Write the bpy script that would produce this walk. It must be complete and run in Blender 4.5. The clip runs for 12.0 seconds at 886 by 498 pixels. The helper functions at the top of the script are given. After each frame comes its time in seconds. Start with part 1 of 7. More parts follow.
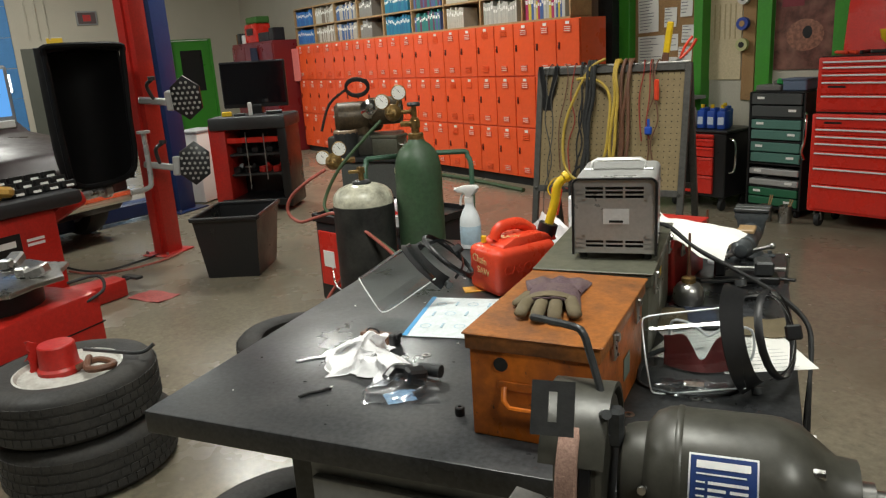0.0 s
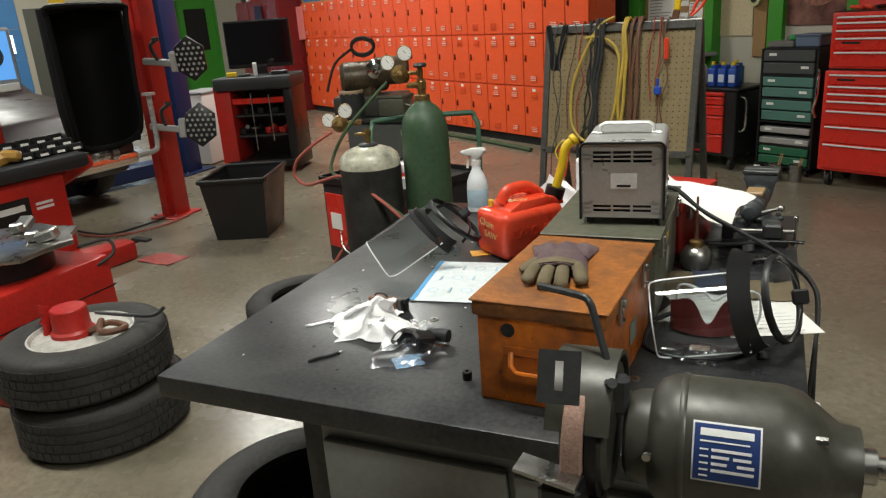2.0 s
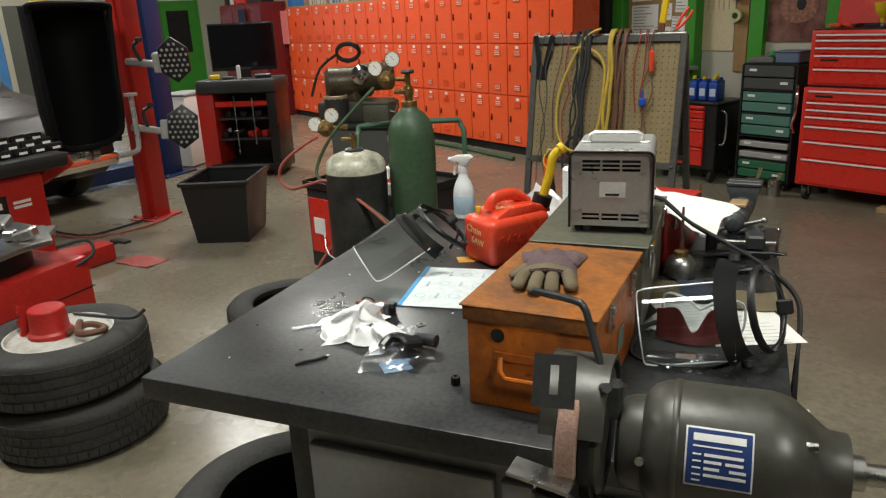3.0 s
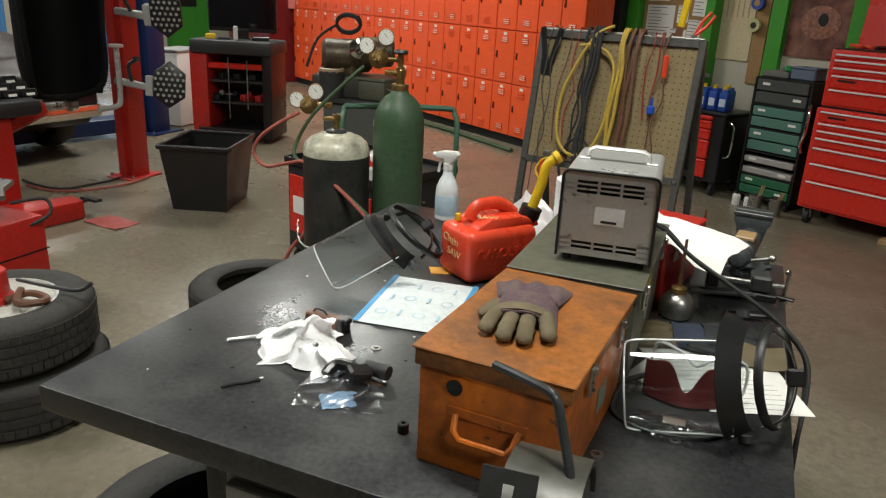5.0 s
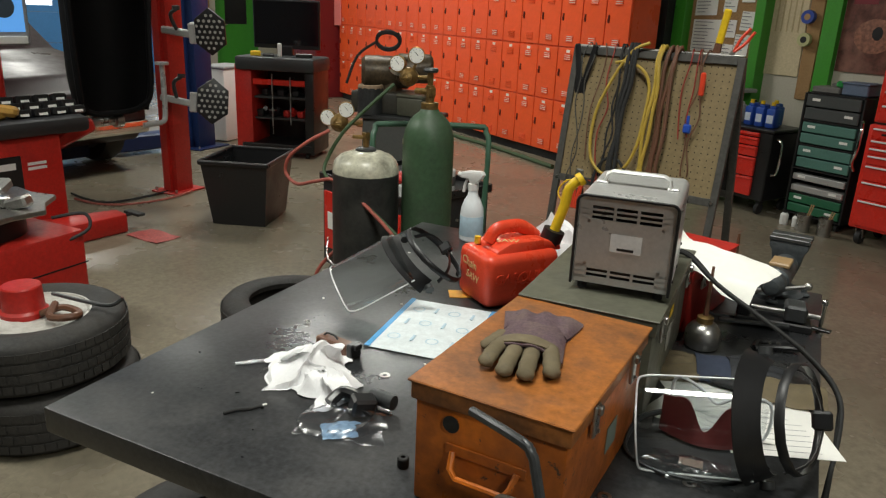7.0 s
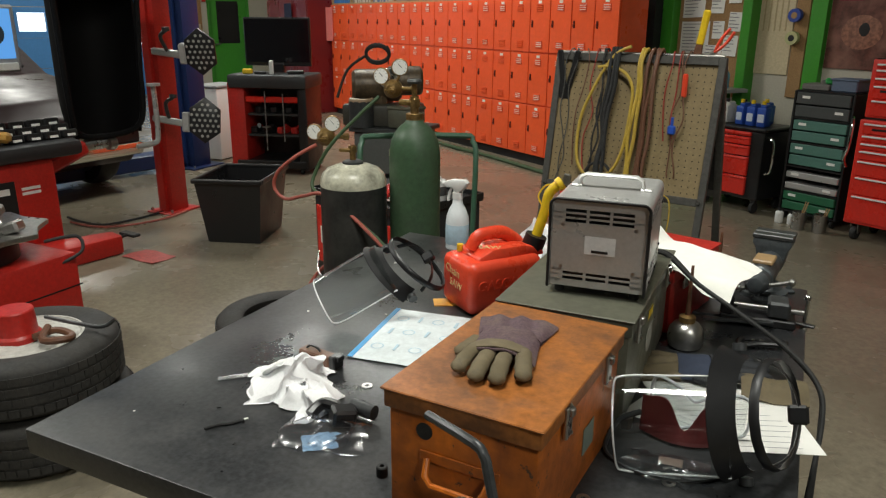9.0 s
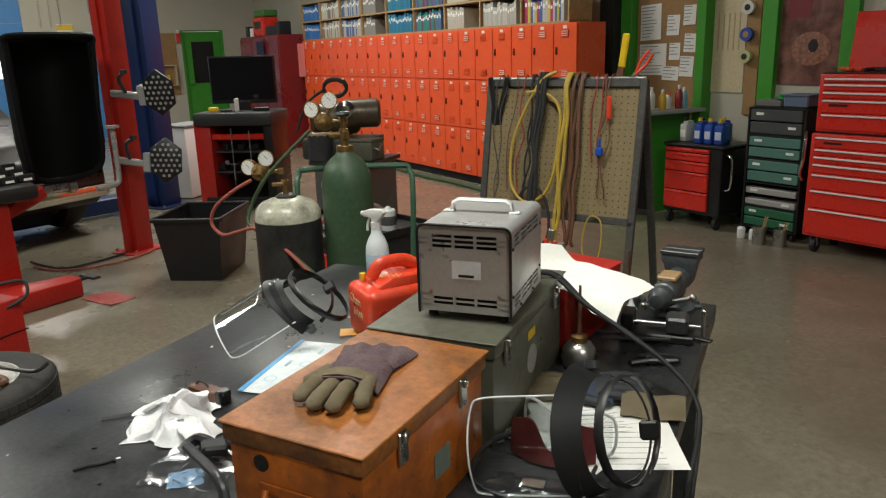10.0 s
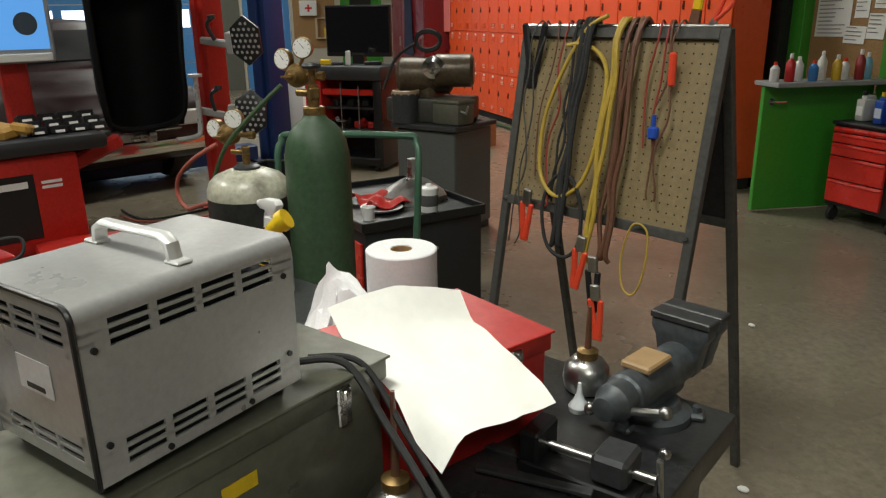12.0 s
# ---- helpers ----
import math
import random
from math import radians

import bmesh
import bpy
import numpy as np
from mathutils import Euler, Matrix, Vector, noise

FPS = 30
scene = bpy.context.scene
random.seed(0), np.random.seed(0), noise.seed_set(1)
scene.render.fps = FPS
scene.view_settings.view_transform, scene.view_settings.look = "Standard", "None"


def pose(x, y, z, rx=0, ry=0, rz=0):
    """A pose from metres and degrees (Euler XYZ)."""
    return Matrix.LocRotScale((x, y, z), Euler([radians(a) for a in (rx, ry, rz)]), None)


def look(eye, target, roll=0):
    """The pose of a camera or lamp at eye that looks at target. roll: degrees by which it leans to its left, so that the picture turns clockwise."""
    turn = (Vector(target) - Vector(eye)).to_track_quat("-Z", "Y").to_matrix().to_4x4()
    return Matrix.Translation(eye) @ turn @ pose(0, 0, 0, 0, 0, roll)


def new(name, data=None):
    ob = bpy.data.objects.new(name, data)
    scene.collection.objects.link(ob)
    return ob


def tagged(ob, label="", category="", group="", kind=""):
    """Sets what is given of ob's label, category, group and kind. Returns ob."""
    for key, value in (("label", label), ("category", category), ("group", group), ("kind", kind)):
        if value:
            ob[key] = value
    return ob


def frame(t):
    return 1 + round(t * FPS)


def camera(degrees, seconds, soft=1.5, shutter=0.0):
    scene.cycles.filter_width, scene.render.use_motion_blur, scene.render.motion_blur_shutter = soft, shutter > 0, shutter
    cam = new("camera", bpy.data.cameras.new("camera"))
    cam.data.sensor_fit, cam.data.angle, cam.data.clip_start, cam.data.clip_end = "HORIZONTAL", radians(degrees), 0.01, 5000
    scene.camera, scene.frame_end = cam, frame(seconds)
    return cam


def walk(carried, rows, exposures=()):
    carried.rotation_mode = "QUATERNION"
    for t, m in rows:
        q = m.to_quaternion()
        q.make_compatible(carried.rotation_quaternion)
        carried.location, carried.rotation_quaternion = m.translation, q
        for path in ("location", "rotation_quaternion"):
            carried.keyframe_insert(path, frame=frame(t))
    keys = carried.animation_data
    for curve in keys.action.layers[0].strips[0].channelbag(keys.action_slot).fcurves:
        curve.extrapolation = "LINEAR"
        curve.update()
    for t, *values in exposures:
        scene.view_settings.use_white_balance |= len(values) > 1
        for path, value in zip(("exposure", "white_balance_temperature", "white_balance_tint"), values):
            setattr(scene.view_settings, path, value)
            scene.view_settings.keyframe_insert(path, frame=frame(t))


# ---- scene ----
cam = camera(62.2, 12.0, soft=1.25)
# the workbench and the room's walls stand at angles of their own
BENCH = pose(0, 0, 0, 0, 0, 25)
ROOM = pose(-0.125, -0.204, 0, 0, 0, -7.09)
PATH = [
    (0, (-0.096, 0.283, 1.575), (-1.546, 1.559, 1.057), -3.7),
    (0.5, (-0.097, 0.283, 1.579), (-1.547, 1.545, 1.030), -3.6),
    (1, (-0.100, 0.278, 1.577), (-1.561, 1.536, 1.047), -5.0),
    (1.5, (-0.099, 0.278, 1.575), (-1.539, 1.555, 1.032), -4.3),
    (2, (-0.096, 0.285, 1.588), (-1.541, 1.520, 0.966), -4.2),
    (2.5, (-0.106, 0.268, 1.589), (-1.472, 1.599, 0.986), -4.3),
    (3, (-0.107, 0.266, 1.585), (-1.518, 1.547, 0.980), -2.7),
    (5, (-0.248, 0.460, 1.587), (-1.630, 1.748, 0.933), 3.0),
    (5.5, (-0.252, 0.504, 1.598), (-1.611, 1.816, 0.940), 2.6),
    (6, (-0.247, 0.537, 1.591), (-1.733, 1.687, 0.907), 4.4),
    (6.5, (-0.236, 0.557, 1.601), (-1.699, 1.738, 0.920), 2.3),
    (7, (-0.239, 0.540, 1.599), (-1.711, 1.741, 0.975), 2.5),
    (9, (-0.202, 0.574, 1.597), (-1.685, 1.775, 1.001), 0.4),
    (9.5, (-0.116, 0.653, 1.596), (-1.535, 1.929, 1.001), -1.1),
    (10, (-0.048, 0.745, 1.595), (-1.535, 1.976, 1.074), -1.8),
    (10.5, (-0.113, 0.989, 1.571), (-1.508, 2.290, 0.971), -0.1),
    (11, (-0.154, 1.205, 1.572), (-1.464, 2.597, 0.983), -1.2),
    (11.5, (-0.191, 1.471, 1.544), (-1.796, 2.511, 0.958), -3.0),
    (12, (-0.317, 1.669, 1.510), (-2.030, 2.502, 0.901), -0.8),
]
walk(cam, [(t, look(eye, target, roll)) for t, eye, target, roll in PATH],
     [(0.0, 0.08), (3.0, 0.06), (5.0, 0.03), (6.0, -0.12), (9.5, -0.12), (10.5, 0.0), (12.0, -0.12)])

# ---- light ----
world = bpy.data.worlds.new("sky")
scene.world = world
world.use_nodes = True
sky = world.node_tree.nodes.new("ShaderNodeTexSky")
sky.sky_type, sky.sun_disc, sky.sun_elevation, sky.sun_rotation = "NISHITA", False, radians(35), radians(200)
background = world.node_tree.nodes["Background"]
background.inputs["Strength"].default_value = 0.08
world.node_tree.links.new(sky.outputs[0], background.inputs["Color"])
sun = new("sun", bpy.data.lights.new("sun", "SUN"))
sun.data.energy, sun.data.angle, sun.data.color = 2.0, radians(0.5), (1.0, 0.95, 0.88)
sun.matrix_world = look((0, 0, 10), (6, 8, 0))
UNSEEN_LIGHT_POWER = 114.0
# the first follows glare on the bench; the rest are added unseen to brighten
UNSEEN_LIGHTS = [(-9.6, 4.7), (-6.9, 4.6), (-14.0, 3.2), (-9.8, -0.6), (-1.3, 1.2), (-4.6, -0.8), (2.6, 0.6)]


def unseen_light(x, y):
    d = bpy.data.lights.new("unseen_overhead_light", "AREA")
    d.shape, d.size, d.size_y, d.energy, d.color = "RECTANGLE", 1.2, 0.5, UNSEEN_LIGHT_POWER, (0.98, 0.985, 0.90)
    new("unseen_overhead_light", d).matrix_world = pose(x, y, 4.33)


for lx, ly in UNSEEN_LIGHTS:
    unseen_light(lx, ly)

# ---- materials ----
MATS = {}


def mat(name, color, rough=0.5, metal=0.0, grain=60.0, vary=0.12, stain=2.5, stain_amount=0.15, bump=0.1, dirt=None, coat=0.0,
        rough_vary=0.15, worn=None, wear=0.0, per_object=0.0):
    """A surface with fine grain, broad stains, uneven gloss and a light relief, in metres of the object."""
    if name in MATS:
        return MATS[name]
    m = bpy.data.materials.new(name)
    m.use_nodes = True
    nt, ns = m.node_tree, m.node_tree.nodes
    b = ns["Principled BSDF"]
    co = ns.new("ShaderNodeTexCoord")

    def tex(scale, detail, roughness=0.6):
        n = ns.new("ShaderNodeTexNoise")
        n.inputs["Scale"].default_value, n.inputs["Detail"].default_value, n.inputs["Roughness"].default_value = scale, detail, roughness
        nt.links.new(co.outputs["Object"], n.inputs["Vector"])
        return n.outputs["Fac"]

    def ramp(fac, a, c, lo, hi):
        n = ns.new("ShaderNodeMapRange")
        n.inputs[1].default_value, n.inputs[2].default_value, n.inputs[3].default_value, n.inputs[4].default_value = lo, hi, a, c
        nt.links.new(fac, n.inputs[0])
        return n.outputs[0]

    def mix(fac, a, c):
        n = ns.new("ShaderNodeMix")
        n.data_type = "RGBA"
        for value, k in ((fac, 0), (a, 6), (c, 7)):
            if isinstance(value, (int, float)):
                n.inputs[k].default_value = value
            elif isinstance(value, (tuple, list)):
                n.inputs[k].default_value = (*value[:3], 1)
            else:
                nt.links.new(value, n.inputs[k])
        return n.outputs[2]

    fine, broad = tex(grain, 4), tex(stain, 5, 0.65)
    dark = tuple(max(0.0, c * (1 - 2.2 * vary)) for c in color)
    light = tuple(min(1.0, c * (1 + 1.2 * vary)) for c in color)
    base = mix(ramp(fine, 0, 1, 0.3, 0.7), dark, light)
    base = mix(ramp(broad, 0, stain_amount, 0.45, 0.75), base, dirt or tuple(c * 0.45 for c in color))
    if worn:
        base = mix(ramp(tex(stain * 6, 8, 0.75), 0, 1, 0.66 - wear, 0.7 - wear), base, worn)
    if per_object:
        info = ns.new("ShaderNodeObjectInfo")
        base = mix(ramp(info.outputs["Random"], 0, per_object, 0, 1), base, tuple(c * 0.5 for c in color))
    nt.links.new(base, b.inputs["Base Color"])
    nt.links.new(ramp(broad, max(0.03, rough - rough_vary), min(1, rough + rough_vary), 0.3, 0.7), b.inputs["Roughness"])
    b.inputs["Metallic"].default_value = metal
    if coat:
        b.inputs["Coat Weight"].default_value, b.inputs["Coat Roughness"].default_value = coat, 0.12
    if bump:
        n = ns.new("ShaderNodeBump")
        n.inputs["Strength"].default_value, n.inputs["Distance"].default_value = bump, 0.004
        nt.links.new(fine, n.inputs["Height"])
        nt.links.new(n.outputs[0], b.inputs["Normal"])
    MATS[name] = m
    return m


def clear_mat(name, color=(1, 1, 1), rough=0.03, ior=1.45):
    """Thin clear plastic or glass: see-through with a gloss that grows towards grazing angles."""
    m = bpy.data.materials.new(name)
    m.use_nodes = True
    nt, ns = m.node_tree, m.node_tree.nodes
    ns.remove(ns["Principled BSDF"])
    see, gloss, mixed, weight, power, scale = (ns.new("ShaderNode" + k) for k in ("BsdfTransparent", "BsdfGlossy", "MixShader", "LayerWeight", "Math", "Math"))
    see.inputs["Color"].default_value = (*color, 1)
    gloss.inputs["Roughness"].default_value = rough
    power.operation, scale.operation = "POWER", "MULTIPLY_ADD"
    power.inputs[1].default_value, scale.inputs[1].default_value, scale.inputs[2].default_value = 3.0, 0.6, 0.10 * (ior - 0.6)
    nt.links.new(weight.outputs["Facing"], power.inputs[0])
    nt.links.new(power.outputs[0], scale.inputs[0])
    nt.links.new(scale.outputs[0], mixed.inputs[0])
    nt.links.new(see.outputs[0], mixed.inputs[1])
    nt.links.new(gloss.outputs[0], mixed.inputs[2])
    nt.links.new(mixed.outputs[0], ns["Material Output"].inputs["Surface"])
    return m


def glow_mat(name, color, strength):
    m = bpy.data.materials.new(name)
    m.use_nodes = True
    b = m.node_tree.nodes["Principled BSDF"]
    b.inputs["Base Color"].default_value = (*[c * 0.3 for c in color], 1)
    b.inputs["Emission Color"].default_value, b.inputs["Emission Strength"].default_value = (*color, 1), strength
    b.inputs["Roughness"].default_value = 0.2
    return m


CONCRETE = mat("polished_concrete", (0.235, 0.205, 0.15), 0.28, grain=35, vary=0.10, stain=0.75, stain_amount=0.75, bump=0.03,
               dirt=(0.10, 0.074, 0.048), rough_vary=0.16, worn=(0.33, 0.30, 0.25), wear=-0.03)
# for walls out of view, kept dark against bounced light
UNSEEN_WALL = mat("unseen_wall_grey", (0.17, 0.165, 0.15), 0.6, vary=0.04, stain=0.8)
CREAM = mat("cream_wall_paint", (0.50, 0.465, 0.38), 0.6, vary=0.04, stain=0.8)
WAINSCOT = mat("grey_green_wall_paint", (0.10, 0.105, 0.085), 0.5, vary=0.05, stain=0.8)
# dark so that the unseen ceiling returns little light
CEILING = mat("unseen_ceiling_dark", (0.16, 0.16, 0.15), 0.8, vary=0.05)
BENCH_STEEL = mat("blackened_steel_top", (0.045, 0.047, 0.05), 0.36, metal=0.35, grain=90, vary=0.2, stain=5, stain_amount=0.5,
                  dirt=(0.11, 0.105, 0.1), bump=0.06, rough_vary=0.12, worn=(0.15, 0.145, 0.14), wear=-0.045)
GREY_STEEL = mat("grey_painted_steel", (0.30, 0.31, 0.31), 0.45, vary=0.05, stain=4)
DARK_STEEL = mat("dark_painted_steel", (0.055, 0.058, 0.06), 0.4, metal=0.3, vary=0.15)
LOCKER = mat("orange_red_locker_paint", (0.86, 0.105, 0.024), 0.36, vary=0.03, grain=20, stain=3, stain_amount=0.12, bump=0.02, per_object=0.12)
# locker paint turned pink: one door's highlight put into the colour
LOCKER_HIGHLIGHT = mat("locker_pink_highlight", (0.8, 0.22, 0.2), 0.4, vary=0.04)
HOOD_BLACK = mat("matt_black_moulding", (0.005, 0.005, 0.0055), 0.6, vary=0.1, bump=0.05)
HOOD_BLACK.node_tree.nodes["Principled BSDF"].inputs["Specular IOR Level"].default_value = 0.12
BRONZE = mat("oily_bronze_enamel", (0.11, 0.078, 0.045), 0.42, metal=0.2, vary=0.2, stain=14, stain_amount=0.6, dirt=(0.03, 0.024, 0.02))
BLACK = mat("black_plastic", (0.012, 0.012, 0.013), 0.38, vary=0.1, bump=0.05)
BLACK_MATT = mat("black_rubber", (0.02, 0.02, 0.02), 0.75, vary=0.2, bump=0.25)
TYRE = mat("tyre_rubber", (0.028, 0.027, 0.026), 0.7, vary=0.2, grain=70, stain=6, stain_amount=0.5, dirt=(0.07, 0.062, 0.052), bump=0.3)
RED = mat("red_enamel", (0.68, 0.030, 0.018), 0.3, vary=0.05, stain=4, stain_amount=0.2, bump=0.02)
RED_DIRTY = mat("scuffed_red_paint", (0.50, 0.022, 0.015), 0.42, vary=0.08, stain=5, stain_amount=0.4, worn=(0.10, 0.07, 0.06), wear=0.02)
DARK_RED = mat("dark_red_paint", (0.16, 0.012, 0.014), 0.35, vary=0.06)
BLUE = mat("dark_blue_paint", (0.010, 0.028, 0.11), 0.4, vary=0.08)
SKY_BLUE = mat("sky_blue_paint", (0.06, 0.24, 0.55), 0.45, vary=0.05)
GREEN = mat("bright_green_paint", (0.055, 0.30, 0.03), 0.4, vary=0.05, stain=3)
CYL_GREEN = mat("green_cylinder_paint", (0.05, 0.098, 0.05), 0.46, vary=0.1, stain=8, stain_amount=0.45, dirt=(0.05, 0.055, 0.04), bump=0.06,
                worn=(0.10, 0.11, 0.09), wear=-0.02)
CYL_BLACK = mat("scuffed_black_cylinder_paint", (0.022, 0.023, 0.022), 0.45, vary=0.2, stain=8, stain_amount=0.5, dirt=(0.07, 0.065, 0.055))
CYL_WHITE = mat("dirty_white_cylinder_paint", (0.56, 0.545, 0.43), 0.34, vary=0.08, stain=14, stain_amount=0.9, dirt=(0.14, 0.13, 0.10),
                worn=(0.05, 0.04, 0.035), wear=0.01)
BRASS = mat("tarnished_brass", (0.36, 0.23, 0.085), 0.40, metal=0.8, vary=0.2, stain=25, stain_amount=0.75, dirt=(0.07, 0.045, 0.025))
STEEL = mat("bare_steel", (0.50, 0.49, 0.47), 0.34, metal=1.0, vary=0.08, stain=10, stain_amount=0.3)
PULL = mat("satin_aluminium_strip", (0.85, 0.85, 0.84), 0.4, metal=0.2, vary=0.03)
CHROME = mat("chrome", (0.75, 0.75, 0.74), 0.13, metal=1.0, vary=0.03, rough_vary=0.05, bump=0.0)
ALU = mat("brushed_aluminium", (0.50, 0.50, 0.49), 0.36, metal=0.45, grain=140, vary=0.04, stain=5, stain_amount=0.12, bump=0.015)
ORANGE_BOX = mat("worn_orange_paint", (0.56, 0.145, 0.014), 0.38, vary=0.10, grain=50, stain=7, stain_amount=0.95, dirt=(0.17, 0.05, 0.018),
                 worn=(0.085, 0.045, 0.028), wear=0.06, bump=0.05)
ORANGE_LID = mat("stained_orange_lid_paint", (0.36, 0.125, 0.028), 0.45, vary=0.16, grain=70, stain=9, stain_amount=1.0, dirt=(0.085, 0.042, 0.022),
                 worn=(0.14, 0.07, 0.03), wear=0.03, bump=0.08)
OLIVE = mat("grey_olive_paint", (0.12, 0.12, 0.088), 0.42, metal=0.1, vary=0.08, stain=9, stain_amount=0.4, dirt=(0.07, 0.065, 0.05))
RED_PLASTIC = mat("red_polyethylene", (0.80, 0.07, 0.028), 0.34, vary=0.04, stain=9, stain_amount=0.25, bump=0.03)
WHITE = mat("white_plastic", (0.78, 0.78, 0.76), 0.4, vary=0.02, stain_amount=0.05)
PAPER = mat("paper", (0.82, 0.81, 0.77), 0.8, vary=0.015, stain_amount=0.05, bump=0.02)
CREAM_PAPER = mat("cream_drafting_paper", (0.93, 0.92, 0.86), 0.75, vary=0.015, stain_amount=0.06, bump=0.02)
TISSUE = mat("white_tissue", (0.85, 0.85, 0.86), 0.9, vary=0.02, bump=0.25, grain=150)
PEG = mat("tan_hardboard", (0.255, 0.19, 0.095), 0.6, vary=0.08, stain=4, stain_amount=0.45, dirt=(0.17, 0.12, 0.06))
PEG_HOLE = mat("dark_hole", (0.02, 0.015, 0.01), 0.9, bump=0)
FRAME_GREY = mat("dark_grey_frame_paint", (0.085, 0.082, 0.075), 0.5, metal=0.2, vary=0.12, stain=12, stain_amount=0.4)
YELLOW = mat("yellow_plastic", (0.75, 0.50, 0.015), 0.42, vary=0.06)
YELLOW_CABLE = mat("dull_yellow_cable", (0.50, 0.34, 0.045), 0.5, vary=0.1, stain=30, stain_amount=0.5)
RED_CABLE = mat("dull_red_cable", (0.30, 0.035, 0.022), 0.5, vary=0.1)
BROWN_CABLE = mat("brown_cable", (0.14, 0.06, 0.032), 0.5, vary=0.1)
OLIVE_HOSE = mat("green_rubber_hose", (0.045, 0.085, 0.035), 0.55, vary=0.1)
RED_HOSE = mat("red_rubber_hose", (0.38, 0.09, 0.065), 0.55, vary=0.1)
GRINDER = mat("grey_green_machine_enamel", (0.055, 0.053, 0.043), 0.42, metal=0.1, vary=0.12, stain=9, stain_amount=0.4, dirt=(0.04, 0.036, 0.03), bump=0.08)
STONE = mat("grinding_stone", (0.36, 0.22, 0.17), 0.9, vary=0.15, grain=300, bump=0.3)
GLOVE_LEATHER = mat("worn_olive_leather", (0.16, 0.125, 0.07), 0.8, vary=0.15, stain=30, stain_amount=0.6, bump=0.3)
GLOVE_CLOTH = mat("dusty_purple_cloth", (0.105, 0.062, 0.075), 0.9, vary=0.18, grain=200, stain=25, stain_amount=0.5, dirt=(0.20, 0.15, 0.12), bump=0.4)
TEAL = mat("teal_drawer_plastic", (0.085, 0.20, 0.165), 0.45, vary=0.06)
WOOD = mat("birch_plywood", (0.42, 0.27, 0.13), 0.5, vary=0.1, grain=25, stain=6)
CORK = mat("cork", (0.36, 0.21, 0.09), 0.85, vary=0.2, grain=120, bump=0.2)
CARDBOARD = mat("cardboard", (0.40, 0.24, 0.11), 0.8, vary=0.06)
MAROON = mat("maroon_rubber", (0.13, 0.022, 0.022), 0.45, vary=0.1)
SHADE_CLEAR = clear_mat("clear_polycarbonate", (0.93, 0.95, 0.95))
BAG_CLEAR = clear_mat("thin_clear_film", (0.86, 0.88, 0.92), 0.22, 3.0)
SPRAY_BODY = mat("translucent_white_bottle", (0.72, 0.76, 0.78), 0.35, vary=0.02)
PLATE_BLUE = mat("blue_nameplate", (0.02, 0.045, 0.16), 0.35, vary=0.05)


def plain(name, color, rough=0.5, metal=0.0):
    return mat(name, color, rough, metal, vary=0.06, stain_amount=0.1, bump=0.03)

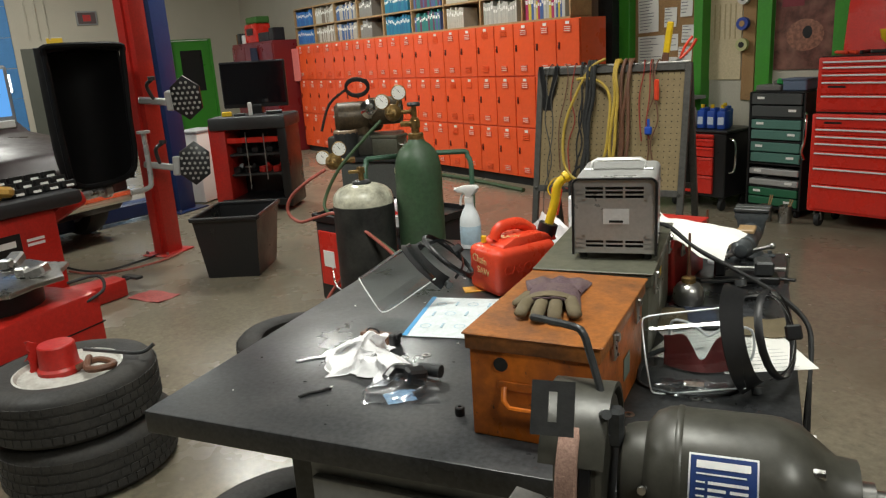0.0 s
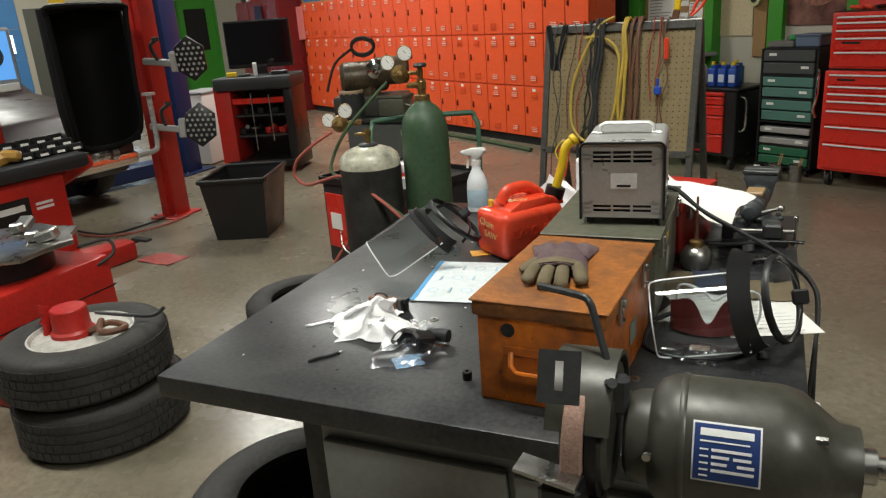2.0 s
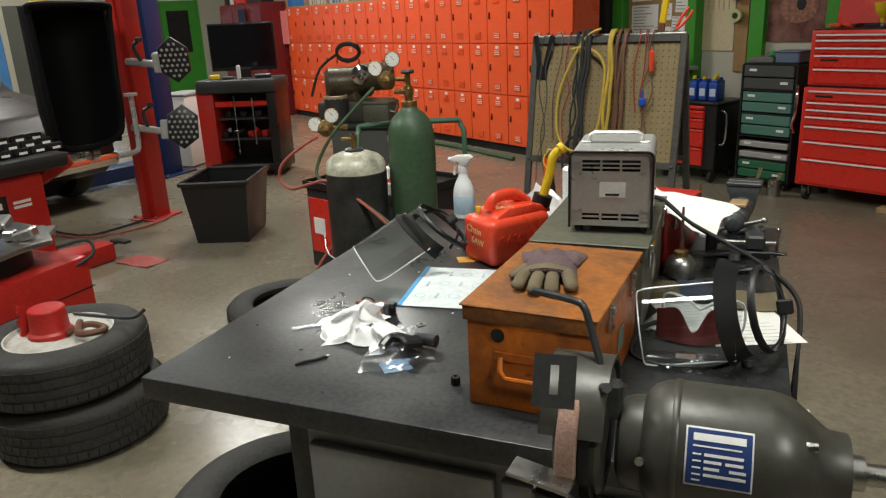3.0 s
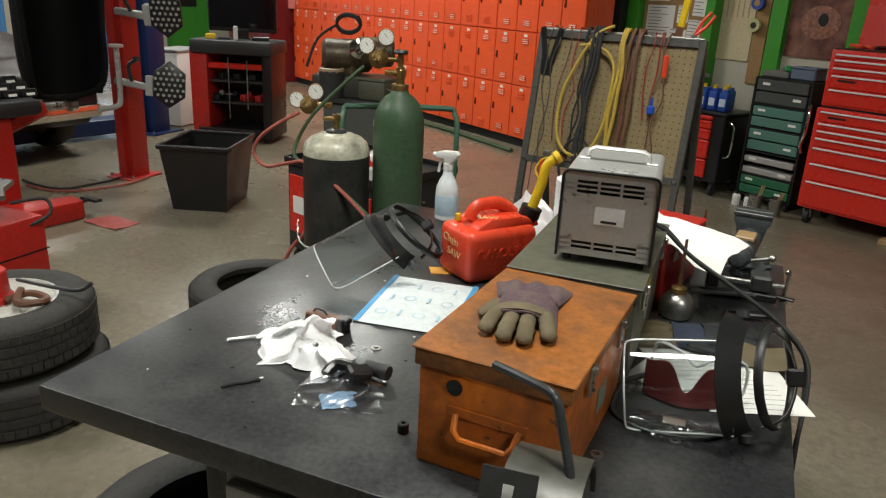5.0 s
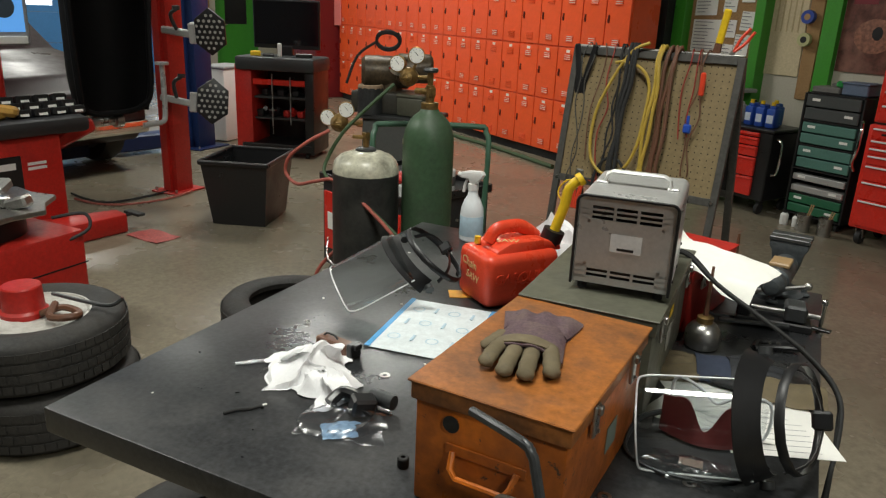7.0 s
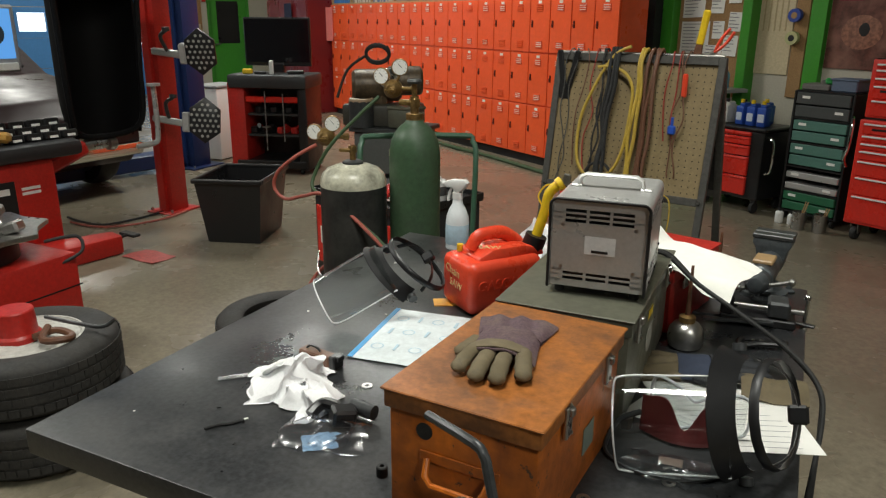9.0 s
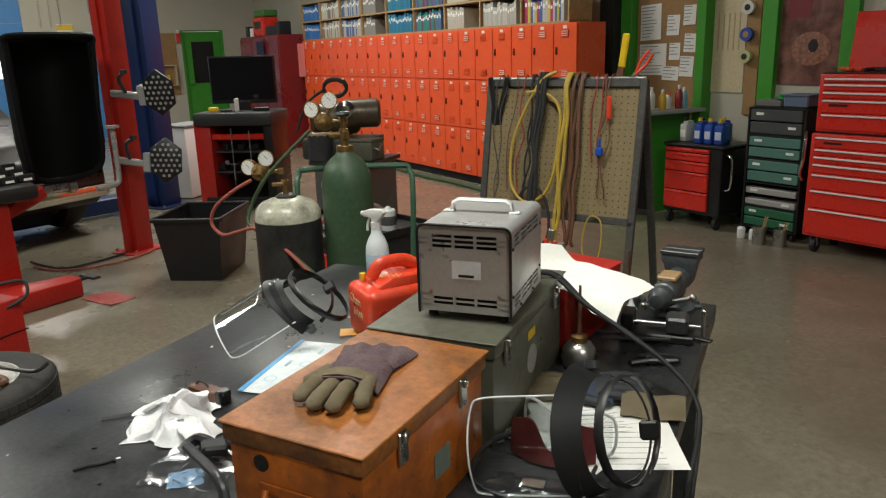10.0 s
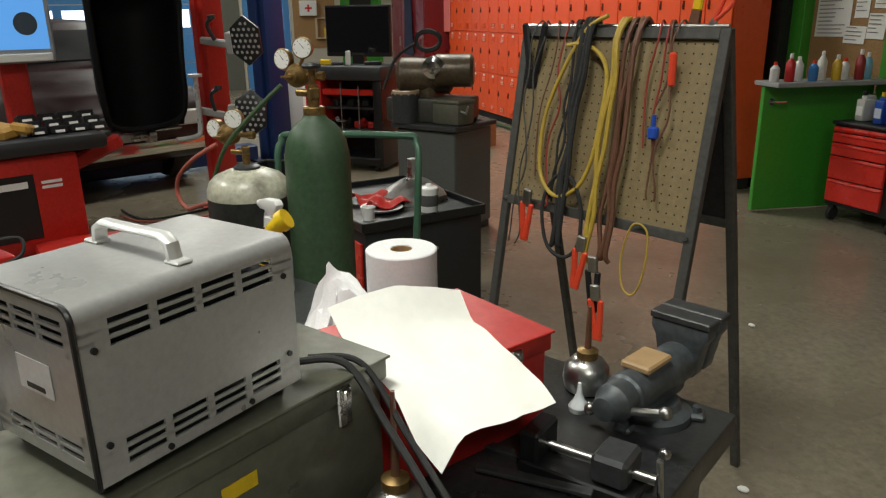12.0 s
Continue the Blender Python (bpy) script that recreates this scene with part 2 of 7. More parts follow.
# ---- building tools ----
class Shape:
    """A bmesh that takes simple solids, each with a place and turn."""

    def __init__(self):
        self.bm = bmesh.new()

    def add(self, other, m=None):
        me = bpy.data.meshes.new("tmp")
        other.to_mesh(me)
        other.free()
        if m is not None:
            me.transform(m)
        self.bm.from_mesh(me)
        bpy.data.meshes.remove(me)
        return self

    def box(self, sx, sy, sz, at=(0, 0, 0), turn=(0, 0, 0), bevel=0.0, seg=1, taper=None):
        b = bmesh.new()
        bmesh.ops.create_cube(b, size=1.0)
        for v in b.verts:
            k = taper if taper and v.co.z < 0 else 1.0
            v.co = Vector((v.co.x * sx * k, v.co.y * sy * k, v.co.z * sz))
        if bevel:
            bmesh.ops.bevel(b, geom=b.edges[:], offset=bevel, segments=seg, affect="EDGES", profile=0.5)
        return self.add(b, pose(*at, *turn))

    def lathe(self, profile, at=(0, 0, 0), turn=(0, 0, 0), seg=24, squash=1.0):
        """Turns (radius, height) pairs about z."""
        b = bmesh.new()
        rings = []
        for r, z in profile:
            if r < 1e-5:
                rings.append([b.verts.new((0, 0, z))])
            else:
                rings.append([b.verts.new((r * math.cos(a), r * math.sin(a) * squash, z)) for a in (2 * math.pi * k / seg for k in range(seg))])
        for lo, hi in zip(rings, rings[1:]):
            for k in range(seg):
                q = [lo[k % len(lo)], lo[(k + 1) % len(lo)], hi[(k + 1) % len(hi)], hi[k % len(hi)]]
                q = [v for i, v in enumerate(q) if v not in q[:i]]
                if len(q) > 2:
                    b.faces.new(q)
        if tuple(profile[0]) == tuple(profile[-1]):
            bmesh.ops.remove_doubles(b, verts=b.verts[:], dist=1e-6)
        else:
            for ring in (rings[0][::-1], rings[-1]):
                if len(ring) > 1:
                    b.faces.new(ring)
        return self.add(b, pose(*at, *turn))

    def cyl(self, r, h, at=(0, 0, 0), turn=(0, 0, 0), seg=20, r2=None, bevel=0.0):
        r2 = r if r2 is None else r2
        if bevel:
            prof = [(r - bevel, -h / 2), (r, -h / 2 + bevel), (r2, h / 2 - bevel), (r2 - bevel, h / 2)]
        else:
            prof = [(r, -h / 2), (r2, h / 2)]
        return self.lathe(prof, at, turn, seg)

    def ball(self, r, at=(0, 0, 0), scale=(1, 1, 1), turn=(0, 0, 0), seg=16):
        b = bmesh.new()
        bmesh.ops.create_uvsphere(b, u_segments=seg, v_segments=max(6, seg // 2), radius=r)
        return self.add(b, pose(*at, *turn) @ Matrix.Diagonal((*scale, 1)))

    def tube(self, points, r, seg=8, closed=False, smooth=0, m=None, flat=1.0):
        """A round rod along points; smooth: steps of a curve through them."""
        pts = [Vector(p) for p in points]
        if smooth:
            out, n = [], len(pts)
            for i in range(n if closed else n - 1):
                p0, p1, p2, p3 = (pts[(i + k) % n] if closed else pts[min(max(i + k, 0), n - 1)] for k in (-1, 0, 1, 2))
                for s in range(smooth):
                    u = s / smooth
                    out.append(0.5 * (2 * p1 + (p2 - p0) * u + (2 * p0 - 5 * p1 + 4 * p2 - p3) * u * u + (3 * p1 - p0 - 3 * p2 + p3) * u ** 3))
            pts = out + ([] if closed else [pts[-1]])
        b = bmesh.new()
        rings, side, n = [], None, len(pts)
        for i, p in enumerate(pts):
            if closed:
                d = pts[(i + 1) % n] - pts[i - 1]
            else:
                d = pts[min(i + 1, n - 1)] - pts[max(i - 1, 0)]
            d = d.normalized() if d.length > 1e-9 else Vector((0, 0, 1))
            if side is None:
                side = d.cross(Vector((0, 0, 1)))
                if side.length < 1e-3:
                    side = d.cross(Vector((0, 1, 0)))
            side = (side - d * side.dot(d)).normalized()
            up = d.cross(side)
            rings.append([b.verts.new(p + r * (side * math.cos(a) + up * math.sin(a) * flat)) for a in (2 * math.pi * k / seg for k in range(seg))])
        for i in range(n if closed else n - 1):
            lo, hi = rings[i], rings[(i + 1) % n]
            for k in range(seg):
                b.faces.new((lo[k], lo[(k + 1) % seg], hi[(k + 1) % seg], hi[k]))
        if not closed:
            b.faces.new(rings[0][::-1])
            b.faces.new(rings[-1])
        return self.add(b, m)

    def prism(self, outline, h, m=None, bevel=0.0):
        """Stands a flat outline (x, y) up by h from z = 0."""
        b = bmesh.new()
        lo = [b.verts.new((x, y, 0)) for x, y in outline]
        hi = [b.verts.new((x, y, h)) for x, y in outline]
        b.faces.new(lo[::-1])
        b.faces.new(hi)
        for i in range(len(lo)):
            j = (i + 1) % len(lo)
            b.faces.new((lo[i], lo[j], hi[j], hi[i]))
        bmesh.ops.recalc_face_normals(b, faces=b.faces[:])
        if bevel:
            bmesh.ops.bevel(b, geom=b.edges[:], offset=bevel, segments=2, affect="EDGES", profile=0.5)
        return self.add(b, m)

    def sheet(self, f, nu, nv, thick=0.001, m=None):
        """A thin skin over f(u, v) for u, v in 0..1, with thickness."""
        b = bmesh.new()
        g = [[b.verts.new(f(i / nu, j / nv)) for j in range(nv + 1)] for i in range(nu + 1)]
        fs = [b.faces.new((g[i][j], g[i + 1][j], g[i + 1][j + 1], g[i][j + 1])) for i in range(nu) for j in range(nv)]
        if thick:
            bmesh.ops.recalc_face_normals(b, faces=fs)
            bmesh.ops.solidify(b, geom=fs, thickness=thick)
        return self.add(b, m)


def mesh_of(name, shape, material, sharp=35):
    me = bpy.data.meshes.new(name)
    bmesh.ops.recalc_face_normals(shape.bm, faces=shape.bm.faces[:])
    shape.bm.to_mesh(me)
    shape.bm.free()
    for p in me.polygons:
        p.use_smooth = True
    me.set_sharp_from_angle(angle=radians(sharp))
    me.materials.append(material)
    return me


ZONE = [Matrix()]


def zone(m=None):
    """Sets the axes in which the following things are placed."""
    ZONE[0] = Matrix() if m is None else m


def on(ob):
    """A thing's own axes, to set others on it."""
    return ZONE[0].inverted() @ ob.matrix_basis


def part(name, shape, material, parent, label="", at=None, sharp=35):
    ob = new(name, mesh_of(name, shape, material, sharp) if isinstance(shape, Shape) else shape)
    ob.parent = parent
    if at is not None:
        ob.matrix_basis = at
    return tagged(ob, label)


def thing(name, m, label, category, group="", kind=""):
    ob = new(name)
    ob.empty_display_size = 0.1
    ob.matrix_basis = ZONE[0] @ m
    return tagged(ob, label, category, group, kind)


def single(name, shape, material, m, label, category, group="", kind="", sharp=35):
    ob = new(name, mesh_of(name, shape, material, sharp))
    ob.matrix_basis = ZONE[0] @ m
    return tagged(ob, label, category, group, kind)


def letters(text, size, m, material, parent, name="lettering", label="", deep=0.0008):
    """Raised writing from the built-in font, turned into a mesh."""
    c = bpy.data.curves.new("writing", "FONT")
    c.body, c.size, c.align_x, c.align_y, c.extrude = text, size, "CENTER", "CENTER", deep
    tmp = bpy.data.objects.new("writing", c)
    scene.collection.objects.link(tmp)
    me = bpy.data.meshes.new_from_object(tmp.evaluated_get(bpy.context.evaluated_depsgraph_get()))
    bpy.data.objects.remove(tmp)
    me.materials.clear()
    me.materials.append(material)
    ob = new(name, me)
    ob.parent = parent
    ob.matrix_basis = m
    return tagged(ob, label)

# ---- the room ----
XL, XR, YB, YN, ZC = -17.2, 5.0, 6.95, -7.5, 4.8
zone(ROOM)


def slab(name, x0, x1, y0, y1, z0, z1, material, label, category):
    s = Shape().box(x1 - x0, y1 - y0, z1 - z0)
    return single(name, s, material, pose((x0 + x1) / 2, (y0 + y1) / 2, (z0 + z1) / 2), label, category, kind="structure")


slab("floor", XL - 0.2, XR + 0.2, YN - 0.2, YB + 0.2, -0.2, 0.0, CONCRETE, "polished stained concrete workshop floor", "floor")
# ceiling, south and east walls are unseen, kept dark to cut bounced light
slab("ceiling", XL - 0.2, XR + 0.2, YN - 0.2, YB + 0.2, ZC, ZC + 0.2, CEILING, "unseen workshop ceiling, darkened to cut bounced light", "ceiling")
slab("wall_north", XL, XR, YB, YB + 0.2, 0, ZC, CREAM, "cream painted block wall behind the lockers", "wall")
slab("wall_south", XL, XR, YN - 0.2, YN, 0, ZC, UNSEEN_WALL, "unseen grey wall, darkened to cut bounced light", "wall")
slab("wall_east", XR, XR + 0.2, YN - 0.2, YB + 0.2, 0, ZC, UNSEEN_WALL, "unseen grey wall, darkened to cut bounced light", "wall")

# west wall with a roll-up door and two person doors, in its own axes
zone(ROOM @ pose(-17.2, 3.15, 0) @ Matrix.Diagonal((1, 1.063, 1.045, 1)) @ pose(15.0, -5.0, 0))
XL = -15.0
DOORS = [(1.0, 4.15, 3.4), (5.0, 5.95, 2.1), (6.98, 7.86, 2.1)]
w = Shape()
edge = -15.0
for y0, y1, zt in DOORS:
    w.box(0.2, y0 - edge, ZC, (XL - 0.1, (edge + y0) / 2, ZC / 2))
    w.box(0.2, y1 - y0, ZC - zt, (XL - 0.1, (y0 + y1) / 2, (zt + ZC) / 2))
    edge = y1
w.box(0.2, 8.78 - edge, ZC, (XL - 0.1, (edge + 8.78) / 2, ZC / 2))
single("wall_west", w, CREAM, pose(0, 0, 0), "cream painted wall with door openings", "wall", kind="structure")
slab("wainscot", XL, XL + 0.02, 4.25, 4.95, 0, 2.05, WAINSCOT, "dark grey-green lower wall band", "wall band")
slab("pin_board", XL, XL + 0.02, 6.0, 6.86, 0.8, 2.05, CORK, "brown pin board on the far wall", "board")
sg1 = thing("wall_sign", pose(XL + 0.02, 5.49, 2.58), "dark framed sign with a red field on the far wall", "sign")
part("frame", Shape().box(0.03, 0.38, 0.27, bevel=0.006), GREY_STEEL, sg1)
part("field", Shape().box(0.004, 0.32, 0.21, (0.018, 0, 0)), plain("sign_grey", (0.10, 0.07, 0.07)), sg1)
part("red_mark", Shape().box(0.004, 0.14, 0.12, (0.021, 0, 0)), plain("sign_red", (0.5, 0.03, 0.03)), sg1)
sg2 = thing("wall_notice", pose(XL + 0.025, 4.85, 2.12), "yellow and white notice on the far wall", "sign")
part("sheet", Shape().box(0.01, 0.28, 0.24), PAPER, sg2)
part("yellow_band", Shape().box(0.004, 0.28, 0.10, (0.0075, 0, 0.06)), YELLOW, sg2)
part("mark", Shape().box(0.004, 0.06, 0.04, (0.0075, -0.08, -0.05)), BLACK, sg2)
for y in (4.45, 4.62, 4.78):
    single("conduit", Shape().tube([(XL + 0.03, y, 2.2), (XL + 0.03, y, ZC - 0.01)], 0.014, 8), CREAM, pose(0, 0, 0), "painted vertical conduit on the far wall", "conduit", "conduits on the wall")
aid = thing("first_aid_box", pose(XL + 0.08, 6.3, 1.60), "white first-aid box with a red cross on the pin board", "first-aid box")
part("box", Shape().box(0.12, 0.34, 0.30, bevel=0.01), WHITE, aid)
part("cross", Shape().box(0.004, 0.14, 0.04, (0.062, 0, 0)).box(0.004, 0.04, 0.05, (0.062, 0, 0.045)).box(0.004, 0.04, 0.05, (0.062, 0, -0.045)), plain("cross_red", (0.6, 0.02, 0.02)), aid)
rack = thing("wall_rack", pose(XL + 0.07, 6.62, 1.2), "small pale wooden rack with bottles on the pin board", "rack")
part("frame", Shape().box(0.10, 0.03, 0.42, (0, -0.17, 0)).box(0.10, 0.03, 0.42, (0, 0.17, 0)).box(0.10, 0.31, 0.02, (0, 0, -0.2)).box(0.10, 0.31, 0.02, (0, 0, 0.2)), plain("pale_wood", (0.55, 0.45, 0.3)), rack)
part("bottle", Shape().cyl(0.03, 0.2, (0.0, 0.02, -0.09), seg=12), YELLOW, rack)
al = thing("alarm_lamp", pose(XL + 0.03, 6.92, 1.95), "red alarm lamp beside the green door", "alarm")
part("body", Shape().box(0.06, 0.07, 0.2, bevel=0.01), RED, al)
part("lens", Shape().ball(0.035, (0.01, 0, 0.12), seg=10), WHITE, al)
GLOW = glow_mat("daylight_pane", (0.80, 0.90, 1.0), 3.0)
door = thing("door_1", pose(XL - 0.08, 0, 0), "closed sky-blue sectional roll-up door with window panes", "door", kind="structure")
for k in range(6):
    z = 0.02 + k * 0.563
    if k == 2:
        s = Shape().box(0.05, 3.15, 0.12, (0, 2.575, z + 0.06)).box(0.05, 3.15, 0.10, (0, 2.575, z + 0.505))
        for j in range(6):
            s.box(0.05, 0.14, 0.36, (0, 1.0 + j * 0.602 + 0.07, z + 0.29))
        part("panel", s, SKY_BLUE, door)
        for j in range(5):
            part("pane", Shape().box(0.01, 0.44, 0.34, (0, 1.0 + j * 0.602 + 0.37, z + 0.29)), GLOW, door, "bright daylight window pane")
    else:
        part("panel", Shape().box(0.05, 3.15, 0.555, (0, 2.575, z + 0.28), bevel=0.006), SKY_BLUE, door)
door = thing("door_2", pose(XL - 0.08, 5.475, 0), "sky-blue steel door with a narrow bright window", "door", kind="structure")
s = Shape().box(0.05, 0.62, 2.06, (0, -0.145, 1.04)).box(0.05, 0.13, 2.06, (0, 0.395, 1.04)).box(0.05, 0.18, 1.0, (0, 0.24, 0.51)).box(0.05, 0.18, 0.2, (0, 0.24, 1.97))
part("panel", s, SKY_BLUE, door)
part("pane", Shape().box(0.01, 0.16, 0.85, (0, 0.24, 1.44)), GLOW, door, "bright narrow window pane")
part("handle", Shape().tube([(0.03, -0.38, 1.0), (0.09, -0.38, 1.0), (0.09, -0.26, 1.0)], 0.012), STEEL, door)


def green_door(name, m, label):
    d = thing(name, m, label, "door", kind="structure")
    for k in (-1, 1):
        part("jamb", Shape().box(0.09, 0.09, 2.15, (k * 0.435, 0, 1.075), bevel=0.004), GREEN, d)
    part("head", Shape().box(0.96, 0.09, 0.14, (0, 0, 2.15), bevel=0.004), GREEN, d)
    s = Shape().box(0.78, 0.04, 1.0, (0, 0.03, 0.51)).box(0.78, 0.04, 0.2, (0, 0.03, 1.97))
    for k in (-1, 1):
        s.box(0.16, 0.04, 0.86, (k * 0.31, 0.03, 1.44))
    part("leaf", s, GREEN, d)
    part("pane", Shape().box(0.46, 0.008, 0.86, (0, 0.03, 1.44)), BLACK, d, "dark window pane")
    part("handle", Shape().tube([(-0.32, 0.0, 1.0), (-0.32, -0.06, 1.0), (-0.2, -0.06, 1.0)], 0.012), STEEL, d)
    return d


green_door("door_3", pose(XL - 0.06, 7.42, 0, 0, 0, 90), "green framed door with a dark window in the far corner")

# ---- lockers ----
zone(ROOM)
LX0, LX1, LY, LZ = -12.43, -5.56, 6.09, 1.826
COLS = 20
CW = (LX1 - LX0) / COLS
bank = thing("locker_bank", pose(0, 0, 0), "long bank of orange-red three-tier steel lockers along the wall", "lockers")
part("body", Shape().box(LX1 - LX0, 0.36, LZ - 0.1, ((LX0 + LX1) / 2, LY + 0.205, 0.1 + (LZ - 0.1) / 2)), LOCKER, bank)
part("plinth", Shape().box(LX1 - LX0 - 0.02, 0.30, 0.1, ((LX0 + LX1) / 2, LY + 0.21, 0.05)), BLACK_MATT, bank, "black recessed base")
TH = (LZ - 0.1) / 3
door_me = mesh_of("door", Shape().box(CW - 0.012, 0.018, TH - 0.014, bevel=0.004), LOCKER)
vent = Shape()
for k in range(4):
    vent.box(0.11, 0.012, 0.008, (0, -0.004, k * 0.02), (35, 0, 0))
vent_me = mesh_of("vent", vent, LOCKER)
handle_me = mesh_of("handle", Shape().box(0.02, 0.016, 0.075, bevel=0.003).box(0.012, 0.02, 0.03, (0, -0.004, -0.01)), plain("dark_red_latch", (0.13, 0.014, 0.008), 0.4))
tag_me = mesh_of("number_plate", Shape().box(0.055, 0.004, 0.03, bevel=0.001), WHITE)
# white bars that paint the glints on the vent louvres
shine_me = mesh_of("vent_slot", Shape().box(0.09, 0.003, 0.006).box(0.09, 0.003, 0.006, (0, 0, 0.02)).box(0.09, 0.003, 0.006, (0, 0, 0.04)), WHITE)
for i in range(COLS):
    for j in range(3):
        x, z = LX0 + (i + 0.5) * CW, 0.1 + (j + 0.5) * TH
        d = part("door", door_me, None, bank, at=pose(x, LY + 0.012, z))
        part("handle", handle_me, None, d, at=pose(-CW * 0.36, -0.012, 0.02))
        part("vent", vent_me, None, d, at=pose(0.0, -0.011, TH * 0.5 - 0.13))
        part("vent", vent_me, None, d, at=pose(0.0, -0.011, -TH * 0.5 + 0.06))
        part("number_plate", tag_me, None, d, at=pose(0, -0.011, TH * 0.5 - 0.04))
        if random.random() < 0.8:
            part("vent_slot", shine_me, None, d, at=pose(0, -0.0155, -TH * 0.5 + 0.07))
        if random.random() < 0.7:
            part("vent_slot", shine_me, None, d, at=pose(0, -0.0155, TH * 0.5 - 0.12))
# this door's pink is a painted highlight
part("open_door", Shape().box(CW - 0.02, 0.016, TH - 0.02, (LX0 - 0.06, LY - 0.05, 0.1 + 2.45 * TH), (0, 0, 14), bevel=0.004), LOCKER_HIGHLIGHT, bank, "locker door, ajar, with a pink highlight put into its colour")

# ---- bookshelf over the lockers, with binders and books ----
shelf = thing("bookshelf", pose(0, 0, LZ), "long plywood bookshelf standing on top of the lockers", "shelf")
SX0, SX1, SH = -12.5, -5.75, 0.62
part("back", Shape().box(SX1 - SX0, 0.015, SH, ((SX0 + SX1) / 2, LY + 0.37, SH / 2)), WOOD, shelf)
for z in (0.012, SH / 2, SH - 0.012):
    part("shelf_board", Shape().box(SX1 - SX0, 0.30, 0.022, ((SX0 + SX1) / 2, LY + 0.215, z)), WOOD, shelf)
BAYS = [SX0 + (SX1 - SX0) * k / 9 for k in range(10)]
for x in BAYS:
    part("upright", Shape().box(0.024, 0.305, SH - 0.05, (x, LY + 0.213, SH / 2), bevel=0.002), WOOD, shelf)
BOOK_SETS = [[(0.03, 0.14, 0.42), (0.04, 0.2, 0.5)], [(0.5, 0.48, 0.42), (0.2, 0.16, 0.12)], [(0.45, 0.42, 0.36), (0.05, 0.12, 0.3)], [(0.25, 0.24, 0.22)],
             [(0.02, 0.2, 0.32), (0.02, 0.16, 0.3)], [(0.16, 0.04, 0.10), (0.08, 0.12, 0.3), (0.03, 0.22, 0.2)], [(0.5, 0.47, 0.4)],
             [(0.5, 0.49, 0.44), (0.42, 0.42, 0.38)], [(0.06, 0.13, 0.36), (0.45, 0.03, 0.12), (0.62, 0.5, 0.06), (0.5, 0.5, 0.46)]]
rng = random.Random(4)
BOOK_MATS = {}
for b in range(9):
    for row in (0, 1):
        x, zb = BAYS[b] + 0.03, LZ + 0.0235 + row * (SH / 2 - 0.0125)
        fill = BAYS[b + 1] - 0.03 - (0.22 if b in (3, 6) else 0.04) * (1 + 0.5 * rng.random())
        while x < fill:
            wd, ht, dp = rng.uniform(0.022, 0.05), rng.uniform(0.19, 0.265), rng.uniform(0.18, 0.23)
            if x + wd > fill:
                break
            c = rng.choice(BOOK_SETS[b])
            if c not in BOOK_MATS:
                BOOK_MATS[c] = plain("book_cover_%d" % len(BOOK_MATS), c, 0.5)
            s = Shape().box(wd - 0.002, dp, ht, (0, 0, ht / 2), bevel=0.0025)
            bk = single("book", s, BOOK_MATS[c], pose(x + wd / 2, LY + 0.09 + dp / 2, zb), "worn manual standing on the bookshelf", "book", "books on the shelf")
            part("spine_label", Shape().box(wd * 0.7, 0.001, ht * 0.16, (0, -dp / 2 - 0.0006, ht * 0.72)), PAPER, bk)
            x += wd

# ---- the workbench ----
zone()
BX0, BX1, BY0, BY1, BZ = -1.108, 0.13, 1.311, 2.735, 0.90


def on_bench(x, y, z=BZ, rz=0.0, rx=0.0, ry=0.0):
    return BENCH @ pose(x, y, z, rx, ry, rz)


bench = thing("workbench", on_bench((BX0 + BX1) / 2, (BY0 + BY1) / 2, 0), "large steel workbench with a worn black top and grey cabinets below", "workbench")
bw, bl = BX1 - BX0, BY1 - BY0
part("top", Shape().box(bw, bl, 0.05, (0, 0, BZ - 0.025), bevel=0.004, seg=2), BENCH_STEEL, bench, "worn black steel plate top")
part("cabinet", Shape().box(0.80, bl - 0.12, 0.79, (0.135, 0, BZ - 0.05 - 0.395), bevel=0.003), GREY_STEEL, bench, "grey painted steel base cabinet")
for k, x in enumerate((-0.06, 0.34)):
    part("door", Shape().box(0.385, 0.018, 0.70, (x, -bl / 2 + 0.05, 0.44), bevel=0.003), GREY_STEEL, bench)
for x in (-0.29, 0.57):
    for y in (-0.62, 0.62):
        part("leg", Shape().box(0.05, 0.05, BZ - 0.05, (x, y, (BZ - 0.05) / 2), bevel=0.003), DARK_STEEL, bench)


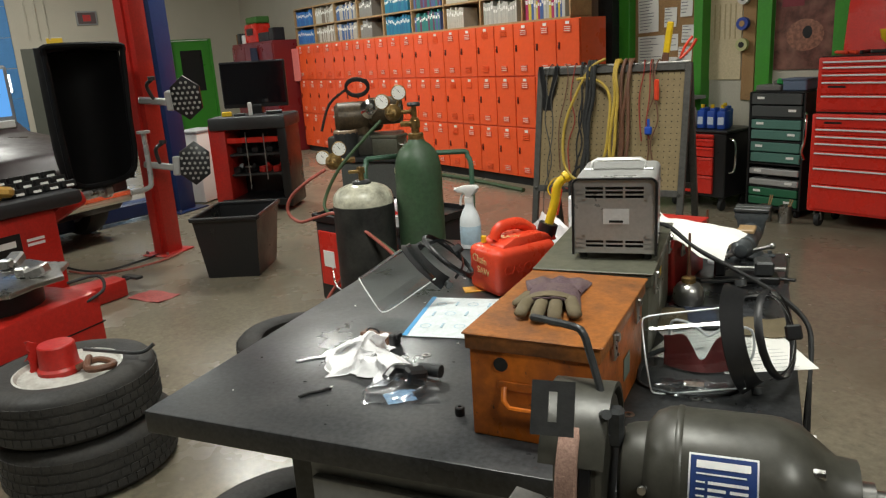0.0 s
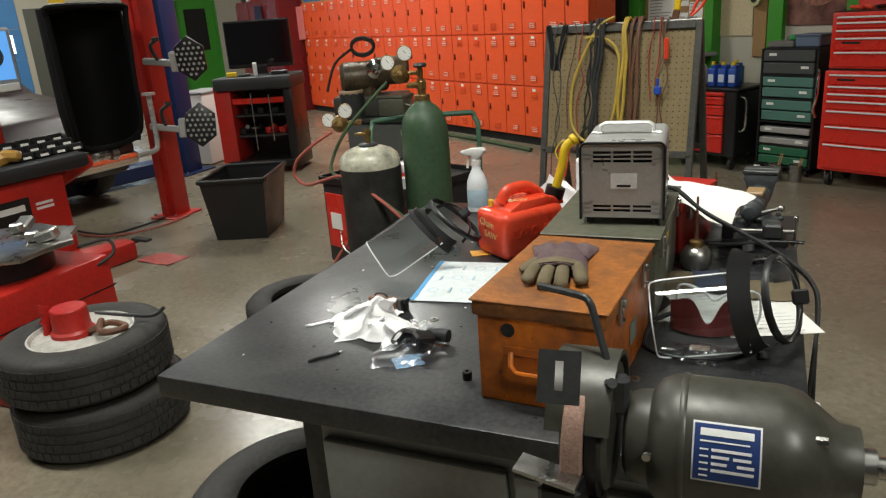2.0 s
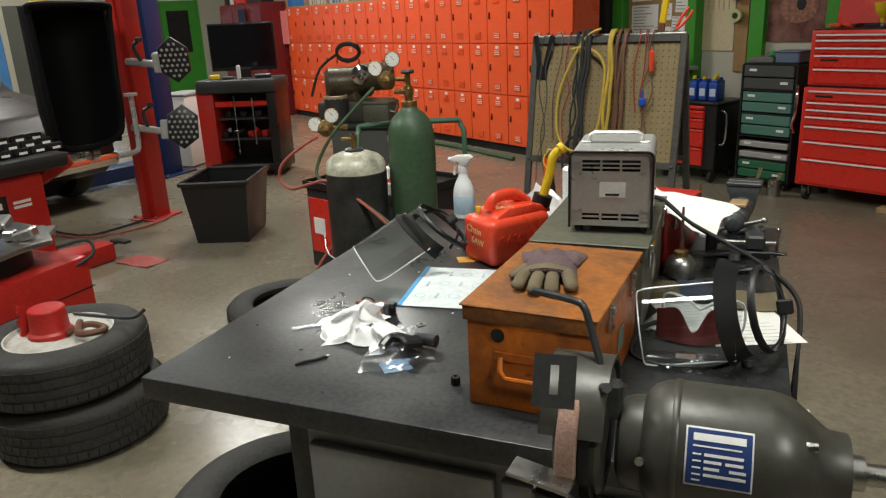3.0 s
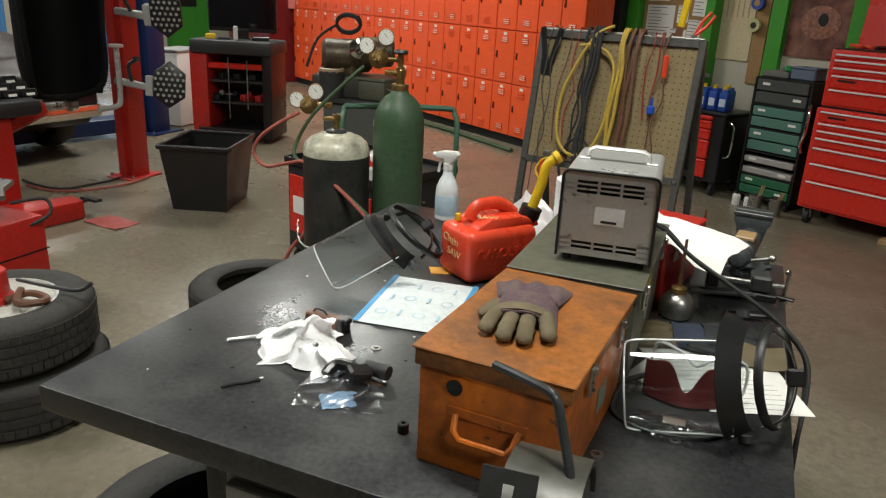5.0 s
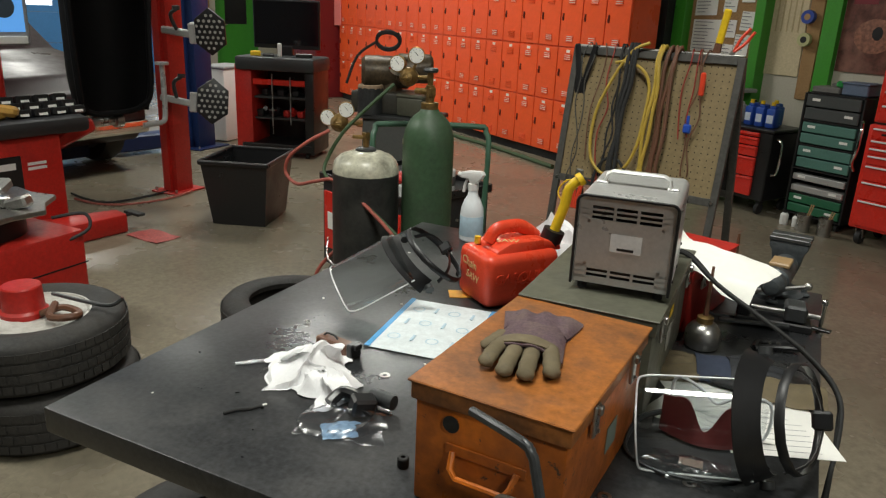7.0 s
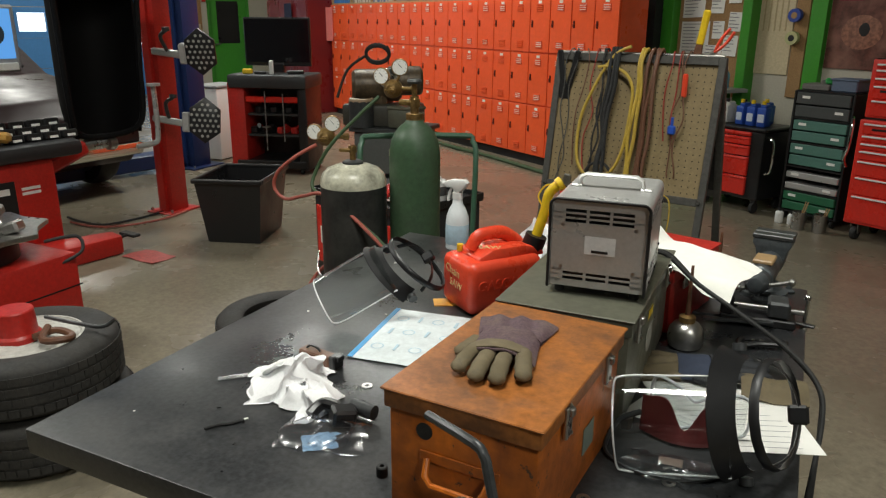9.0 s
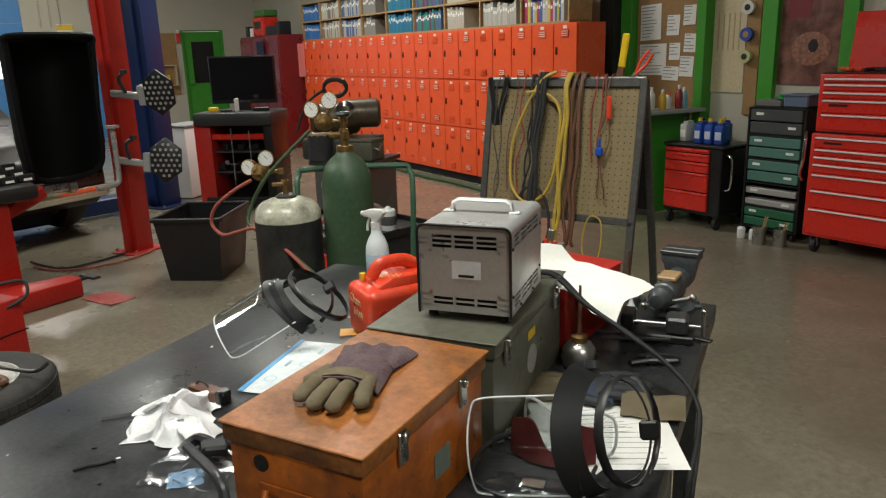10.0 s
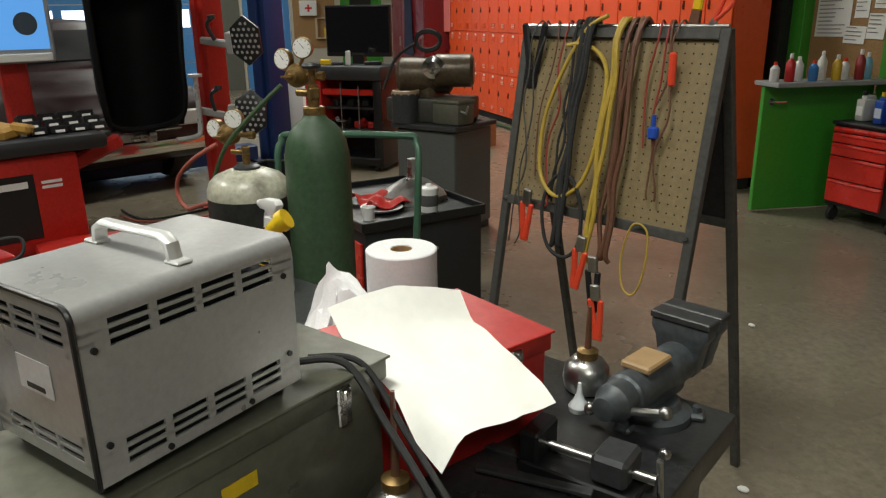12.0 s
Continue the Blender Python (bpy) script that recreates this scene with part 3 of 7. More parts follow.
def tool_chest(name, m, w, l, h, paint, label, latches=(0.25, 0.75), lid_paint=None, handle=True):
    """A lidded steel chest: front end towards -y, latches on the +x side."""
    c = thing(name, m, label, "toolbox")
    part("body", Shape().box(w - 0.008, l - 0.008, h - 0.03, (0, 0, (h - 0.03) / 2), bevel=0.004, seg=2), paint, c)
    part("lid", Shape().box(w + 0.004, l + 0.004, 0.029, (0, 0, h - 0.0175), bevel=0.003, seg=2).box(w + 0.012, l + 0.012, 0.004, (0, 0, h - 0.002), bevel=0.0015), lid_paint or paint, c)
    for f in latches:
        y = -l / 2 + f * l
        la = part("latch", Shape().box(0.006, 0.022, 0.05, (w / 2 + 0.004, y, h - 0.035), bevel=0.002).box(0.01, 0.012, 0.014, (w / 2 + 0.008, y, h - 0.018), bevel=0.002), STEEL, c, "small steel toggle latch")
        part("rivet", Shape().cyl(0.003, 0.004, (w / 2 + 0.009, y, h - 0.05), (0, 90, 0), 8), STEEL, la)
    if handle:
        part("handle", Shape().tube([(-0.05, -l / 2 - 0.001, h * 0.52), (-0.046, -l / 2 - 0.014, h * 0.42), (-0.036, -l / 2 - 0.016, h * 0.36), (0.036, -l / 2 - 0.016, h * 0.36), (0.046, -l / 2 - 0.014, h * 0.42), (0.05, -l / 2 - 0.001, h * 0.52)], 0.005, 8), paint, c, "folding steel carrying handle")
        part("handle_plate", Shape().box(0.125, 0.003, 0.016, (0, -l / 2 + 0.0015, h * 0.53), bevel=0.001), paint, c)
    return c


orange = tool_chest("orange_toolbox", on_bench(-0.296, 1.593, BZ, -3), 0.238, 0.372, 0.20, ORANGE_BOX, "battered orange steel toolbox with a stained brown lid", lid_paint=ORANGE_LID)
part("badge", Shape().cyl(0.013, 0.002, (-0.055, -0.185, 0.145), (90, 0, 0), 16), BLACK_MATT, orange, "dark round badge scar")
part("sticker", Shape().box(0.001, 0.05, 0.045, (0.1165, 0.03, 0.075)), plain("green_grey_sticker", (0.2, 0.24, 0.2)), orange, "rubbed-off sticker")
olive = tool_chest("olive_toolbox", on_bench(-0.285, 2.02, BZ, 1), 0.245, 0.45, 0.205, OLIVE, "grey-olive steel toolbox standing closed behind the orange one", latches=(0.12, 0.83), handle=False)
part("sticker", Shape().cyl(0.03, 0.001, (0.120, 0.0, 0.085), (0, 90, 0), 20), plain("grey_round_sticker", (0.35, 0.34, 0.3)), olive, "worn round sticker")
part("sticker", Shape().box(0.001, 0.045, 0.018, (0.1195, 0.0, 0.14)), YELLOW, olive, "faded yellow sticker")

redbox = tool_chest("red_toolbox", on_bench(-0.236, 2.415, BZ, -13), 0.222, 0.29, 0.157, RED_DIRTY, "red steel toolbox under a sheet of paper", handle=False)


HANDLE_ALU = mat("satin_aluminium_handle", (0.82, 0.82, 0.80), 0.42, 0.6, vary=0.04, bump=0.02)


def silver_case(m):
    """A vented aluminium power supply with a carrying handle, on rubber feet."""
    w, d, h, f = 0.178, 0.245, 0.182, 0.012
    c = thing("power_supply", m, "small brushed aluminium power supply case with slotted vents and a handle", "power supply")
    t = 0.003
    prof = []
    for k in range(7):
        a = math.radians(k * 15)
        prof.append((w / 2 - 0.014 + 0.014 * math.sin(a), h - 0.014 + 0.014 * math.cos(a)))
    outer = [(w / 2, f)] + prof[::-1] + [(-x, z) for x, z in prof] + [(-w / 2, f)]
    inner = [(x * (1 - 2 * t / w), z if z == f else z - t) for x, z in outer]
    rows = (0.036, 0.151)
    # the wrap-around cover: top with rounded shoulders, sides cut by vents
    s = Shape()
    top = prof + [(x, h - 0.014) for x in (w / 2,)]
    ring = [(w / 2, h - 0.016)] + prof[::-1] + [(-x, z) for x, z in prof] + [(-w / 2, h - 0.016)]
    ring += [(x * (1 - 2 * t / w), z - (0 if z < h - 0.015 else t)) for x, z in ring[::-1]]
    s.prism(ring, d, pose(0, d / 2, 0, 90, 0, 0))
    for sx in (-1, 1):
        x = sx * (w / 2 - t / 2)
        zs = [f]
        for r in rows:
            for k in (-1, 0, 1):
                zs += [r + k * 0.0095 - 0.003, r + k * 0.0095 + 0.003]
        zs.append(h - 0.0155)
        for a, b in zip(zs[::2], zs[1::2]):
            s.box(t, d, b - a, (x, 0, (a + b) / 2))
        for r in rows:
            for y0, y1 in ((-d / 2, -0.092), (-0.0515, -0.0435), (-0.003, 0.005), (0.0455, 0.0535), (0.094, d / 2)):
                s.box(t, y1 - y0, 0.026, (x, (y0 + y1) / 2, r))
    part("cover", s, ALU, c)
    # front and back plates, cut by three groups of slots
    for sy, nm in ((-1, "front_panel"), (1, "back_panel")):
        p = Shape()
        y = sy * (d / 2 - 0.006)
        zs = [f + 0.003]
        for r in rows:
            for k in (-1, 0, 1) if r > 0.1 else (-0.5, 0.5):
                zs += [r + k * 0.0095 - 0.003, r + k * 0.0095 + 0.003]
        zs.append(h - 0.004)
        for a, b in zip(zs[::2], zs[1::2]):
            p.box(w - 0.008, 0.003, b - a, (0, y, (a + b) / 2))
        for r in rows:
            for x0, x1 in ((-w / 2 + 0.004, -0.062), (-0.0235, -0.0185), (0.0185, 0.0235), (0.062, w / 2 - 0.004)):
                p.box(x1 - x0, 0.003, 0.026, ((x0 + x1) / 2, y, r))
        pan = part(nm, p, ALU, c)
        for x in (-0.066, 0.066):
            for z in (0.052, 0.133):
                part("screw", Shape().lathe([(0.0035, 0), (0.0035, 0.002), (0.002, 0.0035), (0, 0.0038)], (x, y + sy * 0.0015, z), (-sy * -90, 0, 0), 10), STEEL, pan)
    part("inside", Shape().box(w - 0.03, d - 0.04, h - 0.05, (0, 0, f + (h - 0.04) / 2)), BLACK, c, "dark inside behind the vents")
    part("label", Shape().box(0.056, 0.0006, 0.034, (0.004, -d / 2 + 0.0035, 0.098)), plain("silver_label", (0.72, 0.72, 0.72), 0.35), c, "pale maker's label")
    part("label_bar", Shape().box(0.03, 0.0006, 0.005, (0.004, -d / 2 + 0.0029, 0.087)), BLACK, c)
    # the dark gap round the cover's front, its shade added as a black tube
    rim_pts = [(x, -d / 2 - 0.0005, z) for x, z in outer]
    part("edge_trim", Shape().tube(rim_pts, 0.0028, 6), BLACK, c, "black tube for the shaded gap at the cover's edge")
    ha = part("handle", Shape().tube([(0, -0.062, h), (0, -0.058, h + 0.018), (0, -0.048, h + 0.024), (0, 0.048, h + 0.024), (0, 0.058, h + 0.018), (0, 0.062, h)], 0.009, 10, flat=0.45, m=pose(0, 0, 0, 0, 0, 90)), HANDLE_ALU, c, "flat bright carrying handle")
    for k in (-1, 1):
        part("handle_foot", Shape().box(0.022, 0.018, 0.004, (k * 0.066, 0, h + 0.002), bevel=0.0015), HANDLE_ALU, ha)
    for x in (-0.07, 0.07):
        for y in (-0.1, 0.1):
            part("foot", Shape().cyl(0.009, f, (x, y, f / 2), seg=12), BLACK_MATT, c)
    for sx in (-1, 1):
        for y, z in ((-0.108, 0.05), (-0.108, 0.14), (0.108, 0.05), (0.108, 0.14), (-0.05, 0.018), (0.05, 0.018)):
            part("side_screw", Shape().cyl(0.0032, 0.003, (sx * (w / 2 + 0.001), y, z), (0, 90, 0), 10), BLACK, c)
    return c


silver_case(on_bench(-0.258, 1.995, BZ + 0.207, 5))

# ---- pegboard stand hung with cables ----
PW, PT, PB = 0.705, 1.465, 0.92
stand = thing("pegboard_stand", pose(-2.085, 3.10, 0, 0, 0, 16), "folding A-frame stand with tan pegboard panels in a grey steel frame", "pegboard stand")
LEANS = ((-1, 0.25, "front"), (1, 0.36, "back"))


def lean_pose(sign, foot):
    """Axes of one leaf: x along the width, z up the leaf from its foot."""
    a = math.degrees(math.atan2(foot, PT))
    return pose(0, sign * foot, 0, sign * a, 0, 0)


for sign, foot, nm in LEANS:
    leaf_len = math.hypot(foot, PT)
    lm = lean_pose(sign, foot)
    zb = PB / PT * leaf_len
    for k in (-1, 1):
        part("leg", Shape().box(0.028, 0.022, leaf_len, (k * (PW / 2 - 0.014), 0, leaf_len / 2), bevel=0.002), FRAME_GREY, stand, at=lm)
    for z in (leaf_len - 0.014, zb):
        part("rail", Shape().box(PW - 0.056, 0.022, 0.03, (0, 0, z), bevel=0.002), FRAME_GREY, stand, at=lm)
    for bx in (PW / 2 - 0.02, 0.02 - PW / 2):
        part("bolt", Shape().cyl(0.006, 0.012, (bx, sign * 0.014, zb), (90, 0, 0), 8), STEEL, stand, at=lm)
    if sign < 0:
        board = part("pegboard", Shape().box(PW - 0.05, 0.006, leaf_len - zb - 0.03, (0, 0.003, (leaf_len + zb) / 2)), PEG, stand, "tan perforated hardboard", at=lm)
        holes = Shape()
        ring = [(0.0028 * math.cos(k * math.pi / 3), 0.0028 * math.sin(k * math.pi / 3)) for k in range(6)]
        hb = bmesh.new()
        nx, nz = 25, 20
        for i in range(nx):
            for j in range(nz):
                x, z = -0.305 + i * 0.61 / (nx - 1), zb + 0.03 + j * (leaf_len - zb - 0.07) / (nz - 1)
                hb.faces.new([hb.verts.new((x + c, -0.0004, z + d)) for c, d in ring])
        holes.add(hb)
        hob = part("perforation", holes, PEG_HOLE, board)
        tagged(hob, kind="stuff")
    else:
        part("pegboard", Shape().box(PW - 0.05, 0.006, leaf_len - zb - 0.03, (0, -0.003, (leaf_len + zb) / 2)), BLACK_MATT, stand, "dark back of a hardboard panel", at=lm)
part("hinge", Shape().cyl(0.006, PW - 0.02, (0, 0, PT + 0.006), (0, 90, 0), 8), STEEL, stand)


def front_y(z):
    """Local y just before the front leaf at height z."""
    return -0.25 * (PT - z) / PT - 0.016


def on_stand(x, z, out=0.0):
    return (x, front_y(z) - out, z)


def hang(name, x, bottom, r, material, label, n=2, spread=0.012, wob=0.012, seed=1, out=0.0, back=0.35):
    """A cable doubled over the top rail and hanging down the front."""
    g = random.Random(seed)
    s = Shape()
    for k in range(n):
        dx = (k - (n - 1) / 2) * spread
        pts = [(x + dx, 0.03 + 0.2 * (PT - (PT - back)) / PT, PT - back), (x + dx, 0.035, PT - 0.06), (x + dx, 0.0, PT + 0.018 + r)]
        z = PT - 0.03
        zend = bottom + g.uniform(0, 0.05)
        while z > zend:
            pts.append(on_stand(x + dx + g.uniform(-wob, wob), z, r + out + 0.004 * k + g.uniform(0, 0.006)))
            z -= 0.10
        pts.append(on_stand(x + dx + g.uniform(-wob, wob), zend, r + out))
        s.tube(pts, r, 7, smooth=5)
    return single(name, s, material, on(stand), label, "cable", "cables on the pegboard stand")


def loop(name, pts, r, material, label, closed=True):
    return single(name, Shape().tube([on_stand(*p) for p in pts], r, 8, closed=closed, smooth=7), material, on(stand), label, "cable", "cables on the pegboard stand")


hang("black_cable", -0.085, 0.80, 0.008, BLACK_MATT, "thick black jumper cables hung over the stand", 3, 0.014, 0.010, 3, 0.004)
hang("black_cable", -0.13, 0.92, 0.004, BLACK_MATT, "thin black test lead hung over the stand", 2, 0.012, 0.016, 5)
hang("brown_cable", 0.085, 0.78, 0.0075, BROWN_CABLE, "brown booster cables hung over the stand", 3, 0.017, 0.012, 7, 0.002)
hang("brown_cable", -0.215, 1.0, 0.0025, BROWN_CABLE, "thin brown lead hung over the stand", 1, 0.03, 0.02, 8)
hang("yellow_cable", 0.035, 0.78, 0.0075, YELLOW_CABLE, "yellow booster cables hanging from the stand", 2, 0.014, 0.008, 9, 0.012)
hang("red_cable", -0.165, 0.90, 0.003, RED_CABLE, "thin red test lead on the stand", 1, 0.02, 0.02, 10)
hang("red_cable", 0.165, 1.12, 0.003, RED_CABLE, "short red lead on the stand", 2, 0.03, 0.015, 12)
hang("brown_cable", 0.20, 1.0, 0.003, BROWN_CABLE, "thin brown lead on the stand", 2, 0.03, 0.02, 14)
hang("grey_cable", -0.27, 0.74, 0.0025, FRAME_GREY, "thin grey wire hanging past the stand's panel", 2, 0.02, 0.02, 15)
loop("yellow_loop", [(-0.02, 1.50, 0.01), (-0.09, 1.46, 0.01), (-0.155, 1.34, 0.012), (-0.20, 1.20, 0.012), (-0.19, 1.04, 0.015), (-0.12, 0.97, 0.02), (-0.04, 1.0, 0.02), (0.0, 1.08, 0.02), (0.012, 1.2, 0.018), (0.01, 1.33, 0.014), (-0.03, 1.395, 0.012), (-0.10, 1.42, 0.012), (-0.15, 1.415, 0.012)],
     0.0065, YELLOW_CABLE, "yellow cable looped over the pegboard", closed=False)
loop("black_loop", [(-0.13, 1.02, 0.012), (-0.16, 0.93, 0.015), (-0.12, 0.82, 0.02), (-0.05, 0.79, 0.02), (0.0, 0.84, 0.02), (-0.01, 0.95, 0.02), (-0.06, 1.03, 0.02)], 0.006, BLACK_MATT, "black cable loop hanging from the stand")
loop("yellow_wire", [(0.17, 0.93, 0.01), (0.15, 0.83, 0.01), (0.17, 0.75, 0.01), (0.21, 0.74, 0.01), (0.23, 0.82, 0.01), (0.22, 0.92, 0.01)], 0.003, YELLOW_CABLE, "thin yellow wire looped below the panel")


def clamp_jaw(m, material, label):
    c = thing("spring_clamp", m, label, "clamp", "clamps on the pegboard stand")
    for k in (-1, 1):
        part("handle", Shape().box(0.02, 0.012, 0.13, (k * 0.012, 0, -0.065), (0, k * 6, 0), bevel=0.004), material, c)
    part("jaw", Shape().box(0.032, 0.016, 0.05, (0, 0, 0.02), bevel=0.004), STEEL, c)
    return c


SM = on(stand)
clamp_jaw(SM @ pose(*on_stand(0.02, 0.83, 0.03), 0, 8, 0), RED_PLASTIC, "red handled battery clamp hanging on a cable")
clamp_jaw(SM @ pose(*on_stand(0.10, 0.70, 0.03), 0, -6, 0), RED_PLASTIC, "red handled battery clamp hanging low on a cable")
clamp_jaw(SM @ pose(*on_stand(0.075, 0.78, 0.03), 0, -3, 0), BLACK, "black handled battery clamp hanging on a cable")
clamp_jaw(SM @ pose(*on_stand(-0.22, 0.93, 0.02), 0, 5, 0), RED_PLASTIC, "small red battery clamp on a cable")
clip = thing("black_clip", SM @ pose(*on_stand(-0.295, 1.46, 0.012)), "large black plastic clip hung on the frame's corner", "clip")
part("arm", Shape().box(0.026, 0.012, 0.16, (-0.022, 0, -0.06), (0, -9, 0), bevel=0.005), BLACK, clip)
part("arm", Shape().box(0.026, 0.012, 0.16, (0.03, 0, -0.06), (0, 14, 0), bevel=0.005), BLACK, clip)
part("tip", Shape().box(0.05, 0.014, 0.07, (-0.004, 0, -0.15), bevel=0.006), BLACK, clip)
single("blue_connector", Shape().box(0.03, 0.02, 0.035, bevel=0.005).cyl(0.006, 0.04, (0, 0, 0.03), seg=10), plain("blue_plastic", (0.02, 0.08, 0.45), 0.4), SM @ pose(*on_stand(0.19, 1.19, 0.014)), "blue plug on the end of a hanging lead", "plug")
single("red_plug", Shape().box(0.02, 0.016, 0.09, bevel=0.005), RED_PLASTIC, SM @ pose(*on_stand(0.215, 1.36, 0.012)), "red plastic test probe on a lead", "plug")
pliers = thing("pliers", SM @ pose(0.30, 0.0, PT + 0.02, 0, 35, 0), "red handled pliers lying over the top rail", "pliers")
part("handle", Shape().tube([(0, 0, 0), (0.012, 0, 0.05), (0.01, 0, 0.1)], 0.006, 8, smooth=4), RED_PLASTIC, pliers)
part("handle", Shape().tube([(0, 0, 0), (-0.012, 0, 0.05), (-0.01, 0, 0.1)], 0.006, 8, smooth=4), RED_PLASTIC, pliers)
part("jaws", Shape().box(0.02, 0.01, 0.05, (0, 0, -0.02), bevel=0.004), STEEL, pliers)
brush = thing("brush", SM @ pose(0.23, 0.02, PT + 0.01, 0, 8, 0), "yellow handled brush standing behind the top rail", "brush")
part("handle", Shape().box(0.028, 0.014, 0.13, (0, 0, 0.10), bevel=0.005), YELLOW, brush)
part("bristles", Shape().box(0.024, 0.012, 0.05, (0, 0, 0.012), taper=1.3), BROWN_CABLE, brush)

# ---- gas welding cart ----
GC, WC = (-2.535, 2.315), (-2.70, 2.128)
cart = thing("cylinder_cart", pose((GC[0] + WC[0]) / 2, (GC[1] + WC[1]) / 2, 0, 0, 0, 56), "green tubular hand cart that carries two welding gas cylinders", "hand cart")
part("base_plate", Shape().box(0.78, 0.36, 0.012, (0.03, 0.02, 0.09), bevel=0.003), OLIVE_HOSE, cart)
part("handle", Shape().tube([(-0.10, 0.17, 0.1), (-0.10, 0.22, 0.95), (-0.09, 0.255, 1.09), (-0.04, 0.26, 1.115), (0.34, 0.26, 1.115), (0.39, 0.255, 1.09), (0.40, 0.22, 0.95), (0.36, 0.17, 0.1)], 0.0125, 10, smooth=3), plain("green_tube_paint", (0.05, 0.12, 0.075), 0.4), cart, "bent green tube handle")
for k in (-1, 1):
    wh = part("wheel", Shape().lathe([(0.04, -0.02), (0.105, -0.024), (0.118, -0.012), (0.118, 0.012), (0.105, 0.024), (0.04, 0.02)], (k * 0.29, 0.2, 0.118), (0, 90, 0), 24), BLACK_MATT, cart)
    part("hub", Shape().cyl(0.04, 0.052, (k * 0.29, 0.2, 0.118), (0, 90, 0), 14), STEEL, wh)
part("chain", Shape().tube([(-0.29, 0.2, 0.62), (-0.25, -0.1, 0.6), (0.0, -0.16, 0.59), (0.25, -0.1, 0.6), (0.29, 0.2, 0.62)], 0.004, 6, smooth=5), STEEL, cart)

CZ = 0.096
g = thing("oxygen_cylinder", pose(GC[0], GC[1], CZ), "tall dark green steel gas cylinder standing on the hand cart", "gas cylinder")
part("body", Shape().lathe([(0.085, 0), (0.1, 0.012), (0.102, 0.03), (0.102, 0.98), (0.100, 1.01), (0.093, 1.045), (0.078, 1.078), (0.058, 1.1), (0.04, 1.113), (0.034, 1.125)], seg=40), CYL_GREEN, g)
part("neck_ring", Shape().cyl(0.034, 0.03, (0, 0, 1.135), bevel=0.003), BRASS, g, "rusty neck ring")
part("sticker", Shape().sheet(lambda u, v: (0.1028 * math.sin(-0.9 + u * 0.5), -0.1028 * math.cos(-0.9 + u * 0.5), 0.985 + v * 0.02), 6, 1, 0.0006), plain("pale_label", (0.45, 0.45, 0.3)), g)
va = part("valve", Shape().cyl(0.017, 0.07, (0, 0, 1.18)).cyl(0.011, 0.06, (0, 0, 1.235)).box(0.04, 0.03, 0.035, (0, 0, 1.19), bevel=0.004).cyl(0.012, 0.05, (-0.03, -0.02, 1.19), (0, 90, 30)), BRASS, g)
part("handwheel", Shape().lathe([(0.012, -0.006), (0.026, -0.008), (0.03, 0), (0.026, 0.008), (0.012, 0.006)], (0, 0, 1.272), seg=18), DARK_STEEL, va)
wcy = thing("acetylene_cylinder", pose(WC[0], WC[1], CZ), "squat black gas cylinder with a dirty white shoulder", "gas cylinder")
part("body", Shape().lathe([(0.12, 0), (0.132, 0.02), (0.134, 0.05), (0.134, 0.845), (0.133, 0.862)], seg=40), CYL_BLACK, wcy)
part("shoulder", Shape().lathe([(0.1335, 0.861), (0.132, 0.885), (0.124, 0.908), (0.104, 0.928), (0.07, 0.942), (0.045, 0.948)], seg=40), CYL_WHITE, wcy, "dirty white painted shoulder")
part("collar", Shape().lathe([(0.03, 0.93), (0.042, 0.935), (0.042, 0.955), (0.03, 0.962)], seg=20), DARK_STEEL, wcy)
part("valve", Shape().cyl(0.012, 0.07, (0, 0, 0.985)).box(0.03, 0.024, 0.03, (0, 0, 1.005), bevel=0.003).cyl(0.008, 0.05, (-0.02, -0.02, 1.0), (0, 90, 40)), BRASS, wcy)


def regulator(m, label, gap):
    r = thing("gas_regulator", m, label, "regulator", "regulators on the gas cylinders")
    part("body", Shape().lathe([(0.02, -0.03), (0.036, -0.026), (0.038, 0.0), (0.034, 0.01), (0.026, 0.018), (0.02, 0.03), (0.009, 0.034), (0.009, 0.055), (0.004, 0.056)], (0, 0, 0), (90, 0, 0), 24), BRASS, r, "brass regulator body")
    part("screw", Shape().box(0.04, 0.006, 0.006, (0, -0.056, 0), bevel=0.001), BRASS, r)
    part("inlet", Shape().cyl(0.009, 0.08, (0.055, 0.01, 0.0), (0, 90, 0), 12).cyl(0.014, 0.022, (0.085, 0.01, 0), (0, 90, 0), 6), BRASS, r)
    for x, z, tilt in gap:
        part("stem", Shape().tube([(x * 0.4, 0, 0.02), (x, 0, z - 0.03)], 0.006, 8), BRASS, r)
        ga = part("gauge", Shape().lathe([(0.02, -0.022), (0.031, -0.018), (0.0335, 0.0), (0.0335, 0.004), (0.030, 0.006)], (x, 0, z), (90, 0, tilt), 24), BRASS, r, "round pressure gauge")
        part("dial", Shape().cyl(0.0295, 0.002, (0, 0, 0), seg=24), PAPER, ga, "white gauge dial", at=pose(x, 0, z, 90, 0, tilt) @ pose(0, 0, 0.0065 - 0.0008))
        ndl = Shape().box(0.002, 0.02, 0.0006, (0.0, 0.006, 0), (0, 0, 40))
        for a in range(9):
            t = math.radians(-130 + a * 32.5)
            ndl.box(0.0015, 0.005, 0.0006, (0.024 * math.sin(t), 0.024 * math.cos(t), 0), (0, 0, -math.degrees(t)))
        part("markings", ndl, BLACK, ga, at=pose(x, 0, z, 90, 0, tilt) @ pose(0, 0, 0.0068))
    return r


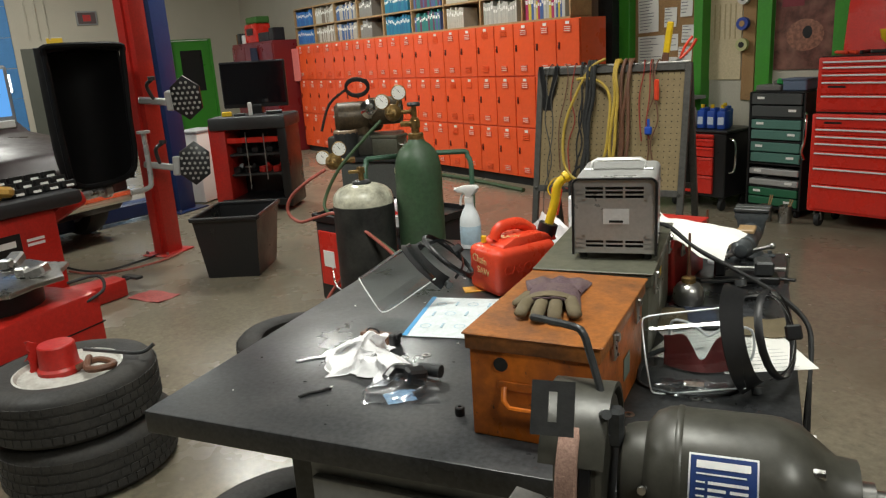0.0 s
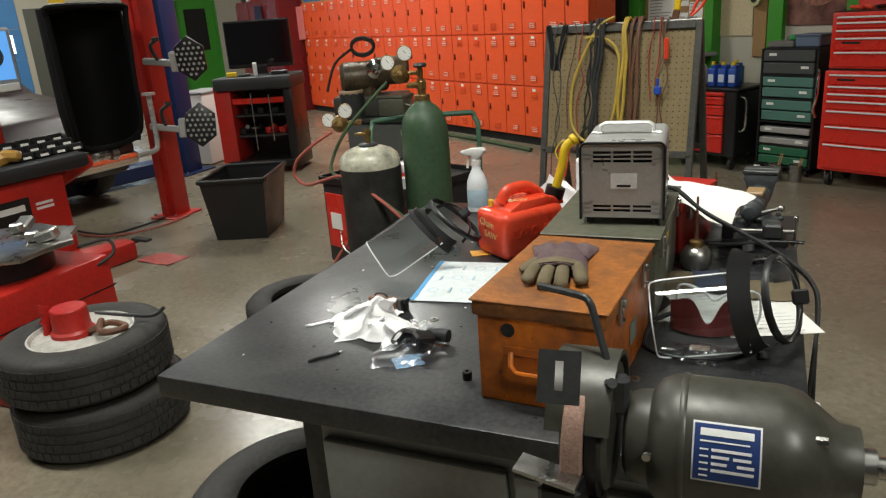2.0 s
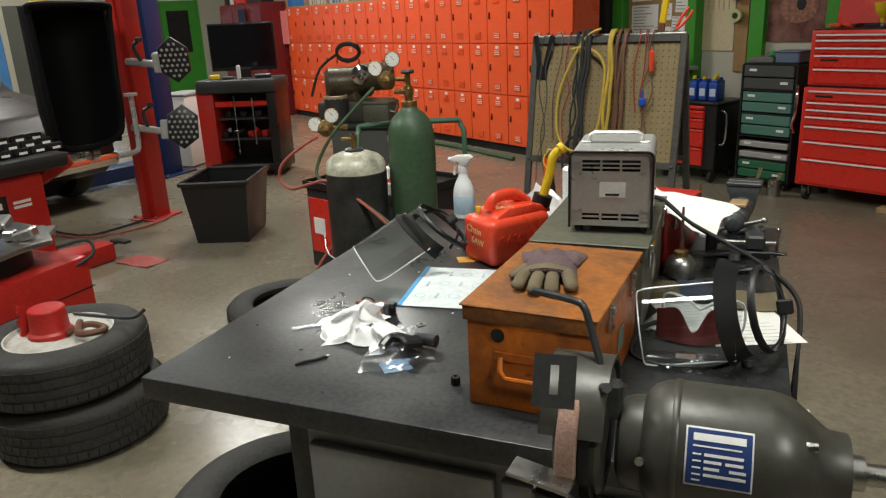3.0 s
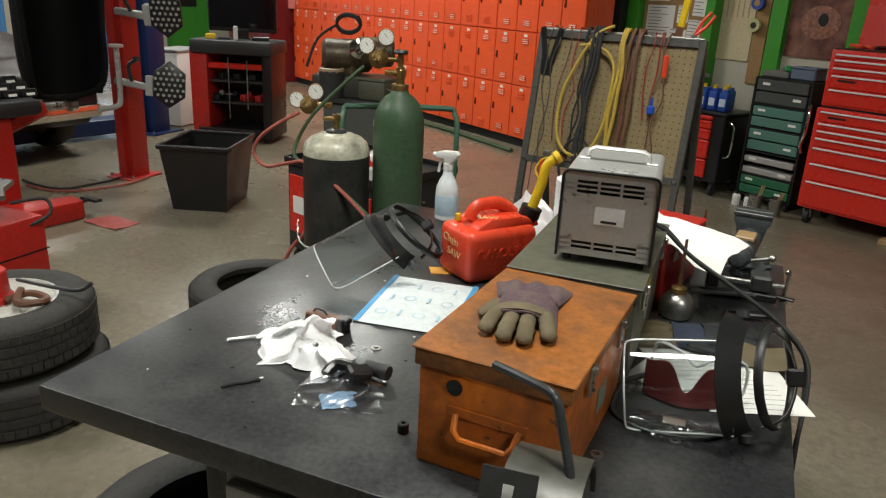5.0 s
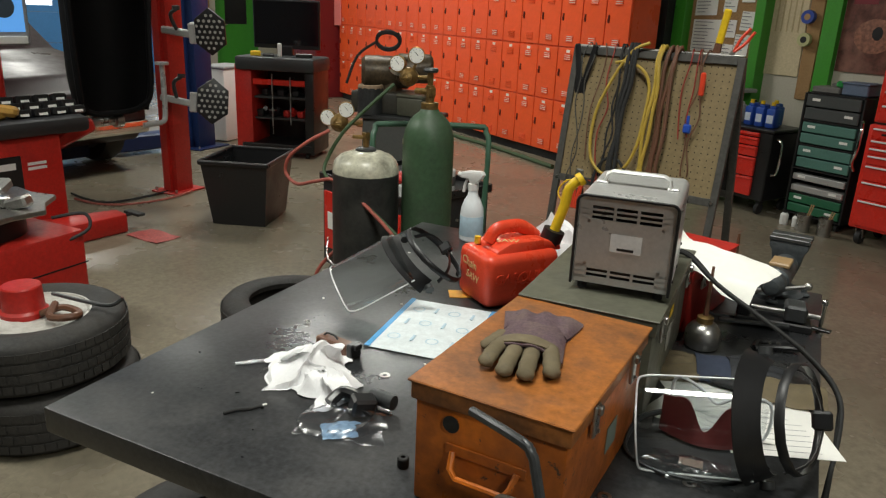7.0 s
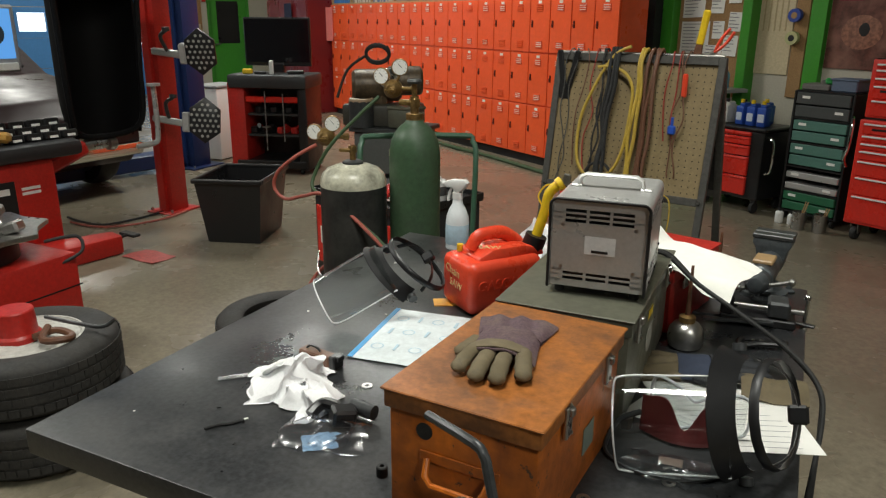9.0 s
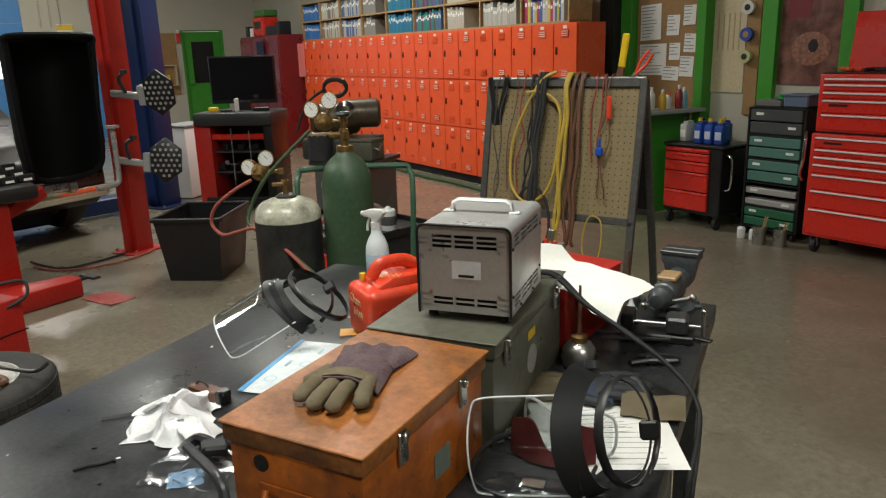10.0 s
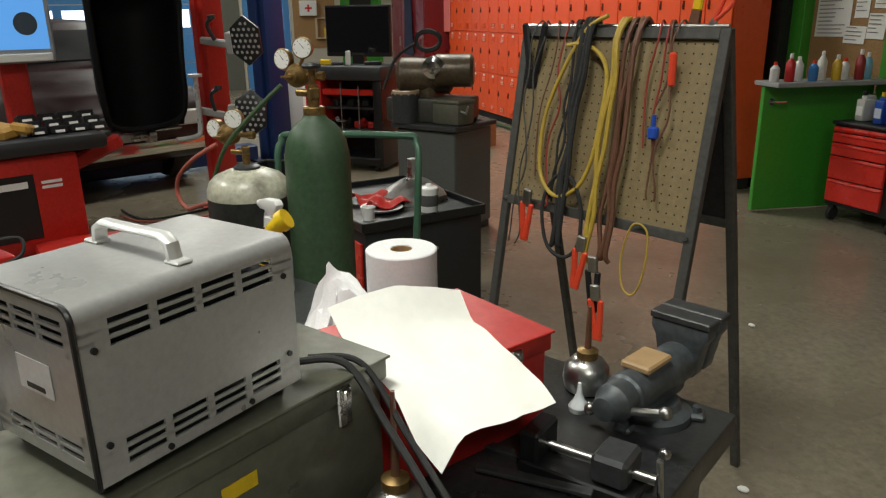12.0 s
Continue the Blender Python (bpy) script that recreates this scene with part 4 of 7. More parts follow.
regulator(pose(-2.66, 2.30, CZ + 1.235, 0, 0, 42), "brass oxygen regulator with two white gauges", [(-0.045, 0.05, -8), (0.03, 0.085, 12)])
regulator(pose(-2.87, 2.105, CZ + 1.035, 0, 0, 48), "brass acetylene regulator with two white gauges", [(-0.045, 0.02, -10), (0.03, 0.055, 10)])


def hose(name, pts, r, material, label, category="hose", smooth=8):
    return single(name, Shape().tube(pts, r, 8, smooth=smooth), material, pose(0, 0, 0), label, category)


hose("red_hose", [(-2.885, 2.07, 1.10), (-2.94, 2.0, 1.05), (-3.01, 1.95, 0.98), (-3.03, 1.94, 0.91), (-2.97, 1.96, 0.87), (-2.86, 1.985, 0.90), (-2.74, 2.01, 0.925), (-2.6, 2.05, 0.86), (-2.45, 2.1, 0.75), (-2.3, 2.2, 0.55)], 0.0075, RED_HOSE, "red rubber acetylene hose hanging from the regulator")
hose("green_hose", [(-2.70, 2.26, 1.30), (-2.74, 2.18, 1.22), (-2.80, 2.09, 1.11), (-2.86, 2.05, 1.0), (-2.84, 2.02, 0.93), (-2.70, 2.025, 0.90), (-2.56, 2.07, 0.83), (-2.42, 2.12, 0.73), (-2.28, 2.2, 0.54)], 0.0075, OLIVE_HOSE, "green rubber oxygen hose running down beside the cylinders")
hose("red_hose", [(-2.84, 2.11, 0.62), (-2.90, 2.02, 0.5), (-2.92, 2.0, 0.35), (-2.86, 1.99, 0.2), (-2.74, 1.99, 0.25), (-2.62, 2.02, 0.4)], 0.008, RED_HOSE, "red hose coiled round the cylinder cart")
hose("green_hose", [(-2.84, 2.16, 0.45), (-2.83, 2.06, 0.40), (-2.72, 2.01, 0.36), (-2.6, 2.04, 0.33), (-2.5, 2.12, 0.34)], 0.008, OLIVE_HOSE, "green hose wound round the squat cylinder")

# ---- black plastic bin ----
bn = thing("plastic_bin", pose(-5.41, 2.83, 0, 0, 0, 45) @ Matrix.Diagonal((0.80, 0.80, 0.95, 1)), "large empty black plastic bin on the floor", "bin")
s = Shape()


def bin_wall(u, v):
    k = 0.80 + 0.20 * v
    per = [(-1, -1), (1, -1), (1, 1), (-1, 1), (-1, -1)]
    i = min(3, int(u * 4))
    f = u * 4 - i
    x = per[i][0] + (per[i + 1][0] - per[i][0]) * f
    y = per[i][1] + (per[i + 1][1] - per[i][1]) * f
    return (x * 0.31 * k, y * 0.38 * k, 0.005 + v * 0.50)


part("wall", Shape().sheet(bin_wall, 32, 4, 0.006), BLACK, bn)
part("floor", Shape().box(0.49, 0.60, 0.01, (0, 0, 0.008)), BLACK, bn)
rim = Shape()
for a, b, c, d in ((0.66, 0.035, 0, 0.385), (0.66, 0.035, 0, -0.385), (0.035, 0.735, 0.315, 0), (0.035, 0.735, -0.315, 0)):
    rim.box(a, b, 0.035, (c, d, 0.50), bevel=0.008)
part("rim", rim, BLACK, bn)

# ---- lift posts ----
def post(m, material, label, h, w, t):
    p = thing("lift_post", m, label, "lift post")
    part("column", Shape().box(w, t, h, (0, 0, h / 2), bevel=0.012, seg=2).box(w * 0.35, t * 0.2, h, (0, -t * 0.55, h / 2)), material, p)
    part("base_plate", Shape().box(w * 1.7, t * 1.9, 0.015, (0, 0, 0.0075), bevel=0.003), material, p)
    for k in (-1, 1):
        part("anchor_bolt", Shape().cyl(0.012, 0.03, (k * w * 0.7, -t * 0.75, 0.025), seg=6), STEEL, p)
    return p


post(pose(-6.50, 2.66, 0, 0, 0, 25), RED_DIRTY, "red painted steel vehicle lift post", 4.3, 0.165, 0.18)
blue = post(pose(-8.38, 3.56, 0, 0, 0, 25), BLUE, "dark blue painted steel vehicle lift post", 4.3, 0.27, 0.25)
part("arm", Shape().box(0.22, 2.2, 0.16, (-0.35, -1.3, 0.12), (0, 0, -14), bevel=0.015), BLUE, blue, "blue lift arm near the floor")


def target(m):
    """A hexagonal wheel-alignment target on its clamp arm."""
    t = thing("alignment_target", m, "hexagonal black alignment target with pale dots on a grey clamp arm", "alignment target", "alignment targets on the lift post")
    ring = [(0.155 * math.sin(k * math.pi / 3) * 0.9, 0.185 * math.cos(k * math.pi / 3)) for k in range(6)]
    part("plate", Shape().prism(ring, 0.025, pose(0, 0.0125, 0, 90, 0, 0), bevel=0.004), BLACK, t)
    dots = Shape()
    for i in range(-3, 4):
        for j in range(-3, 4):
            x, z = (i + 0.5 * (j % 2)) * 0.042, j * 0.042
            if abs(x) < 0.115 and abs(z) + abs(x) * 0.6 < 0.15:
                dots.lathe([(0.0125, 0), (0.0115, 0.002)], (x, -0.0135, z), (90, 0, 0), 8)
    part("dots", dots, mat("reflective_dot", (0.42, 0.41, 0.38), 0.4), t, "pale reflective dots")
    part("arm", Shape().box(0.30, 0.05, 0.055, (-0.26, 0.03, -0.02), (0, 8, 0), bevel=0.01).box(0.06, 0.08, 0.16, (-0.15, 0.03, -0.02), bevel=0.01), ALU, t, "cast grey clamp arm")
    part("clamp", Shape().tube([(-0.28, 0.02, 0.0), (-0.30, -0.02, 0.12), (-0.24, -0.04, 0.17)], 0.016, 8, smooth=4).cyl(0.03, 0.03, (-0.24, -0.04, 0.18), seg=12), DARK_STEEL, t)
    return t


target(pose(-6.12, 2.87, 1.34, 8, 0, 48))
target(pose(-6.10, 2.85, 0.80, -6, 4, 62))

# ---- tool chests along the north wall ----
NORTH = Matrix.Scale(0.945, 4)
zone(ROOM)
CH = thing("tool_chest", pose(-2.71, 6.53, 0, 0, 0, 4) @ NORTH, "large glossy red rolling tool chest with an open lid", "tool chest")
cw, cd = 1.06, 0.48
part("lower_cabinet", Shape().box(cw, cd, 0.83, (0, 0, 0.555), bevel=0.012, seg=2), RED, CH)
part("upper_chest", Shape().box(cw - 0.03, cd - 0.04, 0.44, (0, 0.0, 1.205), bevel=0.010, seg=2), RED, CH)
part("gap", Shape().box(cw - 0.06, cd - 0.05, 0.012, (0, 0, 0.978)), BLACK, CH)
part("lid", Shape().box(cw - 0.03, 0.03, 0.46, (0, cd / 2 + 0.02, 1.66), (-8, 0, 0), bevel=0.008), RED, CH, "raised red lid")
part("inside_tray", Shape().box(cw - 0.06, cd - 0.08, 0.01, (0, 0, 1.428)), BLACK, CH)


def drawer(parent, z0, z1, width, y, x=0.0):
    d = part("drawer", Shape().box(width, 0.016, z1 - z0 - 0.008, (x, y, (z0 + z1) / 2), bevel=0.003), RED, parent)
    part("pull", Shape().box(width - 0.02, 0.02, 0.014, (x, y - 0.014, z1 - 0.018), bevel=0.004), PULL, d, "bright aluminium pull strip")
    return d


zs = [0.16, 0.38, 0.53, 0.66, 0.74, 0.80, 0.86, 0.955]
for a, b in zip(zs, zs[1:]):
    drawer(CH, a, b, cw - 0.07, -cd / 2 - 0.006)
zs = [1.0, 1.13, 1.24, 1.30, 1.36, 1.405]
for a, b in zip(zs, zs[1:]):
    drawer(CH, a, b, cw - 0.10, -cd / 2 + 0.014)
part("badge", Shape().box(0.14, 0.003, 0.016, (-0.35, -cd / 2 - 0.0158, 0.90), bevel=0.001), BLACK, CH)
part("badge", Shape().box(0.14, 0.003, 0.016, (-0.35, -cd / 2 + 0.0042, 1.19), bevel=0.001), BLACK, CH)
part("sticker", Shape().box(0.13, 0.002, 0.05, (0.36, -cd / 2 - 0.0155, 0.89), (0, 8, 0)), PAPER, CH, "torn white sticker")
for x in (-0.45, 0.45):
    for y in (-0.17, 0.17):
        c = part("caster", Shape().lathe([(0.02, -0.018), (0.055, -0.02), (0.06, -0.008), (0.06, 0.008), (0.055, 0.02), (0.02, 0.018)], (x, y, 0.06), (0, 90, 0), 18), BLACK_MATT, CH)
        part("fork", Shape().box(0.012, 0.05, 0.08, (x - 0.026, y, 0.095), (12, 0, 0), bevel=0.003).box(0.012, 0.05, 0.08, (x + 0.026, y, 0.095), (12, 0, 0), bevel=0.003), STEEL, c)
tools_rng = random.Random(11)
for k in range(9):
    x = -0.42 + k * 0.1
    col = tools_rng.choice([BLACK, BLACK, STEEL, RED_PLASTIC, DARK_STEEL])
    single("hand_tool", Shape().box(0.03, 0.16, 0.03, (0, 0, 0.02), bevel=0.008).cyl(0.014, 0.12, (0.0, 0.09, 0.02), (90, 0, 0), 10), col,
           on(CH) @ pose(x, -0.04 + tools_rng.uniform(-0.05, 0.05), 1.434, 0, 0, tools_rng.uniform(-60, 60)), "hand tool lying in the open chest top", "tool", "tools in the chest top")
fl = thing("funnel", on(CH) @ pose(-0.08, 0.02, 1.434, 0, 0, 0), "yellow plastic funnel standing in the chest top", "funnel")
part("cone", Shape().lathe([(0.012, 0.0), (0.016, 0.07), (0.06, 0.12), (0.075, 0.19), (0.07, 0.19), (0.055, 0.125), (0.01, 0.075)], seg=20), YELLOW, fl)

# red and black tool cart
kc = thing("tool_cart", pose(-4.28, 6.50, 0, 0, 0, 2) @ NORTH, "small red drawer tool cart in a black frame on casters", "tool cart")
part("frame", Shape().box(0.62, 0.46, 0.62, (0, 0, 0.44), bevel=0.01), BLACK, kc)
for a, b in zip([0.16, 0.34, 0.52, 0.62, 0.70], [0.34, 0.52, 0.62, 0.70, 0.745]):
    d = part("drawer", Shape().box(0.48, 0.03, b - a - 0.01, (-0.05, -0.24, (a + b) / 2), bevel=0.006), RED, kc)
    part("pull", Shape().box(0.46, 0.012, 0.014, (-0.05, -0.258, b - 0.02), bevel=0.004), RED, d)
part("top", Shape().box(0.66, 0.48, 0.03, (0, 0, 0.765), bevel=0.01), BLACK, kc)
part("handle", Shape().tube([(0.33, -0.18, 0.70), (0.38, -0.18, 0.66), (0.38, -0.18, 0.42), (0.33, -0.18, 0.38)], 0.012, 8, smooth=3), CHROME, kc)
for x in (-0.26, 0.26):
    for y in (-0.18, 0.18):
        part("caster", Shape().lathe([(0.015, -0.015), (0.05, -0.016), (0.055, 0), (0.05, 0.016), (0.015, 0.015)], (x, y, 0.055), (0, 90, 0), 16).box(0.05, 0.05, 0.03, (x, y, 0.118), bevel=0.004), BLACK_MATT, kc)
JUG_BLUE = plain("blue_jug_plastic", (0.02, 0.07, 0.36), 0.35)


def jug(m, material, label, h=0.24):
    j = thing("oil_jug", m, label, "oil jug", "jugs on the tool cart")
    part("body", Shape().box(0.085, 0.13, h * 0.72, (0, 0, h * 0.36), bevel=0.014, seg=2).box(0.06, 0.09, h * 0.16, (0, 0.005, h * 0.76), bevel=0.014, seg=2), material, j)
    part("cap", Shape().cyl(0.018, 0.03, (0, -0.03, h * 0.9), seg=12), YELLOW if material is JUG_BLUE else BLACK, j)
    part("label", Shape().box(0.06, 0.002, h * 0.3, (0, -0.066, h * 0.33)), plain("jug_label", (0.55, 0.6, 0.7)) if material is JUG_BLUE else PAPER, j)
    return j


for k, x in enumerate((-0.02, 0.085, 0.19)):
    jug(on(kc) @ pose(x, -0.08, 0.781, 0, 0, 6 * k - 6), JUG_BLUE, "blue plastic oil jug standing on the tool cart")
jug(on(kc) @ pose(0.10, 0.10, 0.781, 0, 0, 4), JUG_BLUE, "blue plastic oil jug at the back of the tool cart")
jug(on(kc) @ pose(-0.2, -0.05, 0.781, 0, 0, -8), plain("clear_jug", (0.5, 0.5, 0.47)), "clear plastic jug with a black cap on the tool cart", 0.23)
jug(on(kc) @ pose(-0.12, 0.09, 0.781, 0, 0, 10), BLACK, "black oil jug at the back of the tool cart", 0.22)

# small-parts cabinet
sc = thing("parts_cabinet", pose(-3.60, 6.60, 0, 0, 0, 2) @ NORTH, "dark steel rack of teal plastic parts drawers and steel trays", "drawer cabinet")
for x in (-0.255, 0.255):
    part("side", Shape().box(0.02, 0.36, 1.06, (x, 0, 0.60), bevel=0.003), BLACK, sc)
for z in (0.08, 0.27, 0.48, 0.69, 0.90, 1.13):
    part("shelf", Shape().box(0.49, 0.36, 0.014, (0, 0, z)), BLACK, sc)
part("back", Shape().box(0.49, 0.01, 1.06, (0, 0.175, 0.60)), BLACK, sc)
for x in (-0.22, 0.22):
    for y in (-0.14, 0.14):
        part("caster", Shape().cyl(0.035, 0.025, (x, y, 0.035), (0, 90, 0), 14).box(0.03, 0.03, 0.03, (x, y, 0.062)), BLACK_MATT, sc)
rows = [(0.905, 1.125, 2, plain("dark_grey_drawer", (0.06, 0.065, 0.065))), (0.70, 0.89, 2, TEAL), (0.49, 0.685, 2, TEAL), (0.275, 0.475, 2, ALU), (0.09, 0.262, 2, plain("green_case", (0.02, 0.13, 0.06)))]
for a, b, n, material in rows:
    for k in range(n):
        z0 = a + (b - a) * k / n
        hh = (b - a) / n - 0.012
        if material is ALU:
            hh *= 0.62
        d = part("drawer", Shape().box(0.47, 0.30, hh, (tools_rng.uniform(-0.005, 0.005), -0.035, z0 + 0.006 + hh / 2), bevel=0.006), material, sc)
        part("label", Shape().box(0.07, 0.002, 0.022, (-0.15 if (k + n) % 2 else 0.15, -0.187, z0 + 0.006 + hh * 0.6)), PAPER, d)
part("handle", Shape().tube([(0.27, -0.18, 0.95), (0.30, -0.23, 0.9), (0.30, -0.24, 0.72), (0.27, -0.22, 0.62), (0.27, -0.17, 0.55)], 0.014, 8, smooth=4), CHROME, sc, "bent chrome tube handle")
single("parts_basket", Shape().box(0.22, 0.2, 0.10, (0, 0, 0.05), bevel=0.01).box(0.24, 0.22, 0.014, (0, 0, 0.1), bevel=0.004), plain("blue_grey_basket", (0.12, 0.16, 0.24)), on(sc) @ pose(0.12, -0.02, 1.138), "blue-grey plastic basket on the parts cabinet", "basket")
single("parts_tray", Shape().box(0.24, 0.22, 0.05, (0, 0, 0.025), bevel=0.008).box(0.10, 0.12, 0.05, (0.05, 0, 0.06), (0, 0, 20), bevel=0.01), plain("grey_tray", (0.16, 0.15, 0.14)), on(sc) @ pose(-0.12, -0.02, 1.138), "grey tray of odds and ends on the parts cabinet", "tray")
single("green_packet", Shape().box(0.13, 0.05, 0.05, (0, 0, 0.025), (0, 6, 20), bevel=0.012), plain("bright_green_plastic", (0.03, 0.35, 0.08)), on(sc) @ pose(0.0, -0.06, 1.19), "bright green packet on the tray", "packet")
for k, (x, y) in enumerate([(-3.52, 6.22), (-3.37, 6.27)]):
    can = thing("tin_can", pose(x, y, 0), "ribbed open tin can with brushes in it, on the floor", "tin can", "tin cans on the floor")
    prof = [(0.052, 0)] + [(0.052 + (0.002 if i % 2 else 0), 0.01 + i * 0.011) for i in range(12)] + [(0.053, 0.145), (0.05, 0.145), (0.049, 0.02), (0, 0.02)]
    part("wall", Shape().lathe(prof, seg=20), STEEL, can)
    for j in range(2):
        part("brush_handle", Shape().tube([(0.01 * j, 0, 0.03), (0.03 + 0.02 * j, 0.02, 0.23 - 0.03 * k)], 0.006, 6), WOOD, can)
for x, y, h in ((-3.73, 6.28, 0.12), (-3.63, 6.30, 0.11)):
    bt = thing("small_bottle", pose(x, y, 0), "small white plastic bottle with a dark cap on the floor", "bottle", "bottles on the floor")
    part("body", Shape().lathe([(0.03, 0), (0.033, 0.005), (0.033, h * 0.7), (0.02, h * 0.82), (0.015, h * 0.85)], seg=16), WHITE, bt)
    part("cap", Shape().cyl(0.017, h * 0.16, (0, 0, h * 0.92), seg=12), BLACK, bt)
single("wooden_board", Shape().box(0.9, 0.12, 0.04, (0, 0, 0.02), bevel=0.004), WOOD, pose(-2.1, 6.40, 0, 0, 0, 6), "short wooden plank on the floor by the chest", "plank")
sk = thing("steel_sink", pose(-1.78, 6.70, 0), "stainless steel wash basin fixed on the wall", "sink")
part("basin", Shape().box(0.66, 0.46, 0.34, (0, 0, 0.83), bevel=0.04, seg=3, taper=0.8), STEEL, sk)
part("backsplash", Shape().box(0.66, 0.02, 0.42, (0, 0.235, 1.15), bevel=0.006), STEEL, sk)
part("bracket", Shape().box(0.06, 0.40, 0.62, (0, 0.02, 0.33)), DARK_STEEL, sk)
single("bin_bag", Shape().lathe([(0.14, 0), (0.2, 0.05), (0.22, 0.2), (0.21, 0.38), (0.23, 0.42), (0.2, 0.43), (0.18, 0.3), (0, 0.28)], seg=18), BLACK, pose(-1.83, 6.45, 0), "black bin bag in a low bin", "bin bag")

# ---- green door frame, half door, boards on the wall ----
zone(ROOM @ pose(-0.51, -1.0, 0) @ Matrix.Diagonal((1.01, 1, 0.95, 1)))
YB = 7.95
fr = thing("door_4", pose(0, YB, 0), "bright green door frame in the north wall", "door frame", kind="structure")
for x0, x1 in ((-5.12, -4.98), (-4.18, -4.08)):
    part("jamb", Shape().box(x1 - x0, 0.14, 2.3, ((x0 + x1) / 2, -0.07, 1.15), bevel=0.004), GREEN, fr)
part("head", Shape().box(1.04, 0.138, 0.14, (-4.6, -0.071, 2.37), bevel=0.004), GREEN, fr)
slab("pillar", -5.32, -5.125, YB - 0.24, YB, 0, ZC, BLACK_MATT, "dark rubber-lined wall edge by the lockers", "pillar")
dk = thing("board_frame", pose(-4.58, YB - 0.03, 0), "cork board in the green frame, covered with pinned sheets", "notice board")
part("cork", Shape().box(0.79, 0.03, 1.3, (0, 0, 1.6)), CORK, dk)
nrng = random.Random(21)
for x, z, wd, ht in ((-0.22, 1.9, 0.26, 0.36), (-0.18, 1.52, 0.34, 0.32), (0.06, 1.86, 0.15, 0.2), (0.09, 1.6, 0.13, 0.17), (0.25, 1.95, 0.14, 0.19), (0.27, 1.68, 0.14, 0.18), (0.24, 1.45, 0.16, 0.2), (0.05, 1.38, 0.2, 0.14)):
    nt_ = single("pinned_sheet", Shape().sheet(lambda u, v, a=wd, b=ht: ((u - 0.5) * a, -0.006 * (1 - v) ** 2, (v - 0.5) * b), 2, 4, 0.001), PAPER, pose(-4.58 + x, YB - 0.05, z, 0, nrng.uniform(-3, 3), 0), "printed white sheet pinned on the cork board", "notice", "sheets on the notice board")
    bars = Shape()
    for k in range(int(ht / 0.035)):
        ln = wd * nrng.uniform(0.4, 0.8)
        bars.box(ln, 0.0008, 0.007, (-wd * 0.42 + ln / 2, -0.009, ht * 0.42 - k * 0.033))
    part("print", bars, plain("grey_print", (0.2, 0.2, 0.22)), nt_)
# the lower half of the green door stands open, with a shelf of bottles on it
hd = thing("door_5", pose(-4.22, 7.84, 0, 0, 0, 261), "lower half of a bright green stable door, standing open, with a grey shelf", "door", kind="structure")
part("leaf", Shape().box(0.92, 0.045, 1.0, (0.48, 0, 0.52), bevel=0.004), GREEN, hd)
part("shelf", Shape().box(0.96, 0.30, 0.035, (0.48, 0.06, 1.04), bevel=0.005), GREY_STEEL, hd, "grey shelf board on the door's top")
ho = part("handle", Shape().cyl(0.026, 0.01, (0.88, 0.03, 0.9), (90, 0, 0), 14).tube([(0.88, 0.03, 0.9), (0.88, 0.075, 0.9), (0.79, 0.08, 0.9)], 0.01, 8), CHROME, hd, "chrome lever handle")
SHELF = pose(-4.22, 7.84, 1.0578, 0, 0, 261)
bcols = [(0.7, 0.7, 0.68), (0.5, 0.02, 0.02), (0.75, 0.75, 0.72), (0.05, 0.2, 0.5), (0.7, 0.68, 0.6), (0.65, 0.4, 0.03), (0.72, 0.72, 0.7), (0.3, 0.03, 0.03), (0.2, 0.45, 0.6)]
for k, c in enumerate(bcols):
    h = 0.15 + 0.09 * ((k * 37) % 10) / 10
    bt = thing("shelf_bottle", SHELF @ pose(0.9 - k * 0.095, 0.06 + 0.04 * (k % 2), 0), "small plastic bottle with a cap on the door's shelf", "bottle", "bottles on the half door's shelf")
    part("body", Shape().lathe([(0.031, 0), (0.034, 0.005), (0.034, h * 0.65), (0.014, h * 0.82)], seg=14), plain("bottle_%d" % k, c, 0.4), bt)
    part("cap", Shape().cyl(0.013, h * 0.18, (0, 0, h * 0.9), seg=10), WHITE if k % 3 else RED_PLASTIC, bt)
# paper pattern, tape rolls, poster between green posts
pat = single("paper_pattern", Shape().box(0.36, 0.012, 1.1, bevel=0.003), plain("buff_board", (0.60, 0.50, 0.32), 0.6), pose(-3.92, YB - 0.008, 1.75), "buff board with a cut-out pattern hung on the wall", "board")
for k in range(5):
    part("slot", Shape().box(0.012, 0.003, 0.34, (-0.11 + k * 0.055, -0.0075, 0.02)), plain("buff_dark", (0.45, 0.36, 0.2)), pat)
single("wall_strip", Shape().box(0.13, 0.02, 1.2, bevel=0.003), CORK, pose(-3.66, YB - 0.012, 1.6), "brown cork strip on the wall", "board")
TAPES = [(2.16, (0.7, 0.7, 0.66)), (1.98, (0.65, 0.64, 0.6)), (1.74, (0.03, 0.07, 0.35)), (1.54, (0.5, 0.5, 0.25))]
for z, c in TAPES:
    tr = thing("tape_roll", pose(-3.70, YB - 0.06, z, 0, 0, 0), "roll of coloured tape hung on the wall strip", "tape roll", "tape rolls on the wall")
    part("tape", Shape().lathe([(0.03, -0.02), (0.06, -0.02), (0.062, 0), (0.06, 0.02), (0.03, 0.02)], (0, 0, 0), (90, 0, 0), 20), plain("tape_%d" % int(z * 100), c, 0.4), tr)
    part("core", Shape().cyl(0.029, 0.044, (0, 0, 0), (90, 0, 0), 16), BLACK_MATT if c[0] > 0.4 else CARDBOARD, tr)
slab("green_post", -3.56, -3.42, YB - 0.06, YB, 0, 3.2, GREEN, "bright green wall post", "trim")
